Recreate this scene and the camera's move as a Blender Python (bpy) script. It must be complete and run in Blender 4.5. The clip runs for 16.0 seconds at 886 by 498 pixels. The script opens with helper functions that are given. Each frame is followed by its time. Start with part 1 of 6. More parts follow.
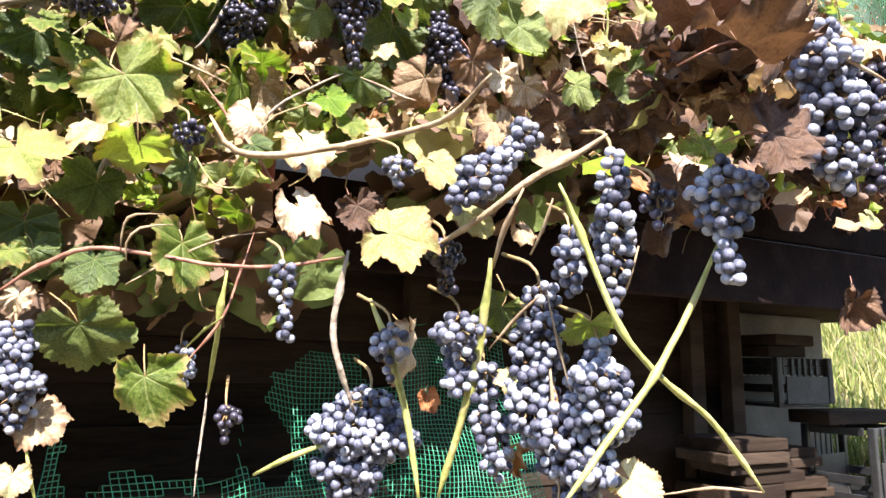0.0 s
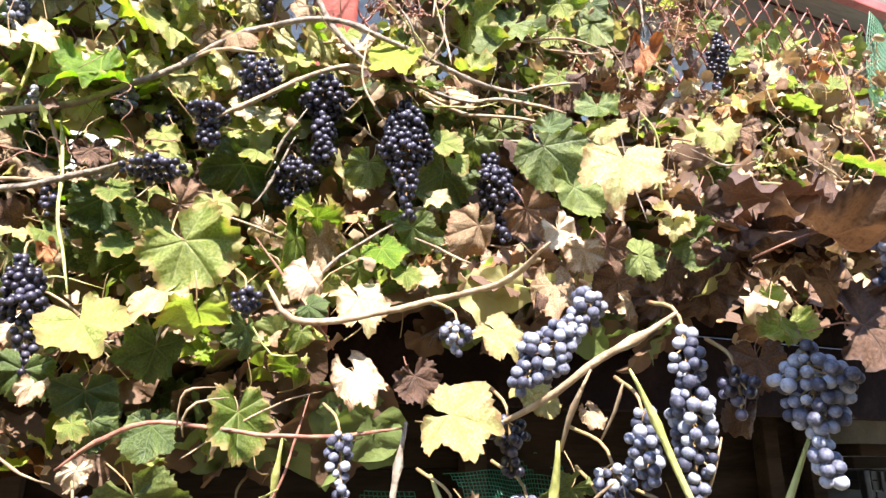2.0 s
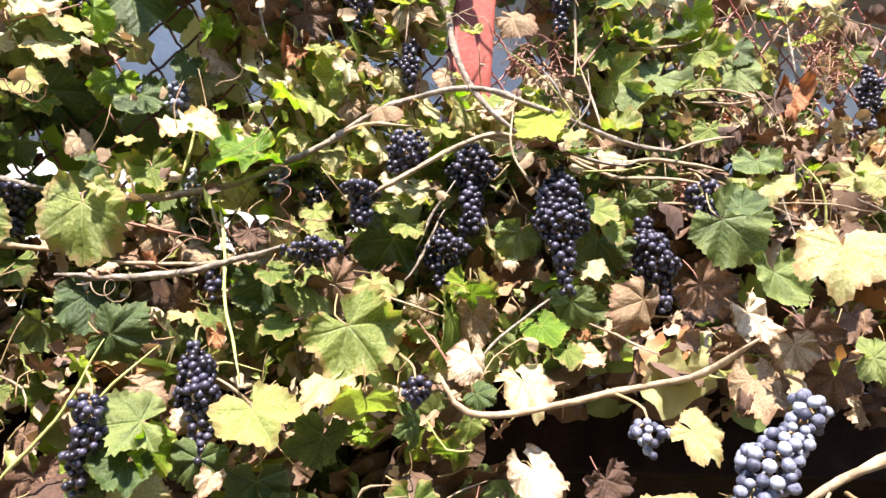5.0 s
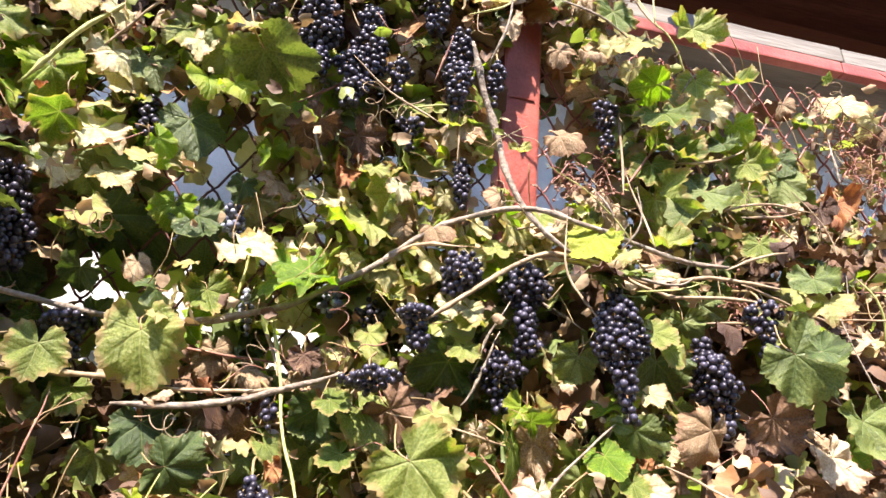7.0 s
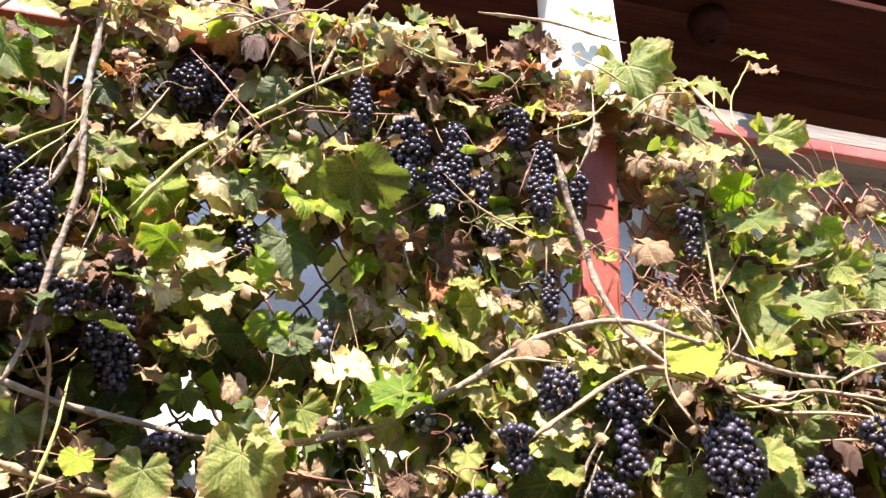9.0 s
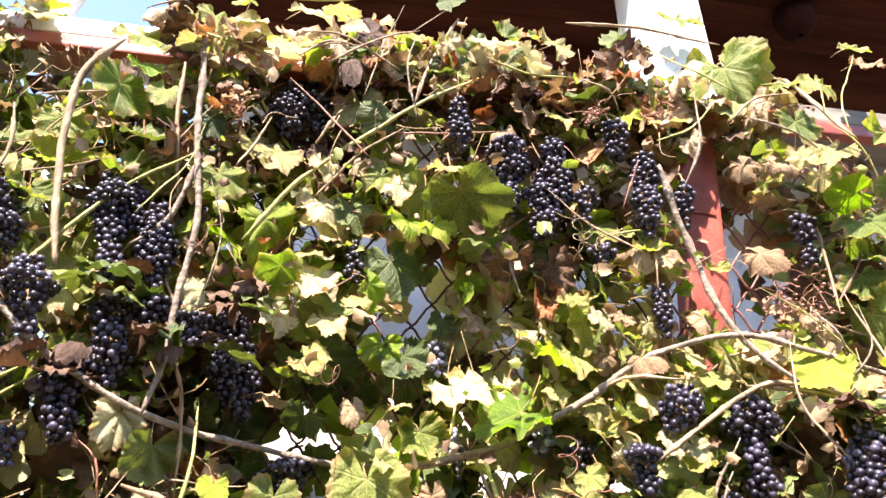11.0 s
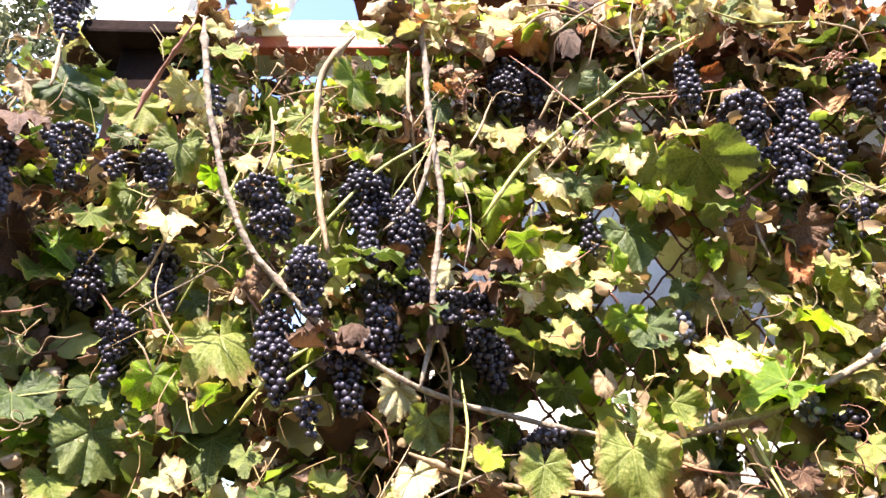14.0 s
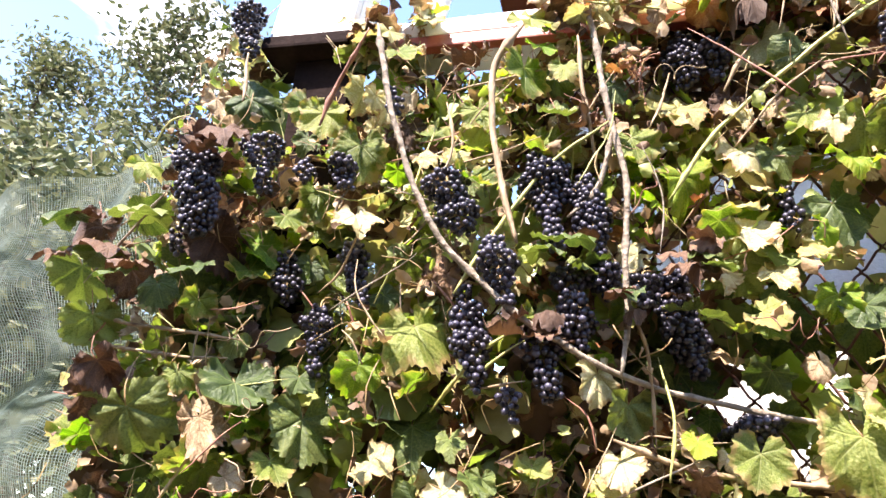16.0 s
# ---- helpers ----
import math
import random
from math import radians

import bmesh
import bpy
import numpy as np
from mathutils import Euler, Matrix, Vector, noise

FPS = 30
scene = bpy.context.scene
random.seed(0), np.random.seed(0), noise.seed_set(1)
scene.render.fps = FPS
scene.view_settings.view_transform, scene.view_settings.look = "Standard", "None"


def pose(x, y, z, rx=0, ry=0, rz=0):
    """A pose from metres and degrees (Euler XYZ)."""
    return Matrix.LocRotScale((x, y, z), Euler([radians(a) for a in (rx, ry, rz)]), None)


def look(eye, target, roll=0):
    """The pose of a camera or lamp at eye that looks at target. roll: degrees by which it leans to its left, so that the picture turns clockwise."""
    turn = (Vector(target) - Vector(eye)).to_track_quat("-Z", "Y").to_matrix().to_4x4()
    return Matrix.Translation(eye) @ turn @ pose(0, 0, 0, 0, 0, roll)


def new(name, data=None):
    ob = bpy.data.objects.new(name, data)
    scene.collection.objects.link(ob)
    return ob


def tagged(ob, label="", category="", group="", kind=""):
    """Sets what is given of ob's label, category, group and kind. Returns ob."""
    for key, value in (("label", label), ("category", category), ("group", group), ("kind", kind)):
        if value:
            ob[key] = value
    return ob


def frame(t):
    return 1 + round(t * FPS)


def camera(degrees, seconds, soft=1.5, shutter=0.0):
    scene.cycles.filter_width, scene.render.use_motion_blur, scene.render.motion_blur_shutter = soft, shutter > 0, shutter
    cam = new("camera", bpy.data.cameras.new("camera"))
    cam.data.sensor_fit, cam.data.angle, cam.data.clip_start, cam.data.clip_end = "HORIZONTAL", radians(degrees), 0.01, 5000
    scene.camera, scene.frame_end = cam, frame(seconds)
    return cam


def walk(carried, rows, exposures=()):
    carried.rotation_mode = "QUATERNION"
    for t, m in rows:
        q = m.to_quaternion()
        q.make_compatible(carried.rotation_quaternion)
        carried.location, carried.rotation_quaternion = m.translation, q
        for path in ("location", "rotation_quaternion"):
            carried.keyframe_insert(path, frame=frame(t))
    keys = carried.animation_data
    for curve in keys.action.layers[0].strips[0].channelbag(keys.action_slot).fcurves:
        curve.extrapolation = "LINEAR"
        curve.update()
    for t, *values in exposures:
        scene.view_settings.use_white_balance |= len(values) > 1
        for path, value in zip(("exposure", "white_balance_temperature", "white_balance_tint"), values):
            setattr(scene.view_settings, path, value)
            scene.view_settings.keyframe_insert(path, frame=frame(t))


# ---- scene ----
cam = camera(67.5, 16.0)
METRES, EYE, TILT, LEAN, TURN = 0.8, 1.4, 10.0, -1.0, -27.0
ROWS = [
    (0.0, 0.0, 0.0, 0.0, 0.0, 0.0, -0.0),
    (0.5, 0.008, 0.0018, 0.0281, -0.06, 1.28, 0.25),
    (1.0, 0.0079, 0.0095, 0.0503, 0.63, 3.26, 0.66),
    (1.5, -0.0006, 0.0162, 0.092, 2.13, 4.94, 1.06),
    (2.0, -0.0126, 0.0198, 0.1145, 4.25, 7.18, 1.34),
    (2.5, -0.0388, 0.0276, 0.1257, 5.88, 8.39, 1.56),
    (3.0, -0.0646, 0.0345, 0.1323, 7.55, 8.54, 1.75),
    (3.5, -0.0922, 0.0348, 0.1528, 9.07, 7.88, 2.12),
    (4.0, -0.109, 0.038, 0.1693, 10.56, 7.93, 2.23),
    (6.5, -0.1976, 0.0081, 0.2865, 11.75, 13.59, 1.76),
    (7.0, -0.2119, -0.001, 0.3089, 12.33, 15.26, 1.72),
    (7.5, -0.2285, -0.0108, 0.3298, 13.05, 16.96, 1.66),
    (8.0, -0.2483, -0.0214, 0.3482, 13.91, 18.71, 1.64),
    (8.5, -0.279, -0.0319, 0.3601, 14.61, 20.73, 1.73),
    (9.0, -0.3113, -0.0453, 0.3728, 15.43, 22.31, 1.8),
    (11.5, -0.4349, -0.0922, 0.4092, 21.88, 22.92, 2.12),
    (12.0, -0.4546, -0.1001, 0.4105, 23.89, 22.6, 1.95),
    (12.5, -0.4819, -0.111, 0.4056, 26.03, 22.54, 1.7),
    (13.0, -0.5248, -0.1392, 0.412, 27.68, 21.79, 1.58),
    (13.5, -0.5679, -0.1711, 0.4197, 29.3, 20.88, 1.51),
    (14.0, -0.5974, -0.1928, 0.4204, 31.64, 20.31, 1.27),
    (14.5, -0.6179, -0.2032, 0.4099, 34.59, 20.36, 0.88),
    (15.0, -0.6416, -0.2147, 0.4026, 37.5, 20.32, 0.52),
    (15.5, -0.672, -0.2356, 0.3992, 40.05, 20.36, 0.28),
    (16.0, -0.6957, -0.2605, 0.4069, 42.43, 20.13, 0.14),
]
walk(cam, [(t, pose(0, 0, EYE, TILT, LEAN, TURN) @ pose(METRES * x, METRES * y, METRES * z, 90 + pitch, roll, yaw)) for t, x, y, z, yaw, pitch, roll in ROWS], exposures=((0.0, 2.36, 6700, 13), (4.0, 2.22, 6650, 13), (6.5, 2.16, 6900, 16), (9.0, 2.22, 7150, 19), (12.5, 2.46, 7350, 18), (16.0, 2.42, 7050, 17)))

# ---- light ----
SUN_DIR = Vector((-0.22, -0.64, 0.90)).normalized()
world = bpy.data.worlds.new("world")
scene.world = world
world.use_nodes = True
wn, wl = world.node_tree.nodes, world.node_tree.links
wn.clear()
w_out = wn.new("ShaderNodeOutputWorld")
w_bg = wn.new("ShaderNodeBackground")
w_bg.inputs["Strength"].default_value = 0.138
w_sky = wn.new("ShaderNodeTexSky")
w_sky.sky_type = "NISHITA"
w_sky.sun_disc = False
w_sky.ozone_density = 3.2
w_sky.dust_density = 0.3
w_sky.sun_elevation = math.asin(SUN_DIR.z)
w_sky.sun_rotation = math.atan2(SUN_DIR.x, SUN_DIR.y)
w_co = wn.new("ShaderNodeTexCoord")
w_map = wn.new("ShaderNodeMapping")
w_map.inputs["Scale"].default_value = (1.2, 1.2, 3.0)
w_map.inputs["Location"].default_value = (0.393, 0.17, 0.366)
w_noise = wn.new("ShaderNodeTexNoise")
w_noise.inputs["Scale"].default_value = 1.6
w_noise.inputs["Detail"].default_value = 6
w_ramp = wn.new("ShaderNodeValToRGB")
w_ramp.color_ramp.elements[0].position, w_ramp.color_ramp.elements[1].position = 0.60, 0.74
w_mix = wn.new("ShaderNodeMix")
w_mix.data_type = "RGBA"
w_mix.inputs["B"].default_value = (15, 15, 15.5, 1)
wl.new(w_co.outputs["Generated"], w_map.inputs["Vector"])
wl.new(w_map.outputs["Vector"], w_noise.inputs["Vector"])
wl.new(w_noise.outputs["Fac"], w_ramp.inputs["Fac"])
wl.new(w_ramp.outputs["Color"], w_mix.inputs["Factor"])
wl.new(w_sky.outputs["Color"], w_mix.inputs["A"])
wl.new(w_mix.outputs["Result"], w_bg.inputs["Color"])
wl.new(w_bg.outputs["Background"], w_out.inputs["Surface"])

sun = new("sun", bpy.data.lights.new("sun", "SUN"))
sun.data.energy, sun.data.angle, sun.data.color = 3.95, radians(0.6), (1.0, 0.96, 0.91)
sun.matrix_world = look(SUN_DIR * 20, (0, 0, 0))


# ---- materials ----
def material(name, colors, scale=12.0, rough=0.6, metal=0.0, bump=0.15, detail=6.0, fine=90.0, fine_mix=0.25, translucent=0.0, spread=0.0, stretch=(1, 1, 1), subsurf=0.0):
    """A surface of two noises, coarse and fine, that run through the colours; spread varies it from piece to piece."""
    m = bpy.data.materials.new(name)
    m.use_nodes = True
    n, l = m.node_tree.nodes, m.node_tree.links
    b = n["Principled BSDF"]
    co, mp = n.new("ShaderNodeTexCoord"), n.new("ShaderNodeMapping")
    mp.inputs["Scale"].default_value = stretch
    l.new(co.outputs["Object"], mp.inputs["Vector"])
    info, geo = n.new("ShaderNodeObjectInfo"), n.new("ShaderNodeNewGeometry")
    add = n.new("ShaderNodeMath")
    add.operation = "ADD"
    l.new(info.outputs["Random"], add.inputs[0])
    l.new(geo.outputs["Random Per Island"], add.inputs[1])
    rnd = n.new("ShaderNodeMath")
    rnd.operation = "FRACT"
    l.new(add.outputs[0], rnd.inputs[0])
    shift = n.new("ShaderNodeVectorMath")
    shift.operation = "ADD"
    sc = n.new("ShaderNodeVectorMath")
    sc.operation = "SCALE"
    sc.inputs[0].default_value = (7.3, 3.1, 5.7)
    l.new(rnd.outputs[0], sc.inputs["Scale"])
    l.new(mp.outputs["Vector"], shift.inputs[0])
    l.new(sc.outputs["Vector"], shift.inputs[1])
    big, small = n.new("ShaderNodeTexNoise"), n.new("ShaderNodeTexNoise")
    big.inputs["Scale"].default_value, big.inputs["Detail"].default_value = scale, detail
    small.inputs["Scale"].default_value, small.inputs["Detail"].default_value = fine, 3
    l.new(shift.outputs["Vector"], big.inputs["Vector"])
    l.new(shift.outputs["Vector"], small.inputs["Vector"])
    mixf = n.new("ShaderNodeMix")
    mixf.inputs["Factor"].default_value = fine_mix
    l.new(big.outputs["Fac"], mixf.inputs["A"])
    l.new(small.outputs["Fac"], mixf.inputs["B"])
    off = n.new("ShaderNodeMath")
    off.operation = "MULTIPLY_ADD"
    cen = n.new("ShaderNodeMath")
    cen.operation = "SUBTRACT"
    cen.inputs[1].default_value = 0.5
    l.new(rnd.outputs[0], cen.inputs[0])
    l.new(cen.outputs[0], off.inputs[0])
    off.inputs[1].default_value = spread
    l.new(mixf.outputs["Result"], off.inputs[2])
    ramp = n.new("ShaderNodeValToRGB")
    e = ramp.color_ramp.elements
    while len(e) < len(colors):
        e.new(0.5)
    for i, c in enumerate(colors):
        e[i].position = 0.3 + 0.4 * i / max(1, len(colors) - 1)
        e[i].color = (*c, 1)
    l.new(off.outputs[0], ramp.inputs["Fac"])
    l.new(ramp.outputs["Color"], b.inputs["Base Color"])
    b.inputs["Roughness"].default_value, b.inputs["Metallic"].default_value = rough, metal
    if subsurf:
        b.inputs["Subsurface Weight"].default_value = subsurf
        b.inputs["Subsurface Scale"].default_value = 0.004
    if bump:
        bp = n.new("ShaderNodeBump")
        bp.inputs["Strength"].default_value, bp.inputs["Distance"].default_value = bump, 0.02
        l.new(mixf.outputs["Result"], bp.inputs["Height"])
        l.new(bp.outputs["Normal"], b.inputs["Normal"])
    if translucent:
        tr, mx = n.new("ShaderNodeBsdfTranslucent"), n.new("ShaderNodeMixShader")
        mx.inputs["Fac"].default_value = translucent
        l.new(ramp.outputs["Color"], tr.inputs["Color"])
        l.new(b.outputs["BSDF"], mx.inputs[1])
        l.new(tr.outputs["BSDF"], mx.inputs[2])
        l.new(mx.outputs["Shader"], n["Material Output"].inputs["Surface"])
    return m


def leaf_material(name, colors, vein, rim, rough=0.46, translucent=0.42, rim_from=0.7, glow=(1.0, 1.12, 0.55)):
    """Leaf blade: blotches that pale away from the veins, main and side veins in relief and a drier rim."""
    m = material(name, colors, scale=22, rough=rough, bump=0.4, fine=160, fine_mix=0.3, translucent=translucent, spread=0.4)
    n, l = m.node_tree.nodes, m.node_tree.links

    def attribute(key):
        a = n.new("ShaderNodeAttribute")
        a.attribute_name = key
        return a.outputs["Fac"]

    def maths(op, a, b, c=None):
        q = n.new("ShaderNodeMath")
        q.operation = op
        for k, v in enumerate((a, b, c)):
            if isinstance(v, (int, float)):
                q.inputs[k].default_value = v
            elif v is not None:
                l.new(v, q.inputs[k])
        return q.outputs[0]

    def ranged(v, lo, hi, out_lo, out_hi):
        q = n.new("ShaderNodeMapRange")
        for key, value in (("From Min", lo), ("From Max", hi), ("To Min", out_lo), ("To Max", out_hi)):
            q.inputs[key].default_value = value
        l.new(v, q.inputs["Value"])
        return q.outputs["Result"]

    def blend(fac, a, b):
        q = n.new("ShaderNodeMix")
        q.data_type = "RGBA"
        q.inputs["B"].default_value = (*b, 1)
        l.new(fac, q.inputs["Factor"])
        l.new(a, q.inputs["A"])
        return q.outputs["Result"]
    across, along, edge = attribute("across"), attribute("along"), attribute("rim")
    ramp, bump = n["Color Ramp"], n["Bump"]
    tone = ramp.inputs["Fac"].links[0].from_socket
    l.new(maths("ADD", tone, maths("MULTIPLY_ADD", across, 0.5, -0.07)), ramp.inputs["Fac"])
    main = ranged(across, 0.0, 0.028, 1.0, 0.0)
    panel = maths("PINGPONG", maths("MULTIPLY_ADD", across, -5.0, maths("MULTIPLY", along, 6.0)), 0.5)
    side = ranged(panel, 0.0, 0.07, 0.34, 0.0)
    veins = maths("MAXIMUM", main, side)
    base = blend(maths("MULTIPLY", veins, 0.6), ramp.outputs["Color"], vein)
    nz = n.new("ShaderNodeTexNoise")
    nz.inputs["Scale"].default_value = 5
    nz.inputs["Detail"].default_value = 4
    l.new(n["Mapping"].outputs["Vector"], nz.inputs["Vector"])
    dry = ranged(maths("MULTIPLY_ADD", nz.outputs["Fac"], 0.7, edge), rim_from + 0.45, rim_from + 0.65, 0.0, 1.0)
    base = blend(dry, base, rim)
    height = bump.inputs["Height"].links[0].from_socket
    l.new(maths("ADD", maths("MULTIPLY", height, 0.5), maths("MULTIPLY_ADD", panel, 0.3, maths("MULTIPLY", main, -0.3))), bump.inputs["Height"])
    l.new(base, n["Principled BSDF"].inputs["Base Color"])
    tint = n.new("ShaderNodeMix")
    tint.data_type, tint.blend_type = "RGBA", "MULTIPLY"
    tint.inputs["Factor"].default_value = 1.0
    tint.inputs["B"].default_value = (*glow, 1)
    l.new(base, tint.inputs["A"])
    l.new(tint.outputs["Result"], n["Translucent BSDF"].inputs["Color"])
    return m


LEAF_MATS = {
    "green": leaf_material("leaf_green", [(0.04, 0.072, 0.016), (0.095, 0.135, 0.03), (0.20, 0.235, 0.062)], (0.19, 0.24, 0.08), (0.25, 0.24, 0.08), translucent=0.27, rim_from=0.85),
    "lime": leaf_material("leaf_yellow_green", [(0.11, 0.165, 0.022), (0.245, 0.29, 0.058), (0.43, 0.435, 0.15)], (0.44, 0.45, 0.17), (0.42, 0.30, 0.12), translucent=0.45, glow=(0.92, 1.2, 0.38)),
    "vivid": leaf_material("leaf_vivid_green", [(0.11, 0.215, 0.012), (0.235, 0.36, 0.022), (0.46, 0.49, 0.06)], (0.40, 0.46, 0.10), (0.44, 0.36, 0.08), translucent=0.48, rim_from=0.8, glow=(0.9, 1.15, 0.4)),
    "yellow": leaf_material("leaf_pale_yellow", [(0.36, 0.34, 0.115), (0.56, 0.51, 0.255), (0.72, 0.66, 0.43)], (0.46, 0.45, 0.20), (0.38, 0.22, 0.09), rim_from=0.75, glow=(1, 1, 0.7)),
    "tan": leaf_material("leaf_dry_tan", [(0.26, 0.165, 0.085), (0.46, 0.335, 0.205), (0.64, 0.52, 0.36)], (0.40, 0.28, 0.17), (0.28, 0.15, 0.08), rough=0.7, translucent=0.22, glow=(1, 0.85, 0.6)),
    "brown": leaf_material("leaf_dry_brown", [(0.06, 0.028, 0.016), (0.125, 0.062, 0.034), (0.24, 0.135, 0.075)], (0.15, 0.09, 0.055), (0.08, 0.042, 0.03), rough=0.7, translucent=0.1, glow=(1, 0.8, 0.6)),
    "rust": leaf_material("leaf_rust_red", [(0.24, 0.07, 0.03), (0.40, 0.16, 0.06), (0.50, 0.30, 0.13)], (0.36, 0.2, 0.08), (0.24, 0.09, 0.04), rough=0.65, translucent=0.25, glow=(1, 0.8, 0.5)),
}
BERRY = material("berry_blue_black", [(0.008, 0.006, 0.012), (0.017, 0.0145, 0.028), (0.068, 0.062, 0.098)], scale=110, rough=0.42, bump=0.0, fine=500, fine_mix=0.35, spread=0.45)
BERRY_BLOOM = material("berry_dusty_blue", [(0.035, 0.036, 0.062), (0.14, 0.148, 0.205), (0.33, 0.342, 0.405)], scale=150, rough=0.65, bump=0.0, fine=500, fine_mix=0.35, spread=0.5)
STALK = material("bunch_stalk", [(0.17, 0.13, 0.05), (0.32, 0.22, 0.10), (0.36, 0.17, 0.09)], scale=60, rough=0.6)
CANE_TAN = material("cane_bark_tan", [(0.17, 0.105, 0.06), (0.32, 0.225, 0.135), (0.46, 0.35, 0.23)], scale=60, rough=0.7, bump=0.4, stretch=(1, 1, 0.4))
CANE_GREEN = material("cane_green", [(0.22, 0.24, 0.06), (0.36, 0.36, 0.11), (0.46, 0.40, 0.17)], scale=45, rough=0.55, bump=0.2)
CANE_GREY = material("cane_bark_grey", [(0.13, 0.10, 0.075), (0.24, 0.19, 0.145), (0.40, 0.335, 0.265)], scale=70, rough=0.8, bump=0.5)
CANE_RED = material("cane_red_brown", [(0.15, 0.06, 0.04), (0.28, 0.12, 0.08), (0.40, 0.22, 0.14)], scale=60, rough=0.6, bump=0.25)
RED_PAINT = material("red_paint_worn", [(0.20, 0.045, 0.035), (0.36, 0.085, 0.065), (0.44, 0.13, 0.10)], scale=14, rough=0.5, bump=0.2, fine=160)
# one red wire paint twice: darkened as in shade, lightened as in sun
WIRE_SHADED = material("wire_red_shaded", [(0.05, 0.022, 0.018), (0.12, 0.046, 0.038), (0.27, 0.11, 0.09)], scale=30, rough=0.5, metal=0.2, bump=0.2)
WIRE_SUNLIT = material("wire_red_sunlit", [(0.16, 0.05, 0.04), (0.30, 0.10, 0.08), (0.40, 0.17, 0.14)], scale=30, rough=0.5, bump=0.2)
GREY_WOOD = material("weathered_grey_wood", [(0.10, 0.085, 0.07), (0.18, 0.16, 0.135), (0.28, 0.25, 0.215)], scale=14, rough=0.85, bump=0.5, stretch=(0.12, 1, 1), fine=120)
WHITE_PAINT = material("white_paint", [(0.66, 0.65, 0.62), (0.78, 0.77, 0.75), (0.84, 0.83, 0.81)], scale=10, rough=0.55, bump=0.12)
PLASTER = material("white_plaster", [(0.50, 0.50, 0.50), (0.66, 0.66, 0.66), (0.74, 0.74, 0.73)], scale=3, rough=0.9, bump=0.3, fine=140)
DARK_WOOD = material("dark_brown_wood", [(0.022, 0.0045, 0.002), (0.05, 0.0115, 0.0055), (0.10, 0.031, 0.016)], scale=9, rough=0.85, bump=0.3, stretch=(0.15, 1.5, 1.5), fine=110, spread=0.5)
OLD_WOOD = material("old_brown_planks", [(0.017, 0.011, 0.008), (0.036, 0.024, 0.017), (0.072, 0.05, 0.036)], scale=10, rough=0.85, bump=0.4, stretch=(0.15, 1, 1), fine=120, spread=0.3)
CONCRETE = material("concrete", [(0.16, 0.15, 0.14), (0.24, 0.23, 0.21), (0.34, 0.32, 0.29)], scale=6, rough=0.9, bump=0.4, fine=80)
EARTH = material("earth_and_dry_grass", [(0.07, 0.05, 0.03), (0.13, 0.10, 0.055), (0.22, 0.18, 0.09)], scale=2.5, rough=0.95, bump=0.6, fine=30)
GRASS = material("dry_grass", [(0.13, 0.18, 0.03), (0.27, 0.30, 0.07), (0.48, 0.42, 0.18)], scale=3, rough=0.7, bump=0.0, translucent=0.3, spread=0.6)
BLACK_PLASTIC = material("black_plastic", [(0.012, 0.012, 0.013), (0.022, 0.022, 0.024), (0.04, 0.04, 0.042)], scale=20, rough=0.45, bump=0.1)
GREEN_PLASTIC = material("green_net_plastic", [(0.02, 0.17, 0.09), (0.035, 0.27, 0.155), (0.09, 0.40, 0.25)], scale=30, rough=0.4, bump=0.1, translucent=0.2)
SHADE_NET = material("shade_net_plastic", [(0.20, 0.42, 0.27), (0.30, 0.55, 0.38), (0.44, 0.65, 0.50)], scale=20, rough=0.5, bump=0.1, translucent=0.4)
PALE_NET = material("pale_green_net", [(0.13, 0.18, 0.145), (0.20, 0.26, 0.215), (0.30, 0.35, 0.31)], scale=12, rough=0.6, bump=0.1, translucent=0.35)
TREE_LEAF = material("tree_foliage", [(0.05, 0.066, 0.026), (0.105, 0.122, 0.05), (0.21, 0.215, 0.105)], scale=5, rough=0.5, bump=0.0, translucent=0.3, spread=0.7)
BARK = material("tree_bark", [(0.06, 0.045, 0.03), (0.11, 0.085, 0.06), (0.17, 0.13, 0.1)], scale=9, rough=0.9, bump=0.6)
# wood of the corner and terrace edge, its near-black colour holding their shade
SHADED_WOOD = material("shaded_wood", [(0.008, 0.005, 0.005), (0.016, 0.009, 0.008), (0.03, 0.018, 0.016)], scale=12, rough=0.95, bump=0.4)

for dull in (DARK_WOOD, OLD_WOOD, SHADED_WOOD):
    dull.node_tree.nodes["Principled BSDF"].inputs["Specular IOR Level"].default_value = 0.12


# ---- mesh helpers ----
def mesh_object(name, bm, mat, parent=None, label="", smooth=False):
    me = bpy.data.meshes.new(name)
    bm.normal_update()
    bm.to_mesh(me)
    bm.free()
    me.materials.append(mat)
    if smooth:
        me.shade_smooth()
    ob = new(name, me)
    if parent:
        ob.parent = parent
    if label:
        ob["label"] = label
    return ob


def part(name, bm, mat, parent, label="", smooth=False):
    return mesh_object(name, bm, mat, parent, label, smooth)


def box_bm(x0, y0, z0, x1, y1, z1, bevel=0.004, bm=None):
    """A bevelled box between two corners."""
    bm = bm or bmesh.new()
    r = bmesh.ops.create_cube(bm, size=1.0)["verts"]
    bmesh.ops.transform(bm, verts=r, matrix=Matrix.Translation(((x0 + x1) / 2, (y0 + y1) / 2, (z0 + z1) / 2)) @ Matrix.Diagonal((x1 - x0, y1 - y0, z1 - z0, 1)))
    if bevel:
        edges = list({e for v in r for e in v.link_edges})
        bmesh.ops.bevel(bm, geom=edges, offset=bevel, segments=2, affect="EDGES", profile=0.6)
    return bm


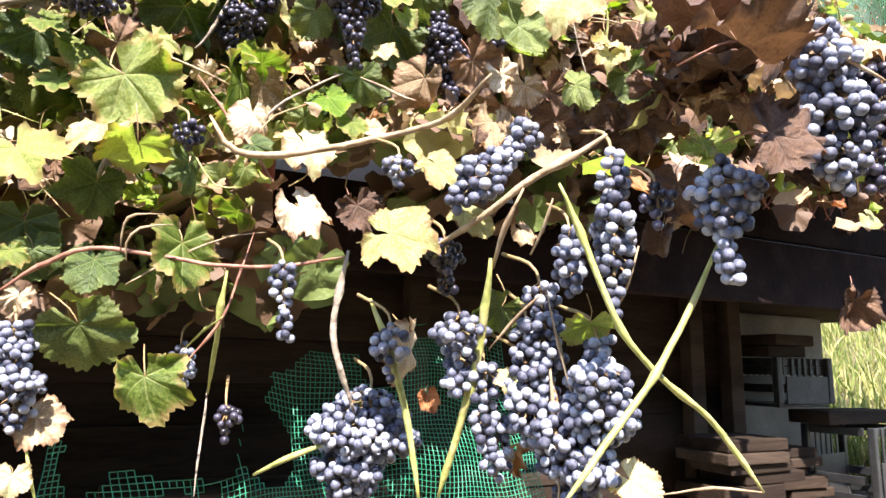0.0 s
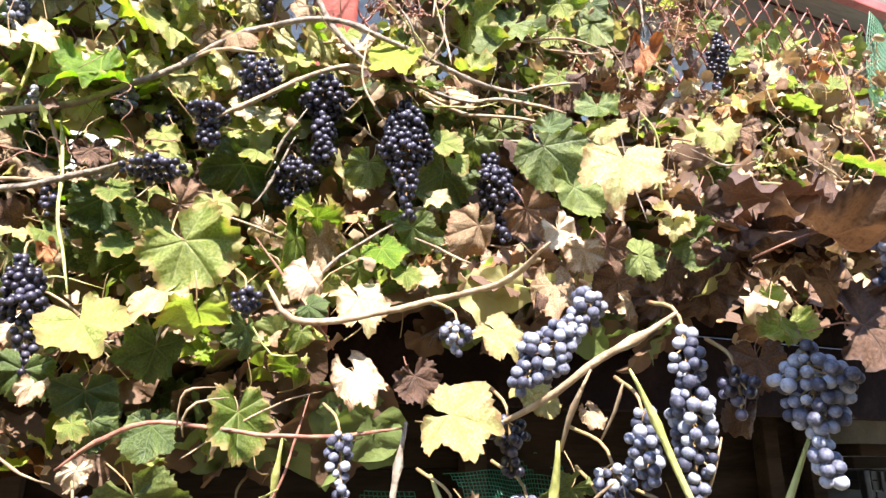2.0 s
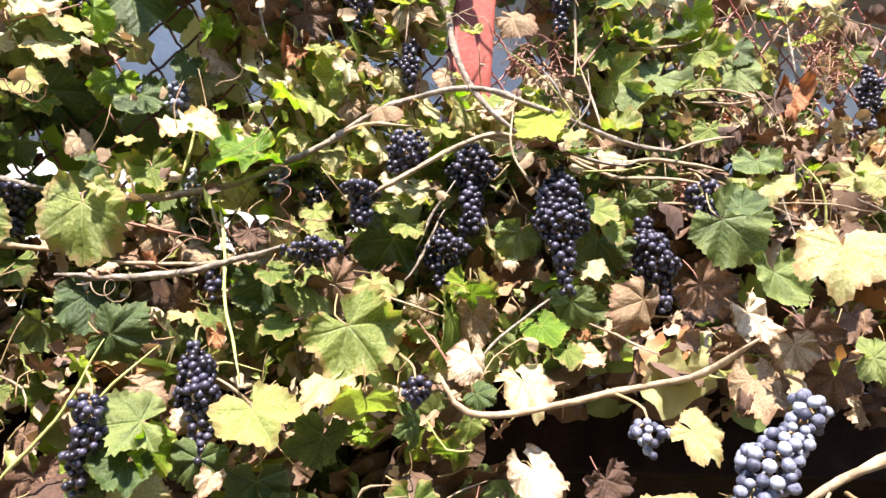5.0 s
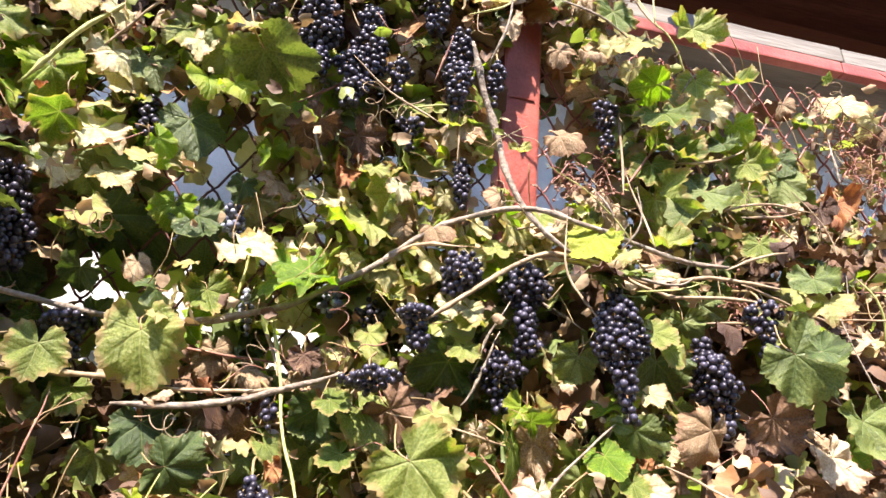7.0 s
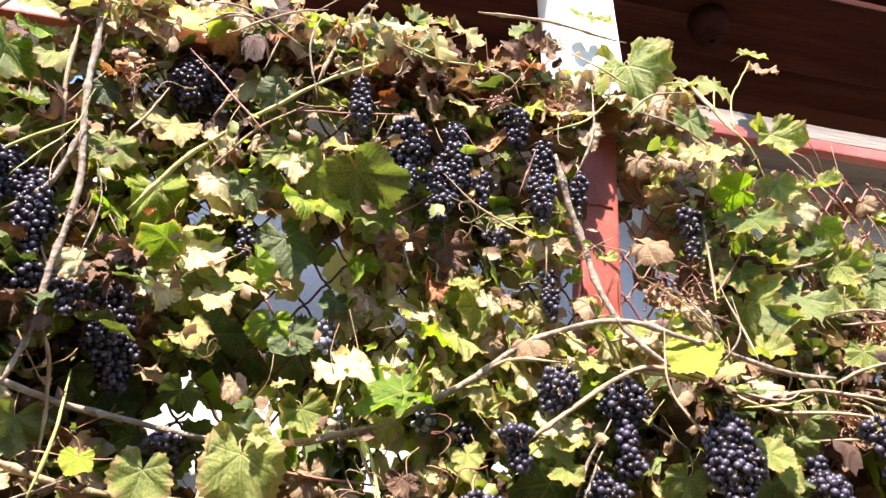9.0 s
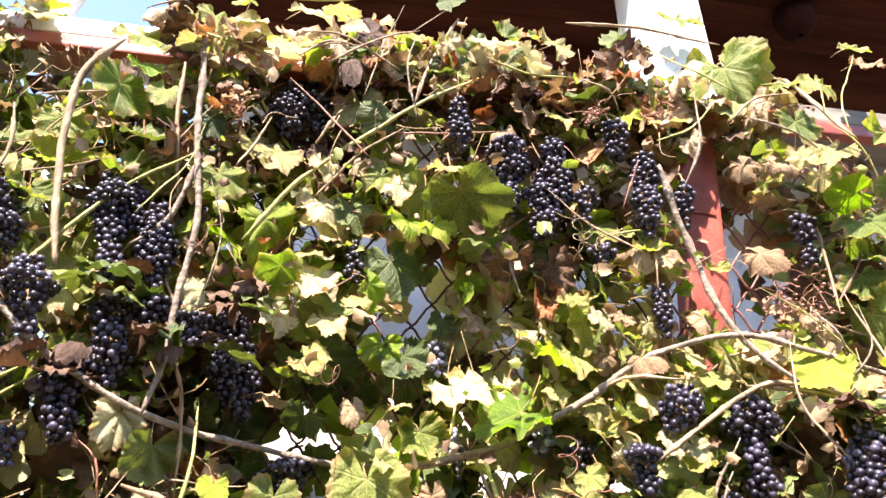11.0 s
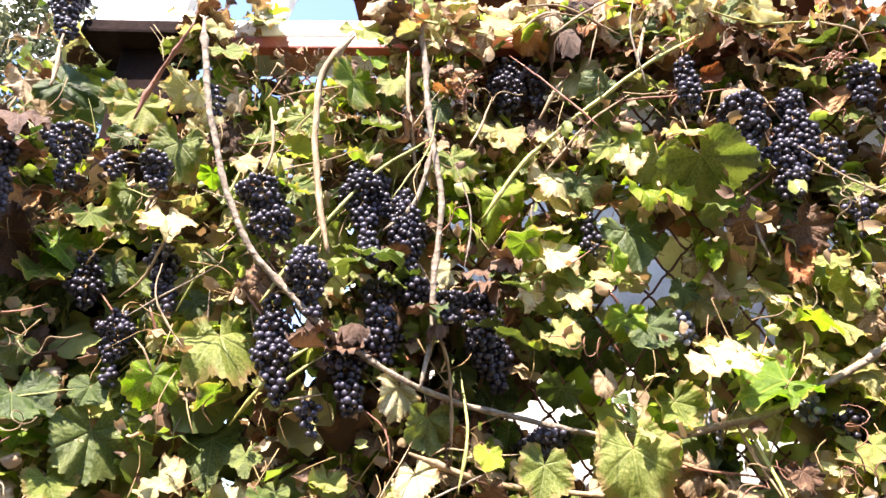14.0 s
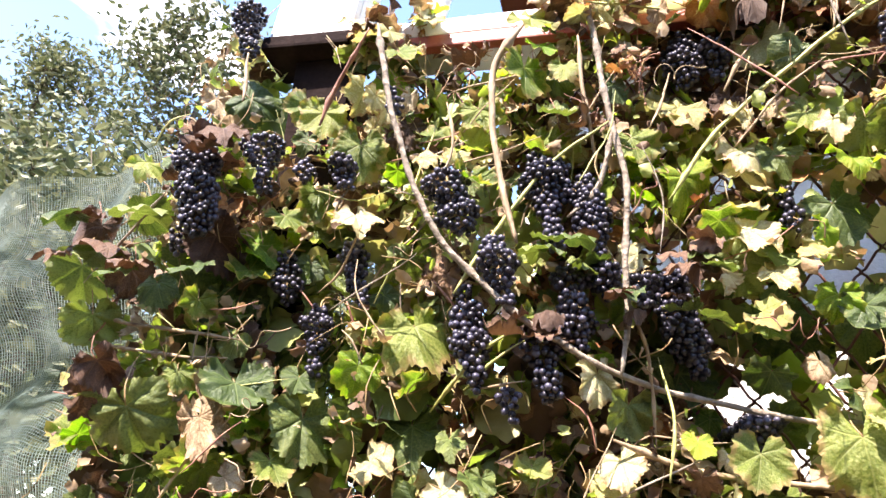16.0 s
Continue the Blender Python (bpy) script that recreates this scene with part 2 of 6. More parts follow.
def warp(bm, amount, size, seed):
    """Worn, uneven edges: each vertex strays by smooth noise."""
    for v in bm.verts:
        v.co += noise.noise_vector(v.co * size + Vector((seed, 2.3 * seed, 0.7))) * amount
    return bm


def spline(points, step):
    """Points along a smooth line through the given ones."""
    p = [Vector(q) for q in points]
    p = [p[0] * 2 - p[1]] + p + [p[-1] * 2 - p[-2]]
    out = []
    for i in range(1, len(p) - 2):
        a, b, c, d = p[i - 1], p[i], p[i + 1], p[i + 2]
        n = max(2, int((c - b).length / step))
        for k in range(n):
            t = k / n
            out.append(0.5 * (2 * b + (c - a) * t + (2 * a - 5 * b + 4 * c - d) * t * t + (3 * b - a - 3 * c + d) * t ** 3))
    out.append(p[-2])
    return out


def tube(bm, line, radius, sides=7, taper=1.0, knots=0.0, knot_every=0.09):
    """A tube along a line; its radius runs to radius * taper, with swellings at the knots."""
    rings, up, gone = [], Vector((0.31, 0.22, 0.92)), 0.0
    for i, c in enumerate(line):
        d = (line[min(i + 1, len(line) - 1)] - line[max(i - 1, 0)])
        if d.length < 1e-7:
            d = Vector((0, 0, 1))
        d.normalize()
        s = d.cross(up)
        if s.length < 1e-3:
            s = d.cross(Vector((1, 0, 0)))
        s.normalize()
        u = s.cross(d)
        if i:
            gone += (c - line[i - 1]).length
        r = radius * (1 + (taper - 1) * i / max(1, len(line) - 1))
        if knots:
            r *= 1 + knots * max(0.0, 1 - abs((gone % knot_every) - knot_every / 2) / 0.008) + 0.14 * noise.noise(c * 45)
        if knots and sides > 6:
            r *= min(1.0, 0.4 + 0.6 * min(i, len(line) - 1 - i) / 3)
        rings.append([bm.verts.new(c + (s * math.cos(a) + u * math.sin(a)) * r) for a in [2 * math.pi * k / sides for k in range(sides)]])
    for a, b in zip(rings, rings[1:]):
        for k in range(sides):
            bm.faces.new((a[k], a[(k + 1) % sides], b[(k + 1) % sides], b[k]))
    bm.faces.new(rings[0][::-1])
    bm.faces.new(rings[-1])
    return bm


# ---- setting ----
FENCE_Y, RAIL_Z, DECK_Z, BANK_Z = 0.95, 2.60, 1.76, 0.95
WALL_Y = 1.95
FENCE_LEAN = 0.17  # the fence stands out at its top


def ground():
    bm = bmesh.new()
    xs = [-400, -60, -14, -8] + [-4 + 0.5 * i for i in range(25)] + [14, 60, 400]
    ys = [-400, -60, -14, -6] + [-3 + 0.5 * i for i in range(9)] + [1.16, 1.24] + [1.7 + 0.5 * i for i in range(16)] + [14, 60, 400]
    grid = [[bm.verts.new((x, y, ((BANK_Z + min(2.4, max(0.0, (x - 3.6) * 0.4))) if y > 1.2 else 0.0) + (0.0 if abs(x) > 9 or abs(y) > 9 else 0.05 * noise.noise((x * 0.9, y * 0.9, 0)) - 0.03))) for x in xs] for y in ys]
    for j in range(len(ys) - 1):
        for i in range(len(xs) - 1):
            bm.faces.new((grid[j][i], grid[j][i + 1], grid[j + 1][i + 1], grid[j + 1][i]))
    tagged(mesh_object("ground", bm, EARTH, smooth=True), "bare earth with dry yellowed grass, sunlit beyond the terrace", "ground", kind="structure")


def house():
    w = mesh_object("wall_store", box_bm(-0.6, WALL_Y, 0.5, 2.95, WALL_Y + 0.2, DECK_Z - 0.113, 0.01), CONCRETE)
    tagged(w, "grey concrete wall at the back of the store", "wall", kind="structure")
    u = mesh_object("wall_north", box_bm(-0.95, 1.55, DECK_Z + 0.003, 2.95, 1.75, 3.24, 0.01), PLASTER)
    tagged(u, "white plastered house wall behind the wire fence", "wall", kind="structure")
    d = mesh_object("floor", box_bm(-1.45, 1.28, DECK_Z - 0.11, 3.3, WALL_Y + 0.4, DECK_Z, 0.01), OLD_WOOD)
    tagged(d, "raised dark timber terrace floor over a store", "terrace floor", kind="structure")
    e = mesh_object("trim", warp(box_bm(-1.2, 1.20, 1.58, 3.3, 1.235, DECK_Z - 0.003, 0.006), 0.004, 5, 2), SHADED_WOOD)
    tagged(e, "board along the terrace edge, shade put into its dark colour", "edge board", kind="structure")
    # added board: its near-black face stands in for shade before the wall
    k = mesh_object("trim", warp(box_bm(0.95, 1.205, DECK_Z + 0.004, 3.3, 1.232, 2.02, 0.006), 0.004, 5, 4), SHADED_WOOD)
    tagged(k, "added near-black board standing in for the shade behind the wire", "edge board", kind="structure")
    c = bmesh.new()
    for i in range(5):
        y = 0.92 + 0.125 * i
        box_bm(-1.0, y, 3.12 + 0.012 * i, 3.6, y + 0.119, 3.145 + 0.012 * i, 0.004, c)
    box_bm(-1.0, 0.9, 3.25, 3.6, 2.3, 3.29, 0.004, c)
    tagged(mesh_object("ceiling", c, DARK_WOOD), "dark brown plank ceiling of the terrace roof", "ceiling", kind="structure")


    # unseen wall behind the camera, added to hold back sky and ground light
    s = mesh_object("wall_south", box_bm(-7, -3.9, -0.1, 7, -3.6, 4.3, 0.01), OLD_WOOD)
    tagged(s, "plain unseen dark wall added across the yard to cut fill light", "wall", kind="structure")


ground()
house()


def fence():
    """Red steel frame with woven wire and a weathered board on its rail."""
    f = new("wire_fence")
    tagged(f, "red-painted steel fence with woven diamond wire, overgrown by vines", "fence")
    for x0, x1 in ((0.157, 0.230), (-1.305, -1.178), (2.62, 2.68)):
        bm = box_bm(x0, 0.93, DECK_Z - 0.1 if x0 > -1 else 0.98, x1, 0.985, 2.578 if x0 > -1 else 2.597, 0.006)
        for v in bm.verts:
            v.co.y += FENCE_LEAN * (2.58 - v.co.z)
        p = part("post", bm, RED_PAINT if x0 > -1 else SHADED_WOOD, f, "red-painted square steel post" if x0 > -1 else "weathered corner post, shade put into its dark colour")
        for z in (1.9, 2.15, 2.4):
            part("weld_bead", warp(tube(bmesh.new(), [Vector((x0 + 0.012, 0.929 + FENCE_LEAN * (2.58 - z), z)), Vector((x0 + 0.03, 0.928 + FENCE_LEAN * (2.58 - z), z + 0.002)), Vector((x1 - 0.012, 0.929 + FENCE_LEAN * (2.58 - z), z))], 0.0022, 5), 0.001, 200, z), RED_PAINT, p)
    edges = [-1.168, -0.42, 0.92, 1.8, 2.62]
    for a, b in zip(edges, edges[1:]):
        part("top_rail", box_bm(a + 0.001, 0.925, 2.600, b - 0.001, 0.948, 2.630, 0.004), RED_PAINT, f, "red angle-iron rail")
    pitch, tall = 0.062, 0.078
    n = int(3.4 / (pitch / 2))
    for side in (0, 1):
        bm = bmesh.new()
        line, k, z = [], 0, DECK_Z + 0.05
        while z < 2.585:
            a = (k + side) % 2
            x = (pitch / 2 - 0.001) if a else 0.001
            bend = 0.0018 if a else -0.0018
            for dz in (-0.16, -0.05, 0.05, 0.16):
                zz = z + dz * tall / 2
                line.append(Vector((x + (0.006 * (abs(dz) > 0.1)) * (-1 if a else 1), FENCE_Y + FENCE_LEAN * (2.58 - zz) + bend * (1 if dz < 0 else -1), zz)))
            z += tall / 2
            k += 1
        tube(bm, line, 0.0022, 5)
        first = part("wire", bm, WIRE_SHADED, f, smooth=True)
        # wires right of the post get the colour with sunlight painted in
        bright = first.data.copy()
        bright.materials[0] = WIRE_SUNLIT
        for i in range(side, n, 2):
            ob = first if i == side else new("wire", first.data if pitch / 2 * i < 1.42 else bright)
            ob.parent = f
            ob.location = (-1.21 + pitch / 2 * i, 0.004 * math.sin(i * 0.7), 0)
    b = new("rail_board")
    tagged(b, "weathered grey board lying on the fence rail, flaking white paint", "board")
    ends = [(-1.166, -0.45, WHITE_PAINT, "board end with white paint"), (-0.447, 0.131, GREY_WOOD, ""), (0.275, 0.93, GREY_WOOD, ""), (0.934, 2.6, GREY_WOOD, "")]
    for i, (x0, x1, m, lab) in enumerate(ends):
        bm = box_bm(x0, 0.928, 2.633, x1, 1.04, 2.674, 0.003)
        bmesh.ops.subdivide_edges(bm, edges=[e for e in bm.edges if e.calc_length() > 0.3], cuts=9)
        part("plank", warp(bm, 0.003, 9, i), m, b, lab)


def pillar(x0, x1, kind):
    """White timber pillar that carries the roof."""
    t = new("roof_pillar")
    tagged(t, "white-painted timber pillar carrying the terrace roof" if kind else "white-painted turned pillar at the terrace end", "pillar")
    if kind:
        part("shaft", warp(box_bm(x0, 0.93, 2.634, x1, 1.07, 3.12, 0.008), 0.0015, 12, 1), WHITE_PAINT, t)
        part("foot_moulding", box_bm(x0 - 0.004, 0.905, 2.632, x1 + 0.004, 0.926, 2.668, 0.004), WHITE_PAINT, t)
        return
    bm = bmesh.new()
    prof = [(2.675, 0.045), (2.69, 0.045), (2.70, 0.032), (2.73, 0.026), (2.80, 0.034), (2.88, 0.045), (2.95, 0.036), (3.02, 0.028), (3.06, 0.045), (3.12, 0.045)]
    rings = [[bm.verts.new(((x0 + x1) / 2 + r * math.cos(a), 0.985 + r * math.sin(a), z)) for a in [2 * math.pi * k / 20 for k in range(20)]] for z, r in prof]
    for a, b in zip(rings, rings[1:]):
        for k in range(20):
            bm.faces.new((a[k], a[(k + 1) % 20], b[(k + 1) % 20], b[k]))
    part("shaft", bm, WHITE_PAINT, t, smooth=True)


def corner_capital():
    """White boards and a dark ledge over the corner post."""
    t = new("corner_capital")
    tagged(t, "white board casing with dark ledge over the corner post", "capital")
    part("ledge", warp(box_bm(-1.368, 0.885, 2.600, -1.172, 0.992, 2.632, 0.006), 0.004, 9, 3), SHADED_WOOD, t, "weathered ledge, shade put into its dark colour")
    for i in range(3):
        part("casing_board", warp(box_bm(-1.362 + 0.063 * i, 0.893, 2.634, -1.302 + 0.063 * i, 0.915, 3.12, 0.004), 0.002, 11, i), WHITE_PAINT, t)
    part("casing_side", box_bm(-1.362, 0.918, 2.634, -1.176, 0.985, 3.118, 0.004), WHITE_PAINT, t)


def ceiling_lamp():
    t = new("ceiling_lamp")
    tagged(t, "dark round lamp under the plank ceiling, unlit", "lamp")
    def turned(prof):
        bm = bmesh.new()
        rings = [[bm.verts.new((0.59 + r * 0.9 * math.cos(a), 1.04 + r * 0.9 * math.sin(a), z + 0.025)) for a in [2 * math.pi * k / 24 for k in range(24)]] for z, r in prof]
        for a, b in zip(rings, rings[1:]):
            for k in range(24):
                bm.faces.new((a[k], a[(k + 1) % 24], b[(k + 1) % 24], b[k]))
        return bm
    part("bowl", turned([(3.10, 0.052), (3.085, 0.056), (3.05, 0.052), (3.02, 0.036), (3.01, 0.006)]), DARK_WOOD, t, smooth=True)
    part("base_ring", turned([(3.125, 0.045), (3.12, 0.06), (3.10, 0.06), (3.098, 0.05)]), DARK_WOOD, t, smooth=True)


fence()
pillar(0.137, 0.268, 1)
pillar(-1.09, -1.0, 0)
corner_capital()
ceiling_lamp()


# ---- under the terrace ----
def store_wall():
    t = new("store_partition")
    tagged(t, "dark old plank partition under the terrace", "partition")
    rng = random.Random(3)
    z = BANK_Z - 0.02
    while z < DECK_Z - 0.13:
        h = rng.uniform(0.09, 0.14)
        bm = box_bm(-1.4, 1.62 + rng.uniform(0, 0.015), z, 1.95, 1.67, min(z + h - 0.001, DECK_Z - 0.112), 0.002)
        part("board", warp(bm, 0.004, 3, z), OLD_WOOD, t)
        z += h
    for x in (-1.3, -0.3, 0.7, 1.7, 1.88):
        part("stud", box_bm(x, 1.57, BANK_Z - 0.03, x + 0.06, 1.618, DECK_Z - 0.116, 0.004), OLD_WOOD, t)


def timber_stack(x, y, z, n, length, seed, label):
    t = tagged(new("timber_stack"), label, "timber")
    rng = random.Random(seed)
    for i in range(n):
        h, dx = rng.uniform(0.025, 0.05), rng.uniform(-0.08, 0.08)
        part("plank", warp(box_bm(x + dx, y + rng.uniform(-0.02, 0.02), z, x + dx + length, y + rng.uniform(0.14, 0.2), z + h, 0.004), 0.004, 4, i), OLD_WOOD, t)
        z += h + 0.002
    return z


def crate(x, y, z, turn, w=0.38, d=0.28, h=0.22):
    """Black slatted plastic crate."""
    t = tagged(new("plastic_crate"), "black slatted plastic crate stacked under the terrace", "crate", "crates")
    t.matrix_basis = pose(x, y, z, 0, 0, turn)
    part("crate_floor", box_bm(-w / 2, -d / 2, 0, w / 2, d / 2, 0.012, 0.003), BLACK_PLASTIC, t)
    for sx in (-1, 1):
        for sy in (-1, 1):
            part("corner", box_bm(sx * w / 2 - 0.02, sy * d / 2 - 0.02, 0.013, sx * w / 2 + 0.004, sy * d / 2 + 0.004, h, 0.004), BLACK_PLASTIC, t)
    for sy in (-1, 1):
        part("side_panel", box_bm(-w / 2 + 0.021, sy * d / 2 - 0.018, 0.014, w / 2 - 0.021, sy * d / 2 - 0.013, h * 0.62, 0.001), BLACK_PLASTIC, t)
        for zz in (0.05, 0.11, h - 0.03):
            part("slat", box_bm(-w / 2 + 0.021, sy * d / 2 - 0.006, zz, w / 2 - 0.021, sy * d / 2 + 0.002, zz + 0.028, 0.002), BLACK_PLASTIC, t)
        for k in range(5):
            xx = -w / 2 + 0.06 + k * (w - 0.12) / 4
            part("rib", box_bm(xx - 0.006, sy * d / 2 - 0.012, 0.014, xx + 0.006, sy * d / 2 - 0.007, h - 0.004, 0.002), BLACK_PLASTIC, t)
    for sx in (-1, 1):
        for zz in (0.05, 0.11, h - 0.03):
            part("slat", box_bm(sx * w / 2 - 0.006, -d / 2 + 0.021, zz, sx * w / 2 + 0.002, d / 2 - 0.021, zz + 0.028, 0.002), BLACK_PLASTIC, t)


def net(name, label, corner, across, up, nx, ny, sag, thick, mat, holes=(), seed=0, keep=None):
    """A draped plastic net: strands both ways over an uneven sheet, torn at the holes."""
    def at(u, v):
        p = Vector(corner) + Vector(across) * u + Vector(up) * v
        n = noise.noise_vector(p * 3.3 + Vector((seed, 0, 0))) * sag + noise.noise_vector(p * 9 + Vector((seed, 3, 0))) * sag * 0.25
        return p + n
    bm = bmesh.new()
    for flip in (0, 1):
        a, b = (nx, ny) if not flip else (ny, nx)
        for i in range(a + 1):
            run = []
            for k in range(b + 1):
                u, v = (i / a, k / b) if not flip else (k / b, i / a)
                torn = any(((u - hu) / ru) ** 2 + ((v - hv) / rv) ** 2 < 1 + 0.4 * noise.noise((u * 9, v * 9, seed)) for hu, hv, ru, rv in holes)
                if keep and not torn:
                    torn = v > np.interp(u, *keep) + 0.1 * noise.noise((u * 14, v * 14, seed))
                if not torn:
                    run.append(at(u, v))
                if (torn or k == b) and len(run) > 1:
                    tube(bm, run, thick, 3)
                if torn:
                    run = []
    return tagged(mesh_object(name, bm, mat), label, "net")


def grass_tufts():
    rng = random.Random(21)
    verts, faces = [], []
    for _ in range(9000):
        x = 3.0 + 6.5 * rng.random() ** 1.5
        y = x * rng.uniform(0.44, 0.78)
        h, a, w = rng.uniform(0.05, 0.34), rng.uniform(0, 6.28), rng.uniform(0.004, 0.009)
        bx, by = rng.gauss(0, 0.08), rng.gauss(0, 0.08)
        z = BANK_Z - 0.05 + min(2.4, max(0.0, (x - 3.6) * 0.4))
        i = len(verts)
        c, s = math.cos(a) * w, math.sin(a) * w
        verts += [(x - c, y - s, z), (x + c, y + s, z), (x + bx * 0.4 - c * 0.7, y + by * 0.4 - s * 0.7, z + h * 0.6), (x + bx * 0.4 + c * 0.7, y + by * 0.4 + s * 0.7, z + h * 0.6), (x + bx, y + by, z + h)]
        faces += [(i, i + 1, i + 3, i + 2), (i + 2, i + 3, i + 4)]
    me = bpy.data.meshes.new("grass")
    me.from_pydata(verts, [], faces)
    me.materials.append(GRASS)
    tagged(new("grass", me), "tall dry yellow-green grass beyond the terrace", "grass", kind="stuff")


def tree(x, y, height, spread, seed, label):
    """Tapered trunk, limbs that fork twice and a loose crown of small leaves."""
    rng = random.Random(seed)
    t = tagged(new("tree"), label, "tree", "trees behind the terrace")
    t.location = (x, y, BANK_Z - 0.03)
    bm = bmesh.new()
    top = Vector((rng.uniform(-0.3, 0.3), rng.uniform(-0.3, 0.3), height * 0.9))
    trunk = spline([(0, 0, 0), (rng.uniform(-0.1, 0.1), 0.05, height * 0.3), top * 0.65, top], 0.2)
    tube(bm, trunk, 0.11, 9, 0.15)
    part("trunk", bm, BARK, t, smooth=True)
    tips = []
    limbs = bmesh.new()
    for i in range(26):
        f = rng.uniform(0.22, 0.98)
        s = trunk[int(f * (len(trunk) - 1))]
        a, rise = rng.uniform(0, 6.28), rng.uniform(0.35, 1.0)
        reach = spread * (1.15 - f * 0.8) * rng.uniform(0.6, 1.15)
        e = s + Vector((math.cos(a) * reach, math.sin(a) * reach, rise * reach))
        line = spline([s, s.lerp(e, 0.5) + Vector((0, 0, -0.1 * reach)), e], 0.2)
        tube(limbs, line, 0.03 * (1.2 - f), 5, 0.25)
        for k in range(7):
            q = line[int(rng.uniform(0.25, 1) * (len(line) - 1))]
            g = q + Vector((rng.gauss(0, 0.28), rng.gauss(0, 0.28), rng.uniform(0.05, 0.5)))
            tube(limbs, [q, q.lerp(g, 0.5) + Vector((0, 0, 0.03)), g], 0.007, 4, 0.4)
            tips += [q.lerp(g, 0.5), g, e.lerp(g, 0.5)]
    part("branchwork", limbs, BARK, t, smooth=True)
    verts, faces = [], []
    for p in tips:
        for _ in range(rng.randint(10, 18)):
            c = p + Vector((rng.gauss(0, 0.13), rng.gauss(0, 0.13), rng.gauss(0, 0.13)))
            s = rng.uniform(0.03, 0.054)
            m = Euler((rng.uniform(-1.2, 1.2), rng.uniform(-1.2, 1.2), rng.uniform(0, 6.28))).to_matrix()
            i = len(verts)
            verts += [(c + m @ Vector(q) * s)[:] for q in ((0, -1, 0.1), (0.55, -0.2, 0.18), (0, 0.1, -0.05), (-0.55, -0.2, 0.18), (0.35, 0.6, 0.1), (0, 1.1, -0.2), (-0.35, 0.6, 0.1))]
            faces += [(i, i + 1, i + 2), (i, i + 2, i + 3), (i + 2, i + 1, i + 4), (i + 2, i + 4, i + 5), (i + 2, i + 5, i + 6), (i + 2, i + 6, i + 3)]
    me = bpy.data.meshes.new("crown")
    me.from_pydata(verts, [], faces)
    me.materials.append(TREE_LEAF)
    ob = new("crown", me)
    ob.parent = t
    ob["kind"] = "stuff"


store_wall()
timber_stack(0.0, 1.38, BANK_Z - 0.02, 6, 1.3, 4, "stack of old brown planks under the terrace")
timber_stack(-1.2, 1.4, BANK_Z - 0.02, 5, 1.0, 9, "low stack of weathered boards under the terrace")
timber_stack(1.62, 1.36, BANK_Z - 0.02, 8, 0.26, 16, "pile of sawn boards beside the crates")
crate(2.44, 1.52, BANK_Z - 0.03, 8, 0.27, 0.22, 0.3)
z_board = BANK_Z + 0.275
timber_stack(2.16, 1.46, z_board, 1, 0.42, 6, "dark board laid over a crate")
crate(2.19, 1.62, z_board + 0.055, -7, 0.23, 0.2, 0.17)
timber_stack(2.06, 1.55, z_board + 0.228, 2, 0.2, 11, "short dark offcuts on a crate")
timber_stack(2.02, 1.50, BANK_Z - 0.02, 7, 0.22, 31, "dark beams piled under a crate")
net("green_net", "crumpled torn green plastic net over the planks", (-0.05, 1.15, 1.10), (0.9, 0.05, 0.0), (0.0, 0.15, 0.40), 102, 48, 0.06, 0.0009, GREEN_PLASTIC,
    ((0.35, 0.38, 0.055, 0.13), (0.17, 0.2, 0.03, 0.12), (0.62, 0.75, 0.05, 0.12)), 1, ((0.0, 0.02, 0.05, 0.14, 0.19, 0.23, 0.40, 0.54, 0.7, 1.0), (0.5, 0.5, 0.3, 0.36, 0.36, 0.24, 0.70, 0.84, 0.9, 0.9)))
net("bird_net", "pale green bird net hanging beside the corner of the vine", (-2.55, 1.25, 1.45), (1.0, -0.1, 0.1), (-0.24, 0.0, 0.98), 150, 150, 0.07, 0.0009, PALE_NET, (), 4)
net("shade_net", "green shade net behind the vine at the terrace end", (1.45, 0.93, 1.98), (0.8, 0.12, 0.0), (0.05, 0.0, 0.55), 84, 60, 0.06, 0.0012, SHADE_NET, (), 7)
grass_tufts()
tree(-5.6, 4.6, 6.6, 1.7, 2, "leafy green orchard tree with thin upright shoots")
tree(-3.9, 5.6, 4.7, 1.4, 5, "slender green fruit tree behind the terrace")
tree(-8.2, 5.2, 7.2, 2.0, 9, "tall green orchard tree against the sky")
tree(-7.0, 8.5, 7.4, 2.2, 13, "green orchard tree farther off")
tree(-4.0, 2.75, 2.6, 1.0, 17, "low bushy green shrub beside the bird net")
tree(-3.4, 3.6, 2.5, 0.9, 19, "low bushy green shrub behind the bird net")
tree(-5.2, 3.4, 3.4, 1.2, 23, "rounded green shrub at the orchard edge")


# ---- grape vine ----
VEINS = (0.0, 0.95, -0.95, 1.95, -1.95)


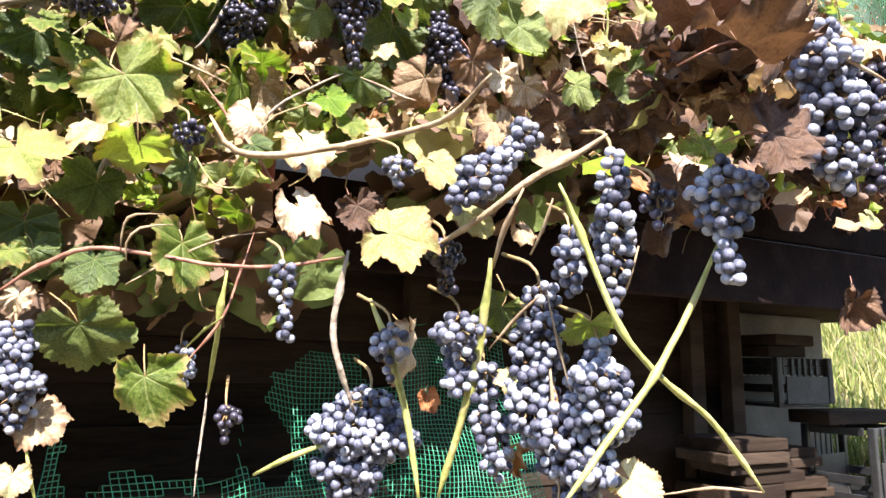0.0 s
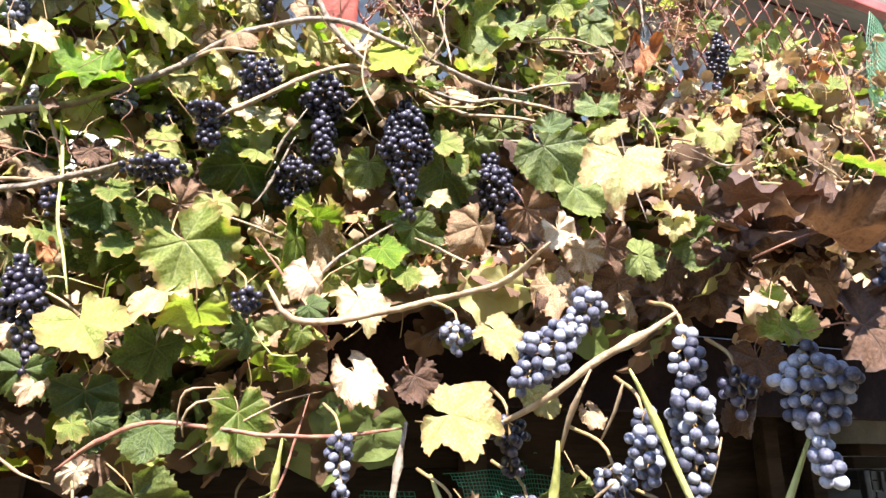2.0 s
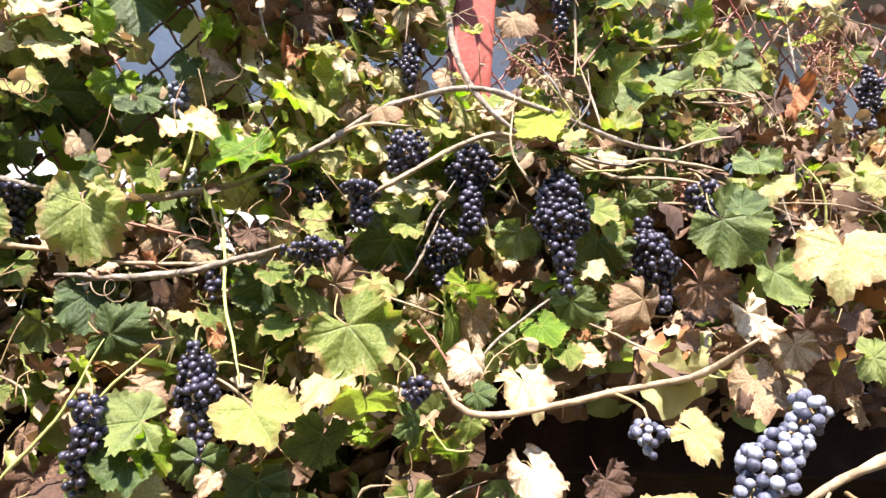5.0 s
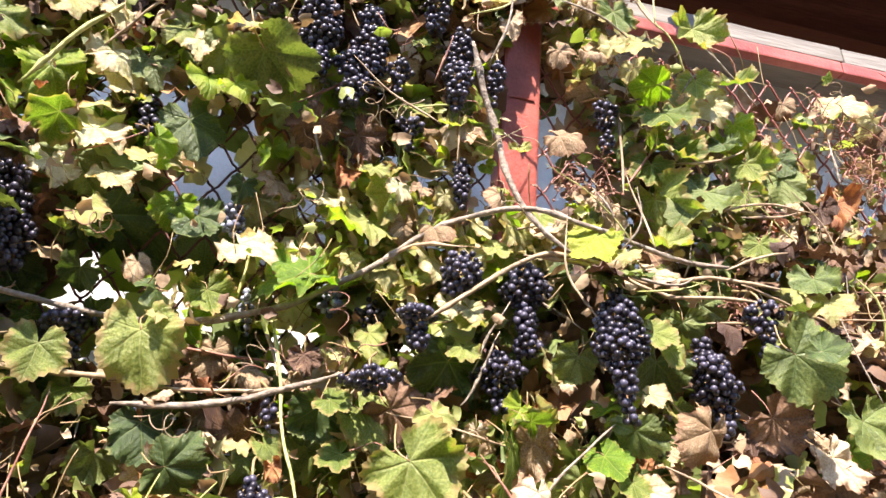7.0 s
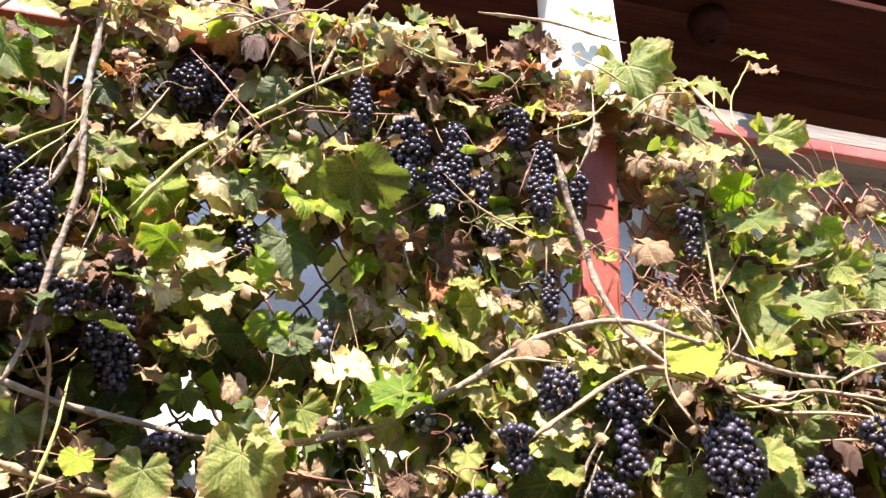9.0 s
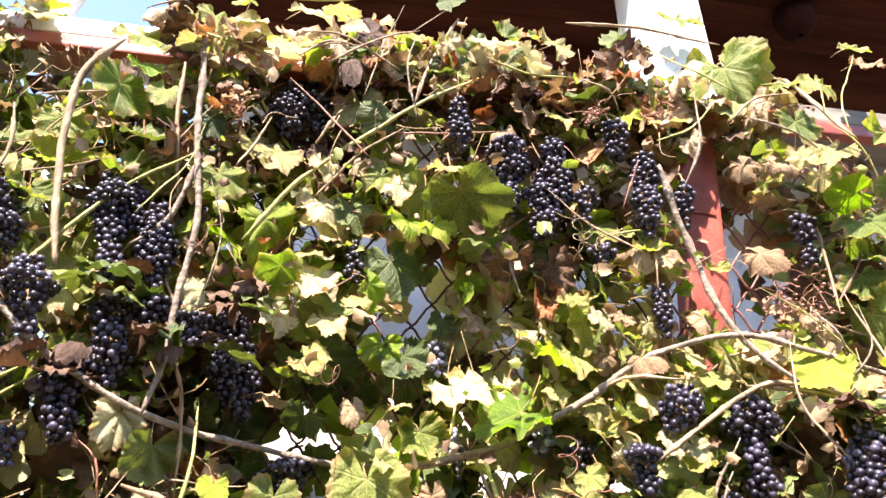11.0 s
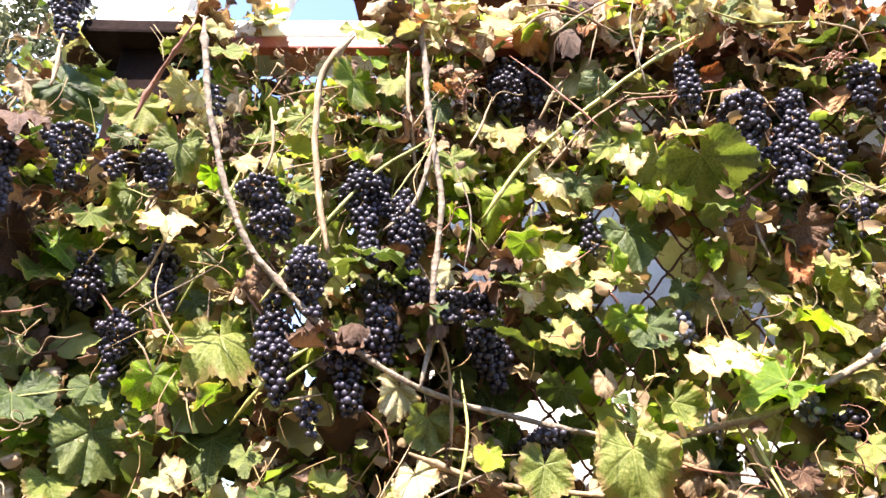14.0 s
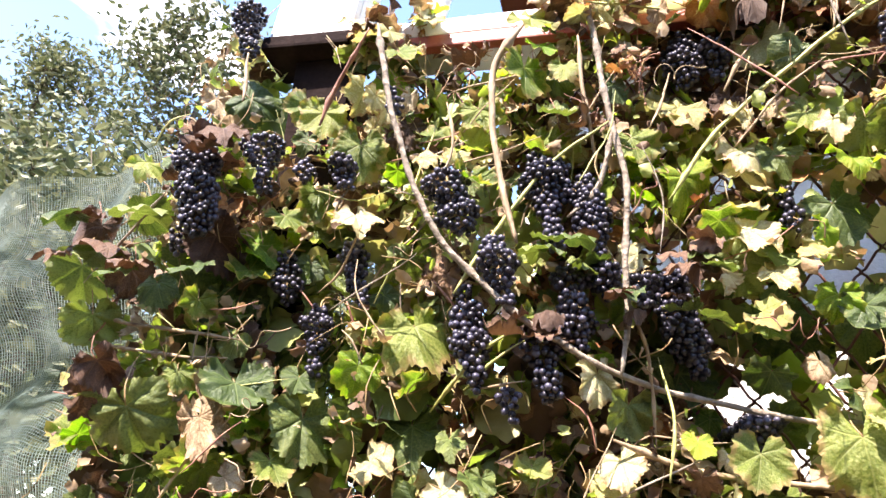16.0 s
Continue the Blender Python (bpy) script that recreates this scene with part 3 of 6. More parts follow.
def leaf_mesh(name, seed, crumple, lobes, mat, spokes=97, rings=5, calm=1.0, tooth=3):
    """A five-lobed, finely toothed vine leaf of unit size: stalk at the origin, tip towards +y, upper side +z."""
    rng = random.Random(seed)
    bm = bmesh.new()
    across, along, rim = (bm.verts.layers.float.new(key) for key in ("across", "along", "rim"))
    fold, cup, roll_edge = rng.uniform(0.06, 0.26), rng.uniform(-0.4, 0.6), rng.uniform(-0.9, 1.3)
    bend = rng.uniform(-0.2, 1.0)
    cup, roll_edge, bend = cup * calm, roll_edge * calm, bend * calm
    ph = [rng.uniform(0, 6.28) for _ in range(7)]
    off = Vector((seed * 3.7, seed * 1.9, 0))
    angles = [-2.78 + 5.56 * i / (spokes - 1) for i in range(spokes)]
    lean = rng.uniform(-0.1, 0.1)

    def surface(a, f, r):
        x, y = math.sin(a) * r * f, math.cos(a) * r * f
        near = min(abs(a - v) for v in VEINS)
        z = fold * math.sin(min(near, 0.5) / 0.5 * 1.57) * r * f * 0.8
        z += -cup * (r * f) ** 2 * 0.5 + bend * -0.5 * max(0, y) ** 2
        z += roll_edge * 0.38 * max(0, f - 0.5) ** 2 * (1 + 0.9 * math.sin(3 * a + ph[0]))
        z += 0.05 * math.sin(5 * a + ph[1]) * f * f + 0.05 * math.sin(11 * a + ph[5]) * f ** 4
        p = Vector((x + lean * y * y, y, z))
        n = noise.noise_vector(p * 2.3 + off) * crumple * 0.34 * f + noise.noise_vector(p * 6 + off) * crumple * 0.13 * f
        p += Vector((n.x * 0.35, n.y * 0.35, n.z))
        if crumple > 0.55:
            c = crumple * 1.5 * (0.6 + 0.4 * math.sin(ph[2]))
            w = p.x * c
            p = Vector((math.sin(w) / c, p.y, p.z + (1 - math.cos(w)) / c * (1 if ph[3] > 3.1 else -1)))
        return p
    centre = bm.verts.new((0, 0, 0))
    grid, bite = [], 1.0
    for i, a in enumerate(angles):
        near = min(abs(a - v) for v in VEINS)
        big = 0.84 + 0.16 * math.cos(min(abs(a), 2.6) * 1.2)
        r = big * (1 - lobes * (0.5 - 0.5 * math.cos(min(near, 0.475) / 0.475 * math.pi))) * (1 + 0.06 * math.sin(2 * a + ph[4]) + 0.035 * math.sin(5 * a + ph[6]))
        k = (i if a > 0 else spokes - 1 - i) % tooth
        if not k:
            bite = rng.uniform(0.5, 1.5)
        r *= 1 + bite * (0.075 * (k / max(1, tooth - 1)) - 0.035) + rng.uniform(-0.012, 0.012)
        if abs(a) > 2.4:
            r *= 1 - 0.2 * (abs(a) - 2.4) / 0.38
        col = []
        for k in range(1, rings + 1):
            f = (k / rings) ** 0.85
            v = bm.verts.new(surface(a, f, r))
            v[across], v[along], v[rim] = r * f * math.sin(min(near, 1.2)), r * f * math.cos(near), f
            col.append(v)
        grid.append(col)
    for i in range(spokes - 1):
        a, b = grid[i], grid[i + 1]
        bm.faces.new((centre, b[0], a[0]))
        for k in range(rings - 1):
            bm.faces.new((a[k], b[k], b[k + 1], a[k + 1]))
    me = bpy.data.meshes.new(name)
    bm.normal_update()
    bm.to_mesh(me)
    bm.free()
    me.materials.append(mat)
    me.shade_smooth()
    return me


LEAVES, SMALL_LEAVES = {}, {}
for kind_i, (kind_name, kind_mat) in enumerate(LEAF_MATS.items()):
    dry = kind_name in ("tan", "brown", "rust")
    for shelf, spokes, rings, tooth in ((LEAVES, 97, 5, 3), (SMALL_LEAVES, 43, 3, 2)):
        shelf[kind_name] = [leaf_mesh("vine_leaf", 10 * kind_i + j, (0.75 + 0.14 * j if dry else 0.32 + 0.11 * j), 0.05 + 0.055 * (j % 4), kind_mat, spokes, rings, 0.6 if j < 2 else 1.1, tooth) for j in range(6)]

VINES = []
for label in ("yellowing grape vine climbing the terrace fence by the corner", "grape vine with green and yellow leaves over the wire fence",
              "grape vine with sunlit pale leaves beside the red post", "grape vine with withered tan leaves hanging before the terrace edge", "grape vine with big green leaves on the fence"):
    VINES.append(tagged(new("grape_vine"), label, "vine", "vines on the fence"))
VINE_ENDS = (-0.75, -0.2, 0.25, 0.6)


def vine_at(x):
    return VINES[sum(x > e for e in VINE_ENDS)]


def leaf_pose(place, size, tip=0.0, yaw=0.0, pitch=25.0):
    """tip: degrees by which the leaf's point swings from straight down (to the right +); yaw, pitch: which way its upper side faces."""
    n = Vector((math.sin(radians(yaw)) * math.cos(radians(pitch)), -math.cos(radians(yaw)) * math.cos(radians(pitch)), math.sin(radians(pitch))))
    down = Vector((math.sin(radians(tip)), 0, -math.cos(radians(tip))))
    d = (down - n * down.dot(n)).normalized()
    m = Matrix((d.cross(n), d, n)).transposed().to_4x4()
    return Matrix.Translation(place) @ m @ Matrix.Scale(size, 4)


TAKEN = []


def behind(x, y, z):
    """Keeps a filling leaf from covering a bunch or a large leaf."""
    for cx, cz, rx, rz, cy in TAKEN:
        back = cy + 0.026 + 0.6 * rx
        if ((x - cx) / (rx + 0.014)) ** 2 + ((z - cz) / (rz + 0.014)) ** 2 < 1 and y < back:
            y = back
    return y


def vine_leaf(x, y, z, size, kind, shape, tip=0.0, yaw=0.0, pitch=25.0, stalk=True, small=False):
    """One leaf; (x, y, z) is the middle of its blade, size its breadth."""
    s = size / 1.7
    m = leaf_pose((0, 0, 0), s, tip, yaw, pitch)
    m.translation = Vector((x, y, z)) - m.to_3x3() @ Vector((0, 0.2, 0))
    ob = new("leaf", (SMALL_LEAVES if small else LEAVES)[kind][shape % 6])
    ob.parent = vine_at(x)
    ob.matrix_basis = m
    if not small:
        TAKEN.append((x, z, size * 0.36, size * 0.36, y))
    if stalk:
        rng = random.Random(int(x * 9173 + z * 7411))
        bm = bmesh.new()
        line = spline([(0, 0, 0), (rng.uniform(-0.1, 0.1), -0.3, -0.14), (rng.uniform(-0.3, 0.3), -0.62, -0.5)], 0.2)
        part("leaf_stalk", tube(bm, line, 0.016, 5), STALK if kind != "brown" else CANE_RED, ob, smooth=True)
    return ob


def bulge(x, z):
    """How far the vine's face stands before the house: it leans out at the low end by the bunches."""
    def step(v, a, b):
        t = min(1.0, max(0.0, (v - a) / (b - a)))
        return t * t * (3 - 2 * t)
    hollow = 0.17 * step(x, -0.9, -0.55) * (1 - step(x, -0.05, 0.2)) * max(0.0, min(0.45, 2.3 - z))
    return 0.89 + hollow - 0.5 * step(x, 0.1, 0.5) * (1 - step(z, 1.64, 1.80)) + 0.02 * math.sin(3.1 * x + 2 * z)


def cane(x_home, points, radius, mat, taper=0.75, knots=0.5, name="cane"):
    """A shoot along a smooth line through a few points."""
    line = spline(points, 0.014)
    line = [p + noise.noise_vector(p * 9) * 0.006 + noise.noise_vector(p * 30) * 0.0015 for p in line]
    return part(name, tube(bmesh.new(), line, radius, 8, taper, knots), mat, vine_at(x_home), smooth=True)


def tendril(x, y, z, seed):
    """A curled tendril."""
    rng = random.Random(seed)
    turns, pts = rng.uniform(1.5, 3), []
    d = Vector((rng.uniform(-1, 1), rng.uniform(-0.7, 0.2), rng.uniform(-0.6, 0.8))).normalized()
    s = d.orthogonal()
    u = d.cross(s)
    for i in range(40):
        t = i / 39
        r = 0.012 * t
        a = turns * 6.28 * t * t
        pts.append(Vector((x, y, z)) + d * 0.09 * t + (s * math.cos(a) + u * math.sin(a)) * r)
    part("tendril", tube(bmesh.new(), pts, 0.0011, 4, 0.5), CANE_RED if seed % 3 == 0 else CANE_TAN, vine_at(x), smooth=True)


def berry_mesh(r, mat, squash):
    bm = bmesh.new()
    bmesh.ops.create_uvsphere(bm, u_segments=10, v_segments=7, radius=r)
    for v in bm.verts:
        v.co.z *= squash
        if v.co.z > 0.92 * r * squash:
            v.co.z -= r * 0.1
    me = bpy.data.meshes.new("berry")
    bm.to_mesh(me)
    bm.free()
    me.materials.append(mat)
    me.shade_smooth()
    return me


BERRIES = {b: [berry_mesh(r, (BERRY, BERRY_BLOOM)[b], q) for r, q in ((0.0050, 1.0), (0.0055, 1.05), (0.0060, 1.0), (0.0042, 0.95))] for b in (0, 1)}
BLOB = bmesh.new()
bmesh.ops.create_icosphere(BLOB, subdivisions=2, radius=1)
BLOB_V = np.array([v.co[:] for v in BLOB.verts])
BLOB_F = np.array([[v.index for v in fc.verts] for fc in BLOB.faces])
BLOB.free()


def bunch(x, y, z, length, width, near=False, dusty=0, lean=0.0, fill=1.0, stem=0.05):
    """A hanging bunch; (x, y, z) is its shoulder, lean its swing to the right in degrees. near: each berry is a piece of its own."""
    rng = random.Random(int(x * 5003 + z * 3001 + length * 7000))
    t = new("grape_bunch")
    look_word = "dusty blue" if dusty else "blue-black"
    size_word = "long " if length > 0.17 else ("small " if length < 0.09 else "")
    tagged(t, "%sbunch of %s grapes %s" % (size_word, look_word, "before the dark terrace edge" if z < 1.72 else "among leaves on the fence"), "grape bunch", "grape bunches")
    t.location = (x, y, z)
    TAKEN.append((x + math.sin(radians(lean)) * length / 2, z - math.cos(radians(lean)) * length / 2, width * 0.6, length * 0.6, y))
    axis = Vector((math.sin(radians(lean)), 0, -math.cos(radians(lean))))
    side = axis.orthogonal().normalized()
    other = axis.cross(side)
    spots, r0, tries = [], 0.0054, 0
    if dusty and z < 1.47:
        fill *= 0.68
    want = int(fill * 1.0 * (length * width * width * 0.42) / (4.19 * r0 ** 3) * 0.62)
    while len(spots) < want and tries < want * 60:
        tries += 1
        f = rng.random()
        half = width / 2 * (0.55 + 0.9 * f / 0.22 * 0.5 if f < 0.22 else 1.0 - 0.55 * ((f - 0.22) / 0.78) ** 1.4)
        a, q = rng.uniform(0, 6.283), math.sqrt(rng.uniform(0.42, 1))
        half *= 1 + 0.26 * math.sin(8 * f + x * 40) + 0.14 * math.sin(21 * f + z * 50) + 0.16 * math.sin(2 * a + 7 * f + x * 60)
        p = axis * (f * length) + (side * math.cos(a) + other * math.sin(a)) * max(0, half - r0) * q
        if all((p - o).length_squared > (0.0086 + 0.0012 * rng.random()) ** 2 for o in spots):
            spots.append(p)
    bm = bmesh.new()
    tube(bm, spline([(rng.uniform(-0.02, 0.02), 0.05, stem * 0.7), (0, 0.006, 0.012), axis * length * 0.5, axis * length * 0.92], 0.012), 0.0021, 6, 0.5)
    for p in spots[:: 2 if near else 4]:
        f = max(0.0, p.dot(axis) - 0.012)
        tube(bm, [axis * f, p * 0.6 + axis * f * 0.4, p], 0.0009, 4, 0.8)
    part("stalk", bm, STALK, t, smooth=True)["kind"] = "stuff"
    if near:
        for p in spots:
            b = new("berry", BERRIES[dusty][rng.choice((0, 0, 1, 1, 1, 2, 3))])
            b.parent = t
            b.matrix_basis = Matrix.Translation(p) @ Euler((rng.uniform(0, 3), rng.uniform(0, 3), rng.uniform(0, 3))).to_matrix().to_4x4()
        return t
    sizes = np.array([rng.choice((0.0042, 0.0049, 0.0052, 0.0056)) for _ in spots])
    pts = np.array([p[:] for p in spots])
    v = (BLOB_V[None] * sizes[:, None, None] + pts[:, None]).reshape(-1, 3)
    fc = (BLOB_F[None] + (np.arange(len(pts)) * len(BLOB_V))[:, None, None]).reshape(-1, 3)
    me = bpy.data.meshes.new("berry_cluster")
    me.from_pydata(v.tolist(), [], fc.tolist())
    me.materials.append((BERRY, BERRY_BLOOM)[dusty])
    me.shade_smooth()
    ob = new("berry_cluster", me)
    ob.parent = t
    ob["kind"] = "stuff"
    return t


WINDOWS, HOLLOWS = [], []


def gap(x, z, rx, rz):
    """A gap in the leaves that shows the wire and the wall behind."""
    WINDOWS.append((x, z, rx, rz))


def hollow(x, z, rx, rz):
    """A deep place in the vine, backed with brown leaves whose dark colour stands in for shade."""
    HOLLOWS.append((x, z, rx, rz))


gap(-0.550, 2.164, 0.032, 0.028)
gap(-0.424, 1.934, 0.032, 0.036)
gap(-0.415, 1.888, 0.022, 0.031)
gap(-0.519, 1.976, 0.030, 0.015)
gap(-0.457, 2.005, 0.022, 0.016)
gap(-0.297, 2.151, 0.028, 0.051)
gap(-0.263, 2.215, 0.023, 0.039)
gap(-0.363, 2.291, 0.022, 0.026)
gap(-0.158, 1.914, 0.027, 0.018)
gap(-0.111, 1.966, 0.023, 0.021)
gap(0.124, 2.019, 0.012, 0.019)
gap(0.193, 1.794, 0.013, 0.013)
gap(0.243, 2.342, 0.057, 0.072)
gap(0.237, 2.220, 0.053, 0.038)
gap(0.608, 2.415, 0.056, 0.056)
gap(0.793, 2.535, 0.046, 0.046)
gap(1.005, 2.312, 0.036, 0.059)
gap(-0.584, 2.170, 0.024, 0.024)
gap(-0.539, 1.974, 0.027, 0.027)
gap(-0.447, 1.940, 0.019, 0.026)
gap(-0.267, 2.261, 0.023, 0.026)
gap(-0.342, 2.016, 0.020, 0.042)
gap(-0.363, 2.216, 0.021, 0.045)
gap(-0.164, 2.163, 0.021, 0.041)
gap(-0.172, 1.939, 0.021, 0.025)
gap(0.250, 2.360, 0.063, 0.050)
gap(-0.959, 2.452, 0.031, 0.022)
gap(-0.374, 2.107, 0.015, 0.026)
gap(-0.298, 2.227, 0.024, 0.042)
gap(-0.358, 2.132, 0.021, 0.031)
gap(-0.352, 2.031, 0.021, 0.040)
gap(-0.306, 2.031, 0.014, 0.023)
gap(-0.452, 1.934, 0.030, 0.032)
gap(-1.066, 1.910, 0.021, 0.030)
gap(-0.575, 1.968, 0.017, 0.015)
gap(-0.306, 2.137, 0.029, 0.042)
gap(-0.354, 1.992, 0.014, 0.013)
gap(-0.112, 1.964, 0.020, 0.018)
gap(-0.068, 2.094, 0.016, 0.022)
gap(0.160, 1.854, 0.015, 0.018)
gap(0.261, 2.219, 0.028, 0.023)
gap(1.007, 2.294, 0.041, 0.060)
gap(1.074, 2.146, 0.025, 0.045)
gap(-0.055, 2.177, 0.014, 0.012)
gap(-0.435, 1.950, 0.045, 0.060)
gap(-0.470, 2.020, 0.032, 0.022)
gap(-0.120, 1.955, 0.032, 0.03)
gap(-1.275, 2.51, 0.08, 0.10)
gap(0.19, 2.36, 0.05, 0.2)
hollow(-0.595, 2.006, 0.066, 0.085)
hollow(-0.766, 1.966, 0.038, 0.061)
hollow(-0.729, 2.104, 0.048, 0.048)
hollow(-0.540, 2.068, 0.046, 0.062)
hollow(-0.423, 1.756, 0.036, 0.043)
hollow(0.169, 1.532, 0.073, 0.047)
hollow(-0.008, 1.531, 0.075, 0.041)
hollow(-1.361, 2.211, 0.049, 0.087)
hollow(0.032, 1.593, 0.084, 0.029)
hollow(0.62, 2.06, 0.10, 0.045)
hollow(0.52, 1.93, 0.10, 0.05)
hollow(0.27, 1.97, 0.05, 0.04)
KINDS = (("green", "green", "lime", "lime", "vivid", "yellow", "tan", "brown"), ("green", "lime", "vivid", "yellow", "tan", "tan", "brown", "rust", "brown"), ("green", "lime", "yellow", "tan", "tan", "brown", "brown", "rust"))


def within(x, z, zones, more=0.0):
    """Whether a place lies in one of the zones; more widens the large ones."""
    return any(((x - cx) / (rx + more * (rx > 0.033))) ** 2 + ((z - cz) / (rz + more * (rx > 0.033))) ** 2 < 1 for cx, cz, rx, rz in zones)


def filler_spot(rng):
    while True:
        x, z = rng.uniform(-1.5, 1.55), rng.uniform(1.46, 2.70)
        if x > 0.2 and z < 1.66 or x > 0.15 and z < 1.7 and rng.random() < 0.75 or z < 1.62 and rng.random() < 0.6 or z > 2.63 and rng.random() < 0.5:
            continue
        if x > 0.36 and z > 2.58 or abs(x - 0.19) < 0.045 and 2.2 < z < 2.55 or abs(x + 1.275) < 0.085 and z > 2.45 or abs(x + 0.90) < 0.10 and z > 2.56:
            continue
        if x > 0.3 and z > 2.5 and rng.random() < 0.92 or x > 0.6 and z > 2.3 and rng.random() < 0.6:
            continue
        if x > 0.45 and z < 1.95 and rng.random() < 0.85:
            continue
        if x < -0.9 and z < 1.86 and rng.random() < 0.6:
            continue
        if within(x, z, WINDOWS, 0.02) and rng.random() < 0.95:
            continue
        if within(x, z, HOLLOWS):
            if rng.random() < 0.5:
                continue
            # mostly brown here, so that leaf colour darkens the hollow like shade
            return x, z, rng.choice(("brown", "brown", "green"))
        if -0.5 < x < 0.2 and 1.85 < z < 2.3:
            return x, z, rng.choice(("lime", "lime", "vivid", "yellow", "yellow", "tan", "green"))
        return x, z, rng.choice(KINDS[0] if x < -0.8 else (KINDS[1] if x < 0.3 else KINDS[2]))


def filler_leaves():
    """The smaller leaves between the large ones."""
    rng = random.Random(5)
    for _ in range(1150):
        x, z, kind = filler_spot(rng)
        deep = within(x, z, HOLLOWS)
        y = bulge(x, z) + (0.09 if deep else rng.uniform(-0.02, 0.08))
        y = y if rng.random() < 0.05 and z > 1.72 and not deep else behind(x, y, z)
        vine_leaf(x, y, z, rng.choice((0.034, 0.042, 0.05, 0.06, 0.072, 0.085)) * (0.6 if kind == "rust" else 1), kind, rng.randrange(6), rng.gauss(0, 55), rng.gauss(8, 50), -30 if deep else rng.gauss(26, 36), stalk=rng.random() < 0.12, small=True)


def thicket():
    """The deep, close mass of leaves on the wire behind: one mesh a colour for each vine."""
    rng = random.Random(8)
    small = {k: [leaf_mesh("thicket_leaf", 200 + j, 0.45 + 0.1 * j, 0.12, m, 24, 3) for j in range(4)] for k, m in LEAF_MATS.items()}
    shapes = {k: [(np.array([v.co[:] for v in me.vertices]), [tuple(p.vertices) for p in me.polygons]) for me in v] for k, v in small.items()}
    mass = {}
    for _ in range(3000):
        x, z, kind = filler_spot(rng)
        y = behind(x, bulge(x, z) + rng.uniform(0.05, 0.17), z)
        m = np.array(leaf_pose((x, y, z), rng.uniform(0.032, 0.062), rng.gauss(0, 60), rng.gauss(0, 50), rng.gauss(20, 40)))
        vs, fs = rng.choice(shapes[kind])
        verts, faces = mass.setdefault((vine_at(x), kind), ([], []))
        faces.extend(tuple(i + len(verts) for i in q) for q in fs)
        verts.extend((vs @ m[:3, :3].T + m[:3, 3]).tolist())
    for i in range(640):
        # withered leaves under the vine's thick end, mostly brown to deepen its shade
        low = i % 4
        x, z = rng.uniform(0.42, 1.75) if low else rng.uniform(0.42, 1.4), 1.69 + 0.28 * rng.random() if low else rng.uniform(1.93, 2.05)
        z = max(z, 1.91) if x > 0.95 else z
        y = behind(x, rng.uniform(1.0, 1.2) if low else rng.uniform(0.90, 1.04), z)
        m = np.array(leaf_pose((x, y, z), rng.uniform(0.035, 0.075), rng.gauss(0, 50), rng.gauss(0, 50), rng.gauss(-48, 16) if low else rng.gauss(42, 28)))
        kind = rng.choice(("brown", "brown", "brown", "green")) if low else rng.choice(("brown", "brown", "tan", "lime"))
        vs, fs = rng.choice(shapes[kind])
        verts, faces = mass.setdefault((vine_at(x), kind), ([], []))
        faces.extend(tuple(i + len(verts) for i in q) for q in fs)
        verts.extend((vs @ m[:3, :3].T + m[:3, 3]).tolist())
    for _ in range(190):
        # leaves added mostly out of sight behind the large bunches, shading the terrace edge
        x, z = rng.uniform(1.12, 2.3), rng.uniform(1.93, 2.3)
        m = np.array(leaf_pose((x, rng.uniform(0.92, 1.0), z), rng.uniform(0.045, 0.075), rng.gauss(0, 50), rng.gauss(0, 40), rng.gauss(35, 25)))
        kind = rng.choice(("brown", "tan", "tan", "lime", "green"))
        vs, fs = rng.choice(shapes[kind])
        verts, faces = mass.setdefault((vine_at(x), kind), ([], []))
        faces.extend(tuple(i + len(verts) for i in q) for q in fs)
        verts.extend((vs @ m[:3, :3].T + m[:3, 3]).tolist())
    spots = [(cx + rng.uniform(-1, 1) * rx, cz + rng.uniform(-1, 1) * rz) for cx, cz, rx, rz in HOLLOWS for _ in range(34)]
    spots += [(rng.uniform(-1.5, -0.55), rng.uniform(1.60, 1.88)) for _ in range(170)]
    for x, z in spots:
        # dark backing deep in the hollows and along the foot: brown leaves for shade
        if within(x, z, WINDOWS):
            continue
        m = np.array(leaf_pose((x, bulge(x, z) + rng.uniform(0.07, 0.17), z), rng.uniform(0.04, 0.06), rng.gauss(0, 50), rng.gauss(0, 35), rng.gauss(-32, 10)))
        kind = rng.choice(("brown", "brown", "green"))
        vs, fs = rng.choice(shapes[kind])
        verts, faces = mass.setdefault((vine_at(x), kind), ([], []))
        faces.extend(tuple(i + len(verts) for i in q) for q in fs)
        verts.extend((vs @ m[:3, :3].T + m[:3, 3]).tolist())
    for (vine, kind), (verts, faces) in mass.items():
        me = bpy.data.meshes.new("foliage")
        me.from_pydata(verts, [], faces)
        me.materials.append(LEAF_MATS[kind])
        me.shade_smooth()
        ob = new("foliage", me)
        ob.parent = vine
        ob["kind"] = "stuff"


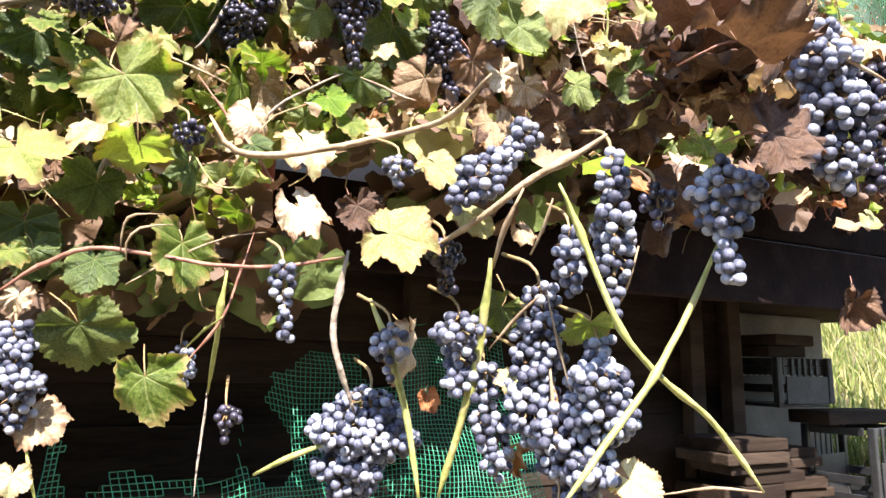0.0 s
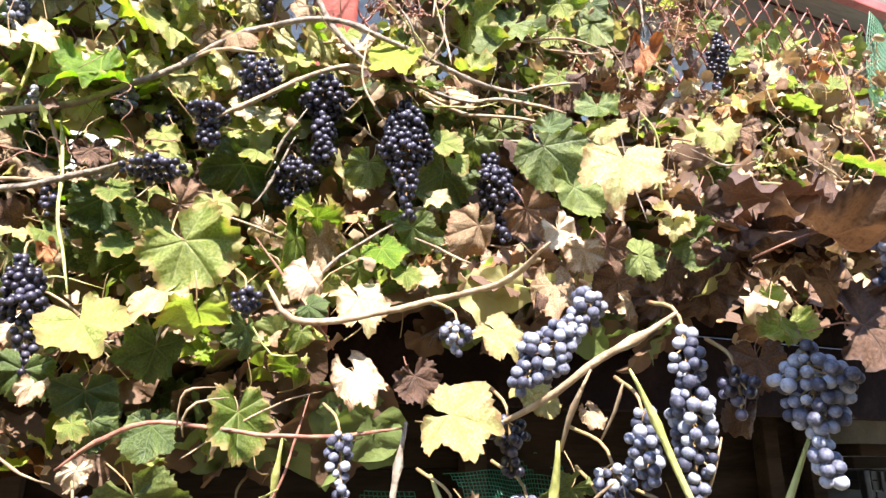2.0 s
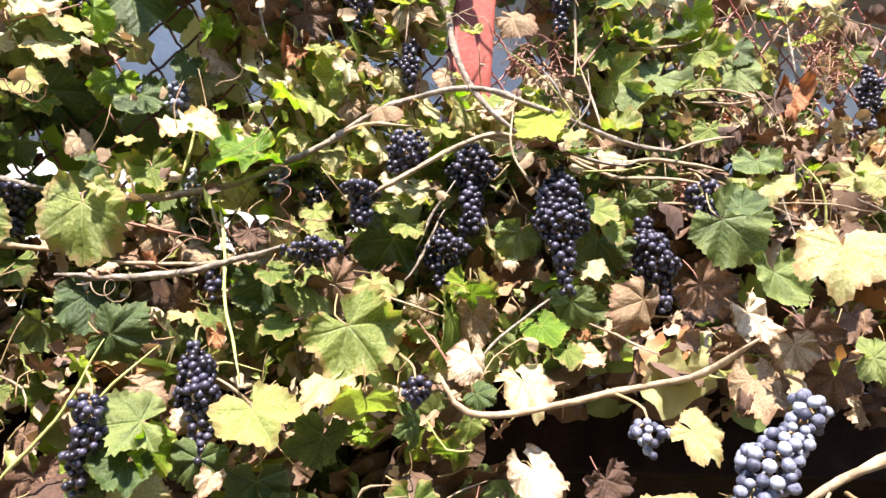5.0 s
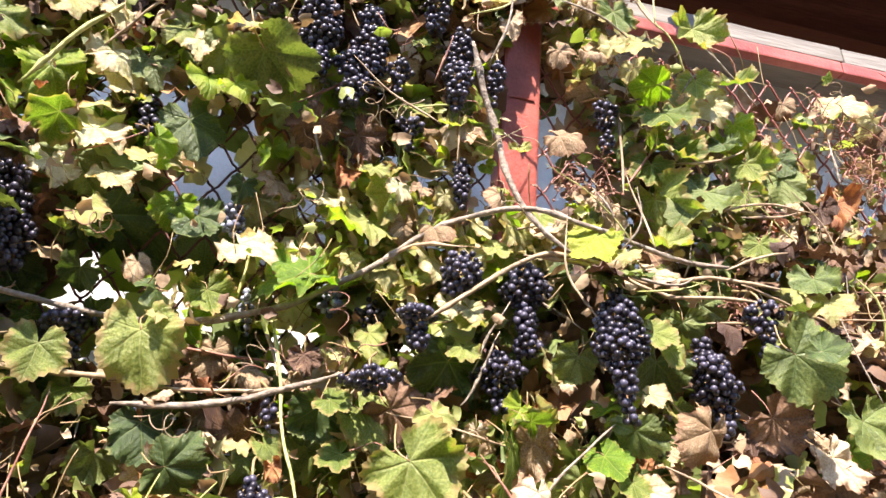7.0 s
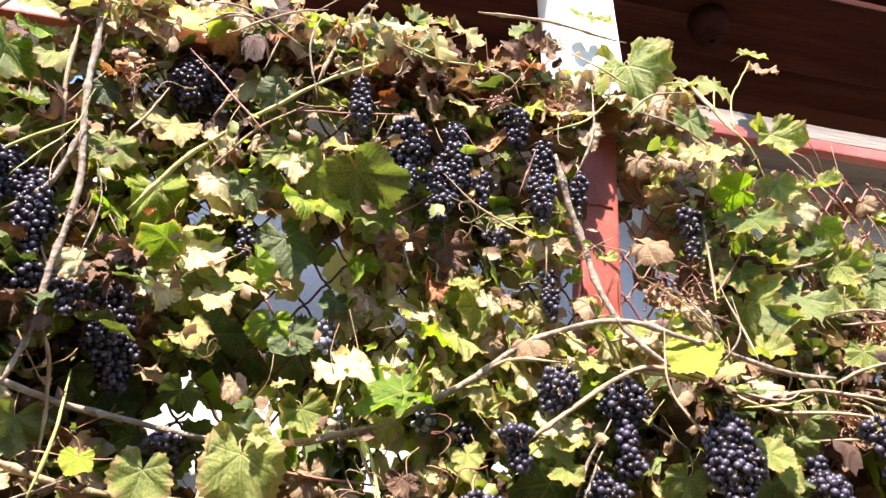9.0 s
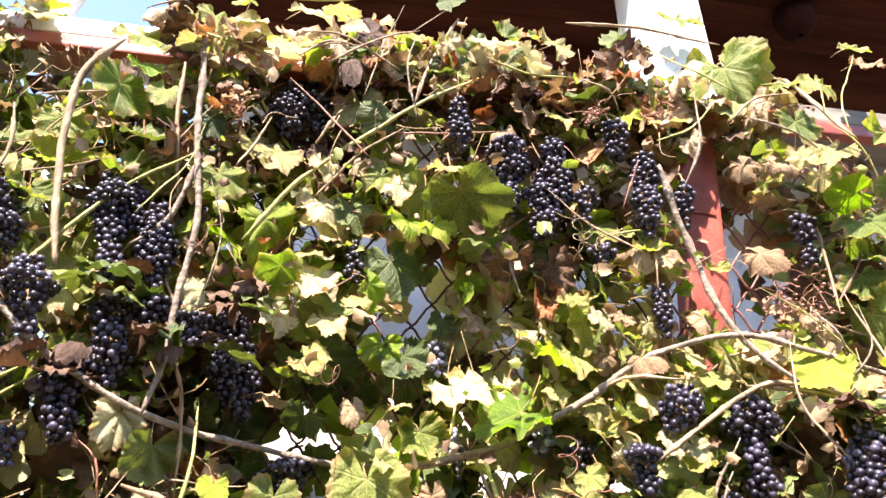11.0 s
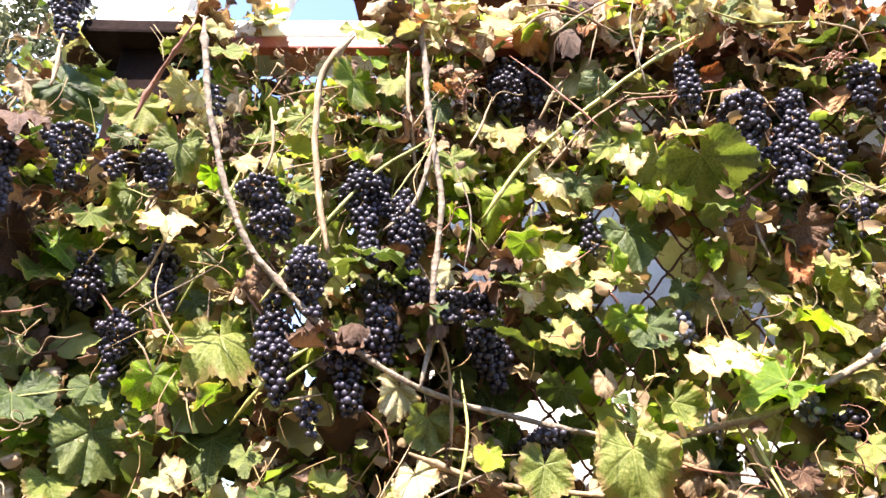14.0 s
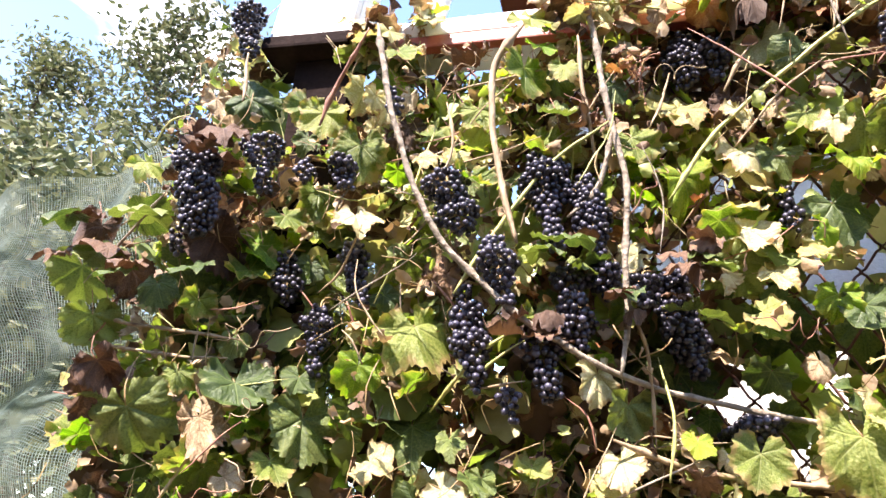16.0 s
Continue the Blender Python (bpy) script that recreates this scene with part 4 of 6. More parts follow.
def twigs():
    """Thin bare shoots, leaf stalks and tendrils that cross before the leaves."""
    rng = random.Random(12)
    for _ in range(250):
        x, z, _k = filler_spot(rng)
        y = behind(x, bulge(x, z) - rng.uniform(-0.02, 0.05), z) - 0.03
        a = rng.choice((rng.gauss(90, 18), rng.gauss(45, 20), rng.gauss(0, 20), rng.gauss(140, 20)))
        n = rng.uniform(0.06, 0.22)
        d = Vector((math.cos(radians(a)), rng.uniform(-0.2, 0.2), math.sin(radians(a)))) * n
        p = Vector((x, y, z))
        bow = Vector((rng.uniform(-0.02, 0.02), rng.uniform(-0.02, 0.01), rng.uniform(-0.02, 0.02)))
        cane(x, [p - d / 2, p + bow, p + d / 2], rng.uniform(0.0012, 0.0028), rng.choice((CANE_TAN, CANE_TAN, CANE_GREEN, CANE_RED, CANE_GREY)), 0.6, 0.3, "twig")
    bare = {}
    for _ in range(1500):
        # bare leaf stalks, left on the shoots
        x, z, _k = filler_spot(rng)
        p = Vector((x, behind(x, bulge(x, z) - rng.uniform(-0.05, 0.03), z), z))
        a, n = rng.uniform(0, 6.28), rng.uniform(0.03, 0.11)
        d = Vector((math.cos(a) * 0.7, rng.uniform(-0.5, 0.2), math.sin(a))) * n
        bow = Vector((rng.gauss(0, 0.008), rng.gauss(0, 0.008), rng.gauss(0, 0.008)))
        tube(bare.setdefault(vine_at(x), bmesh.new()), spline([p, p + d * 0.5 + bow, p + d], n / 5), rng.uniform(0.0007, 0.0013), 4, 0.7)
    for vine, bm in bare.items():
        part("stalk_tangle", bm, STALK, vine, smooth=True)["kind"] = "stuff"
    for i in range(46):
        x, z, _k = filler_spot(rng)
        tendril(x, bulge(x, z) - 0.03, z, i)


def litter(kind, count, seed, label):
    """Curled scraps and shoots of leaf caught all over the vine."""
    rng = random.Random(seed)
    verts, faces = [], []
    for _ in range(count):
        x, z, _k = filler_spot(rng)
        y = bulge(x, z) - rng.uniform(-0.04, 0.035)
        c = Vector((x, y if rng.random() < 0.12 and z > 1.72 else behind(x, y, z), z))
        s, curl = rng.uniform(0.007, 0.021), rng.uniform(0.5, 2.2)
        m = Euler((rng.uniform(0, 6.28), rng.uniform(0, 6.28), rng.uniform(0, 6.28))).to_matrix()
        i = len(verts)
        for a in range(4):
            for b in range(4):
                w = (a / 3 - 0.5) * curl
                edge = rng.uniform(0.25, 0.6) if b in (0, 3) else rng.uniform(0.5, 0.85)
                p = Vector((math.sin(w * edge) / curl * 1.7, (b / 3 - 0.5) * (1.1 + rng.uniform(-0.4, 0.6)), (1 - math.cos(w)) / curl * 2 + rng.uniform(-0.16, 0.16)))
                verts.append((c + m @ p * s)[:])
        faces += [(i + a * 4 + b, i + a * 4 + b + 1, i + a * 4 + b + 5, i + a * 4 + b + 4) for a in range(3) for b in range(3)]
    me = bpy.data.meshes.new("leaf_litter")
    me.from_pydata(verts, [], faces)
    me.materials.append(LEAF_MATS[kind])
    me.shade_smooth()
    tagged(new("leaf_litter", me), label, "leaf litter", kind="stuff")


def shrivelled(x, y, z, seed):
    """A tangle of bare, dried bunch stalks."""
    rng = random.Random(seed)
    bm = bmesh.new()
    for _ in range(26):
        p = Vector((0, 0, -rng.uniform(0, 0.07)))
        d = Vector((rng.gauss(0, 0.02), rng.gauss(0, 0.015), rng.gauss(-0.008, 0.014)))
        tube(bm, spline([p, p + d * 0.6 + Vector((0, 0, 0.006)), p + d], 0.008), 0.0009, 4, 0.8)
        bmesh.ops.create_icosphere(bm, subdivisions=1, radius=rng.uniform(0.0015, 0.0034), matrix=Matrix.Translation(p + d))
    ob = tagged(mesh_object("dried_bunch", bm, CANE_RED, smooth=True), "dried brown bunch stalks with shrivelled berries on the fence", "dried bunch", "dried bunches")
    ob.location = (x, y, z)



# ---- the bunches, canes and large leaves, each in its place ----
bunch(0.535, 0.336, 1.696, 0.145, 0.074, True, 1, 8)
bunch(0.451, 0.375, 1.575, 0.103, 0.049, True, 1, 2)
bunch(0.400, 0.449, 1.596, 0.150, 0.044, True, 1, -2)
bunch(0.370, 0.537, 1.636, 0.125, 0.052, True, 1, -46)
bunch(0.277, 0.717, 1.372, 0.134, 0.100, True, 1, -9)
bunch(0.322, 0.595, 1.450, 0.079, 0.063, True, 1, 1)
bunch(0.379, 0.486, 1.528, 0.063, 0.042, True, 1, -1)
bunch(0.384, 0.544, 1.484, 0.105, 0.050, True, 1, 6)
bunch(0.419, 0.498, 1.428, 0.138, 0.068, True, 1, -2)
bunch(0.373, 0.553, 1.400, 0.081, 0.066, True, 1, 12)
bunch(0.346, 0.584, 1.400, 0.082, 0.042, True, 1, 0)
bunch(0.174, 0.747, 1.512, 0.089, 0.033, True, 1, 6)
bunch(-0.090, 0.884, 1.437, 0.118, 0.063, True, 1, 6)
bunch(0.098, 0.989, 1.427, 0.073, 0.040, False, 1, 5)
bunch(0.266, 0.645, 1.441, 0.055, 0.042, True, 1, 2)
bunch(0.505, 0.402, 1.717, 0.047, 0.048, False, 0, -5)
bunch(0.610, 0.327, 1.687, 0.133, 0.045, True, 0, -9)
bunch(0.423, 0.419, 1.559, 0.036, 0.032, False, 0, -3)
bunch(0.303, 0.592, 1.524, 0.052, 0.040, False, 0, 1)
bunch(0.141, 0.853, 1.347, 0.040, 0.034, False, 0, 4)
bunch(0.263, 0.814, 1.979, 0.180, 0.064, True, 0, 2)
bunch(0.273, 0.649, 1.626, 0.034, 0.039, False, 1, -3)
bunch(0.415, 0.850, 1.932, 0.135, 0.066, True, 0, 12)
bunch(0.489, 0.801, 1.984, 0.105, 0.048, True, 0, 2)
bunch(-0.050, 1.005, 1.998, 0.062, 0.040, False, 0, 1)
bunch(-0.181, 0.888, 2.462, 0.150, 0.066, True, 0, 4)
bunch(-0.092, 0.900, 2.478, 0.170, 0.070, True, 0, -3)
bunch(0.312, 0.872, 2.352, 0.100, 0.044, False, 0, -4)
bunch(0.083, 0.898, 2.041, 0.070, 0.064, True, 0, -32)
bunch(0.002, 0.897, 1.956, 0.063, 0.052, True, 0, 4)
bunch(0.165, 0.902, 2.035, 0.134, 0.064, True, 0, 1)
bunch(0.131, 0.925, 1.906, 0.083, 0.066, False, 0, 2)
bunch(0.065, 0.911, 2.207, 0.079, 0.031, False, 0, 3)
bunch(-0.189, 0.927, 1.720, 0.143, 0.054, True, 0, 11)
bunch(-0.287, 0.880, 1.643, 0.059, 0.051, False, 0, 10)
bunch(-0.293, 0.893, 1.593, 0.052, 0.038, False, 0, 10)
bunch(-0.182, 0.956, 1.823, 0.040, 0.027, False, 0, 7)
bunch(0.065, 0.790, 1.674, 0.031, 0.040, False, 0, 3)
bunch(-0.058, 0.894, 1.862, 0.033, 0.067, False, 0, 5)
bunch(1.047, 0.952, 2.393, 0.152, 0.050, True, 0, -11)
bunch(-0.123, 0.893, 2.367, 0.096, 0.057, False, 0, 2)
bunch(-0.044, 0.901, 2.388, 0.071, 0.040, False, 0, 0)
bunch(-0.266, 0.865, 2.509, 0.100, 0.047, False, 0, 6)
bunch(-0.557, 0.930, 2.558, 0.107, 0.073, False, 0, 7)
bunch(-0.512, 0.930, 2.548, 0.081, 0.058, False, 0, 11)
bunch(0.055, 0.875, 2.440, 0.160, 0.058, True, 0, -3)
bunch(0.012, 0.877, 2.507, 0.068, 0.055, False, 0, -2)
bunch(0.119, 0.874, 2.404, 0.107, 0.034, False, 0, -5)
bunch(-0.417, 0.951, 2.262, 0.074, 0.037, False, 0, 10)
bunch(-0.270, 0.998, 2.119, 0.049, 0.045, False, 1, 7)
bunch(-0.016, 0.918, 2.288, 0.065, 0.039, False, 0, -1)
bunch(0.067, 0.913, 2.222, 0.099, 0.037, False, 0, 1)
bunch(-0.113, 0.987, 2.004, 0.044, 0.043, False, 1, 3)
bunch(-0.235, 1.022, 1.995, 0.068, 0.028, False, 1, 7)
bunch(-0.478, 1.031, 1.938, 0.070, 0.072, False, 0, 14)
bunch(-0.719, 0.908, 2.251, 0.129, 0.059, False, 0, 19)
bunch(-0.756, 0.905, 2.295, 0.074, 0.051, False, 0, 19)
bunch(-0.683, 0.919, 2.122, 0.054, 0.061, False, 0, 19)
bunch(-0.628, 0.922, 2.103, 0.045, 0.040, False, 1, 17)
bunch(-0.583, 0.987, 2.134, 0.162, 0.068, True, 0, 15)
bunch(-0.832, 0.864, 2.138, 0.110, 0.063, False, 0, 16)
bunch(-0.875, 0.890, 2.063, 0.156, 0.061, True, 0, 15)
bunch(-0.784, 0.897, 2.304, 0.173, 0.058, True, 0, 15)
bunch(-0.706, 0.906, 2.267, 0.123, 0.058, False, 0, 11)
bunch(-0.918, 0.856, 2.243, 0.102, 0.080, False, 0, 24)
bunch(-0.728, 0.904, 2.106, 0.124, 0.064, False, 0, 13)
bunch(-0.579, 0.971, 2.128, 0.130, 0.070, False, 0, 8)
bunch(-0.619, 0.922, 2.101, 0.043, 0.050, False, 0, 10)
bunch(-0.761, 0.904, 2.005, 0.095, 0.061, False, 0, 15)
bunch(-0.802, 0.909, 1.927, 0.053, 0.035, False, 0, 17)
bunch(-1.025, 0.824, 2.407, 0.063, 0.037, False, 0, 19)
bunch(-1.108, 0.871, 2.292, 0.058, 0.041, False, 0, 22)
bunch(-1.080, 0.921, 2.145, 0.102, 0.041, False, 0, 22)
bunch(-1.361, 0.803, 2.306, 0.198, 0.087, True, 0, 19)
bunch(-1.267, 0.847, 2.344, 0.125, 0.061, False, 0, 16)
bunch(-1.410, 0.862, 2.698, 0.145, 0.065, True, 0, 17)
bunch(-1.128, 0.935, 2.053, 0.117, 0.052, False, 0, 8)
bunch(-1.202, 0.919, 2.139, 0.089, 0.059, False, 0, 15)
bunch(-1.083, 0.919, 2.160, 0.089, 0.050, False, 0, 12)
bunch(-1.113, 0.867, 2.303, 0.062, 0.046, False, 0, 12)
bunch(-1.180, 0.863, 2.298, 0.051, 0.041, False, 0, 14)
bunch(-1.368, 0.837, 2.146, 0.048, 0.040, False, 0, 20)
cane(0.39, [(0.394, 0.446, 1.614), (0.352, 0.483, 1.581), (0.311, 0.537, 1.538), (0.280, 0.610, 1.512)], 0.0038, CANE_TAN)
cane(0.44, [(0.470, 0.400, 1.510), (0.447, 0.415, 1.446), (0.415, 0.420, 1.397), (0.378, 0.425, 1.355), (0.348, 0.430, 1.322), (0.325, 0.440, 1.291)], 0.0032, CANE_GREEN, 0.9, 0.7)
cane(0.35, [(0.344, 0.460, 1.563), (0.361, 0.455, 1.520), (0.388, 0.440, 1.447), (0.428, 0.435, 1.401), (0.484, 0.430, 1.361), (0.508, 0.425, 1.330), (0.535, 0.420, 1.294)], 0.0029, CANE_GREEN, 0.9, 0.7)
cane(0.55, [(0.535, 0.420, 1.294), (0.483, 0.430, 1.297), (0.440, 0.450, 1.291)], 0.0018, CANE_TAN)
cane(0.33, [(0.327, 0.543, 1.502), (0.332, 0.571, 1.427), (0.328, 0.598, 1.360), (0.320, 0.634, 1.263)], 0.0045, CANE_GREEN)
cane(0.23, [(0.233, 0.695, 1.523), (0.219, 0.693, 1.451), (0.225, 0.685, 1.403), (0.250, 0.690, 1.347)], 0.0040, CANE_GREY)
cane(0.26, [(0.257, 0.684, 1.471), (0.271, 0.656, 1.415), (0.294, 0.658, 1.345), (0.307, 0.651, 1.261)], 0.0042, CANE_GREEN)
cane(-0.11, [(-0.111, 0.871, 1.470), (-0.076, 0.857, 1.502), (-0.022, 0.824, 1.522), (0.058, 0.799, 1.516), (0.131, 0.789, 1.511), (0.187, 0.748, 1.510), (0.232, 0.697, 1.517)], 0.0029, CANE_RED)
cane(0.13, [(0.126, 0.825, 1.510), (0.122, 0.843, 1.448), (0.128, 0.908, 1.361)], 0.0038, CANE_GREEN)
cane(0.13, [(0.127, 0.912, 1.365), (0.122, 0.881, 1.318), (0.110, 0.830, 1.249)], 0.0017, CANE_GREY)
cane(0.12, [(0.123, 0.810, 1.453), (0.104, 0.870, 1.434), (0.096, 0.941, 1.414)], 0.0017, CANE_GREEN)
cane(0.16, [(0.161, 0.748, 1.281), (0.196, 0.713, 1.303), (0.232, 0.695, 1.320)], 0.0042, CANE_GREEN)
cane(0.02, [(0.016, 0.795, 1.508), (0.015, 0.786, 1.526), (0.026, 0.778, 1.543), (0.056, 0.771, 1.549)], 0.0018, CANE_TAN)
cane(0.09, [(0.087, 0.764, 1.677), (0.118, 0.747, 1.635), (0.196, 0.724, 1.644), (0.276, 0.678, 1.658), (0.316, 0.617, 1.670), (0.325, 0.546, 1.696)], 0.0042, CANE_TAN)
cane(0.38, [(0.384, 0.529, 1.406), (0.391, 0.532, 1.342), (0.395, 0.535, 1.275)], 0.0027, CANE_TAN)
cane(0.33, [(0.331, 0.547, 1.494), (0.332, 0.520, 1.532), (0.337, 0.498, 1.563)], 0.0037, CANE_TAN)
cane(0.35, [(0.352, 0.511, 1.505), (0.353, 0.494, 1.529), (0.352, 0.479, 1.553)], 0.0024, CANE_TAN)
cane(-0.06, [(-0.062, 0.892, 1.307), (-0.050, 0.885, 1.244)], 0.0031, CANE_GREEN)
cane(0.40, [(0.398, 0.513, 1.377), (0.386, 0.520, 1.433), (0.374, 0.516, 1.472)], 0.0019, CANE_TAN)
cane(0.57, [(0.566, 0.295, 1.639), (0.537, 0.317, 1.665), (0.533, 0.342, 1.701), (0.532, 0.359, 1.726)], 0.0025, CANE_TAN)
cane(0.41, [(0.407, 0.428, 1.508), (0.407, 0.444, 1.475), (0.410, 0.459, 1.457)], 0.0020, CANE_TAN)
cane(0.37, [(0.372, 0.522, 1.470), (0.356, 0.557, 1.438), (0.341, 0.575, 1.416)], 0.0025, CANE_TAN)
cane(-0.38, [(-0.383, 0.997, 1.809), (-0.302, 0.982, 1.810), (-0.213, 0.967, 1.823), (-0.163, 0.940, 1.835), (-0.093, 0.899, 1.853)], 0.0052, CANE_GREY)
cane(-0.40, [(-0.397, 1.022, 1.842), (-0.294, 0.991, 1.835), (-0.200, 0.963, 1.834), (-0.142, 0.928, 1.838)], 0.0030, CANE_TAN)
cane(-0.40, [(-0.401, 1.004, 1.929), (-0.291, 1.004, 1.932), (-0.219, 0.997, 1.951), (-0.159, 0.982, 1.970), (-0.078, 0.959, 2.018), (0.014, 0.925, 2.078), (0.083, 0.894, 2.112), (0.137, 0.865, 2.120), (0.201, 0.845, 2.106), (0.293, 0.848, 2.083), (0.390, 0.854, 2.061), (0.483, 0.843, 2.057)], 0.0050, CANE_GREY)
cane(0.01, [(0.006, 0.883, 1.927), (0.078, 0.880, 1.985), (0.174, 0.870, 2.048), (0.235, 0.866, 2.053), (0.281, 0.867, 2.043), (0.350, 0.855, 2.015), (0.433, 0.829, 2.026), (0.528, 0.797, 2.006)], 0.0038, CANE_TAN)
cane(-0.19, [(-0.188, 0.999, 1.946), (-0.164, 0.939, 1.815), (-0.149, 0.900, 1.744), (-0.126, 0.878, 1.671)], 0.0026, CANE_GREEN)
cane(0.08, [(0.077, 0.923, 1.829), (0.091, 0.917, 1.850), (0.124, 0.896, 1.933)], 0.0028, CANE_GREY)
cane(0.01, [(0.009, 0.798, 1.517), (0.010, 0.789, 1.547), (0.020, 0.780, 1.558), (0.047, 0.772, 1.559)], 0.0018, CANE_TAN)
cane(0.24, [(0.242, 0.700, 1.734), (0.273, 0.667, 1.706), (0.287, 0.643, 1.692)], 0.0022, CANE_TAN)
cane(0.08, [(0.078, 0.762, 1.626), (0.098, 0.762, 1.596), (0.125, 0.757, 1.596)], 0.0019, CANE_GREEN)
cane(0.07, [(0.066, 0.848, 2.404), (0.090, 0.865, 2.333), (0.113, 0.875, 2.265), (0.137, 0.868, 2.153), (0.177, 0.855, 2.087), (0.223, 0.849, 2.051)], 0.0057, CANE_GREY)
cane(-1.05, [(-1.051, 0.779, 2.520), (-1.007, 0.798, 2.342), (-0.951, 0.818, 2.206), (-0.888, 0.842, 2.106), (-0.780, 0.869, 2.017), (-0.666, 0.913, 1.963), (-0.557, 0.973, 1.942), (-0.439, 1.001, 1.934), (-0.319, 1.001, 1.930), (-0.220, 1.002, 1.954)], 0.0052, CANE_GREY)
cane(-0.71, [(-0.715, 0.870, 2.628), (-0.667, 0.872, 2.365), (-0.642, 0.885, 2.225), (-0.640, 0.899, 2.100), (-0.639, 0.902, 2.033), (-0.646, 0.896, 1.951)], 0.0055, CANE_GREY)
cane(-0.64, [(-0.638, 0.898, 2.048), (-0.614, 0.922, 1.993), (-0.607, 0.948, 1.939), (-0.601, 0.977, 1.865)], 0.0027, CANE_TAN)
cane(-0.72, [(-0.723, 0.859, 2.522), (-0.702, 0.878, 2.379), (-0.688, 0.913, 2.277)], 0.0037, CANE_TAN)
cane(-0.81, [(-0.809, 0.823, 2.524), (-0.851, 0.831, 2.433), (-0.835, 0.847, 2.287), (-0.795, 0.851, 2.122)], 0.0061, CANE_TAN)
cane(-0.88, [(-0.882, 0.857, 2.046), (-0.796, 0.877, 2.218), (-0.738, 0.882, 2.295), (-0.664, 0.870, 2.350)], 0.0034, CANE_GREEN)
cane(-0.92, [(-0.916, 0.939, 1.893), (-0.849, 0.897, 1.961), (-0.789, 0.883, 2.007)], 0.0030, CANE_GREEN)
cane(-0.85, [(-0.848, 0.893, 1.918), (-0.771, 0.892, 1.930)], 0.0025, CANE_TAN)
cane(-0.58, [(-0.576, 0.917, 2.229), (-0.504, 0.904, 2.349), (-0.413, 0.883, 2.427), (-0.340, 0.869, 2.494), (-0.223, 0.866, 2.581)], 0.0037, CANE_GREEN)
cane(-0.48, [(-0.485, 0.914, 2.315), (-0.424, 0.891, 2.389), (-0.353, 0.876, 2.452)], 0.0023, CANE_TAN)
cane(-0.34, [(-0.342, 0.869, 2.498), (-0.308, 0.878, 2.637), (-0.271, 0.884, 2.742)], 0.0036, CANE_TAN)
cane(-0.49, [(-0.494, 0.899, 2.416), (-0.452, 0.885, 2.496)], 0.0042, CANE_TAN)
cane(-0.61, [(-0.605, 0.881, 2.341), (-0.574, 0.903, 2.465)], 0.0027, CANE_TAN)
cane(-0.06, [(-0.062, 0.878, 2.760), (0.035, 0.872, 2.771), (0.173, 0.866, 2.752), (0.237, 0.863, 2.742)], 0.0034, CANE_TAN)
cane(0.33, [(0.334, 0.876, 2.350), (0.335, 0.877, 2.258), (0.324, 0.862, 2.170)], 0.0028, CANE_TAN)
cane(0.33, [(0.329, 0.861, 2.664), (0.335, 0.794, 2.535), (0.355, 0.763, 2.440)], 0.0030, CANE_TAN)
cane(0.01, [(0.010, 0.887, 2.335), (0.031, 0.852, 2.416)], 0.0024, CANE_RED)
cane(0.15, [(0.155, 0.873, 2.048), (0.233, 0.872, 2.047), (0.290, 0.866, 2.034), (0.364, 0.844, 1.993), (0.443, 0.820, 1.989), (0.514, 0.802, 1.982)], 0.0032, CANE_TAN)
cane(-0.08, [(-0.082, 0.970, 2.023), (0.001, 0.925, 2.060), (0.072, 0.882, 2.051)], 0.0033, CANE_TAN)
cane(0.09, [(0.088, 0.915, 1.872), (0.110, 0.897, 1.930), (0.135, 0.885, 1.975)], 0.0023, CANE_GREY)
cane(-0.25, [(-0.248, 1.003, 1.950), (-0.240, 0.991, 2.023), (-0.235, 0.980, 2.082)], 0.0025, CANE_GREEN)
cane(-0.21, [(-0.208, 1.001, 1.961), (-0.183, 0.985, 1.889), (-0.175, 0.963, 1.856)], 0.0031, CANE_TAN)
cane(-0.73, [(-0.729, 0.890, 2.187), (-0.687, 0.894, 2.235), (-0.659, 0.872, 2.349)], 0.0049, CANE_GREY)
cane(-1.07, [(-1.074, 0.914, 2.053), (-1.034, 0.957, 1.962), (-1.003, 0.985, 1.884)], 0.0031, CANE_RED)
cane(-1.01, [(-1.008, 0.984, 1.883), (-1.008, 0.969, 1.828), (-1.003, 0.949, 1.766)], 0.0038, CANE_GREEN)
cane(-1.57, [(-1.570, 0.854, 2.008), (-1.366, 0.852, 1.979), (-1.224, 0.885, 1.976)], 0.0036, CANE_TAN)
cane(-1.55, [(-1.550, 0.856, 1.964), (-1.345, 0.859, 1.938), (-1.236, 0.881, 1.941)], 0.0031, CANE_TAN)
cane(-1.15, [(-1.150, 0.840, 2.349), (-1.125, 0.822, 2.425), (-1.068, 0.780, 2.516)], 0.0044, CANE_RED)
cane(-1.35, [(-1.353, 0.770, 2.190), (-1.458, 0.815, 2.112), (-1.528, 0.845, 2.052)], 0.0024, CANE_GREY)
cane(-1.33, [(-1.327, 0.838, 2.417), (-1.358, 0.850, 2.554)], 0.0043, CANE_TAN)
cane(-0.86, [(-0.857, 0.895, 1.917), (-0.816, 0.888, 1.957), (-0.775, 0.884, 1.990)], 0.0027, CANE_GREEN)
cane(-0.66, [(-0.658, 0.931, 1.870), (-0.540, 0.992, 1.848), (-0.436, 1.011, 1.845), (-0.326, 0.995, 1.846)], 0.0048, CANE_TAN)
cane(-1.13, [(-1.126, 0.913, 2.067), (-1.087, 0.898, 2.100), (-1.045, 0.861, 2.162)], 0.0027, CANE_TAN)
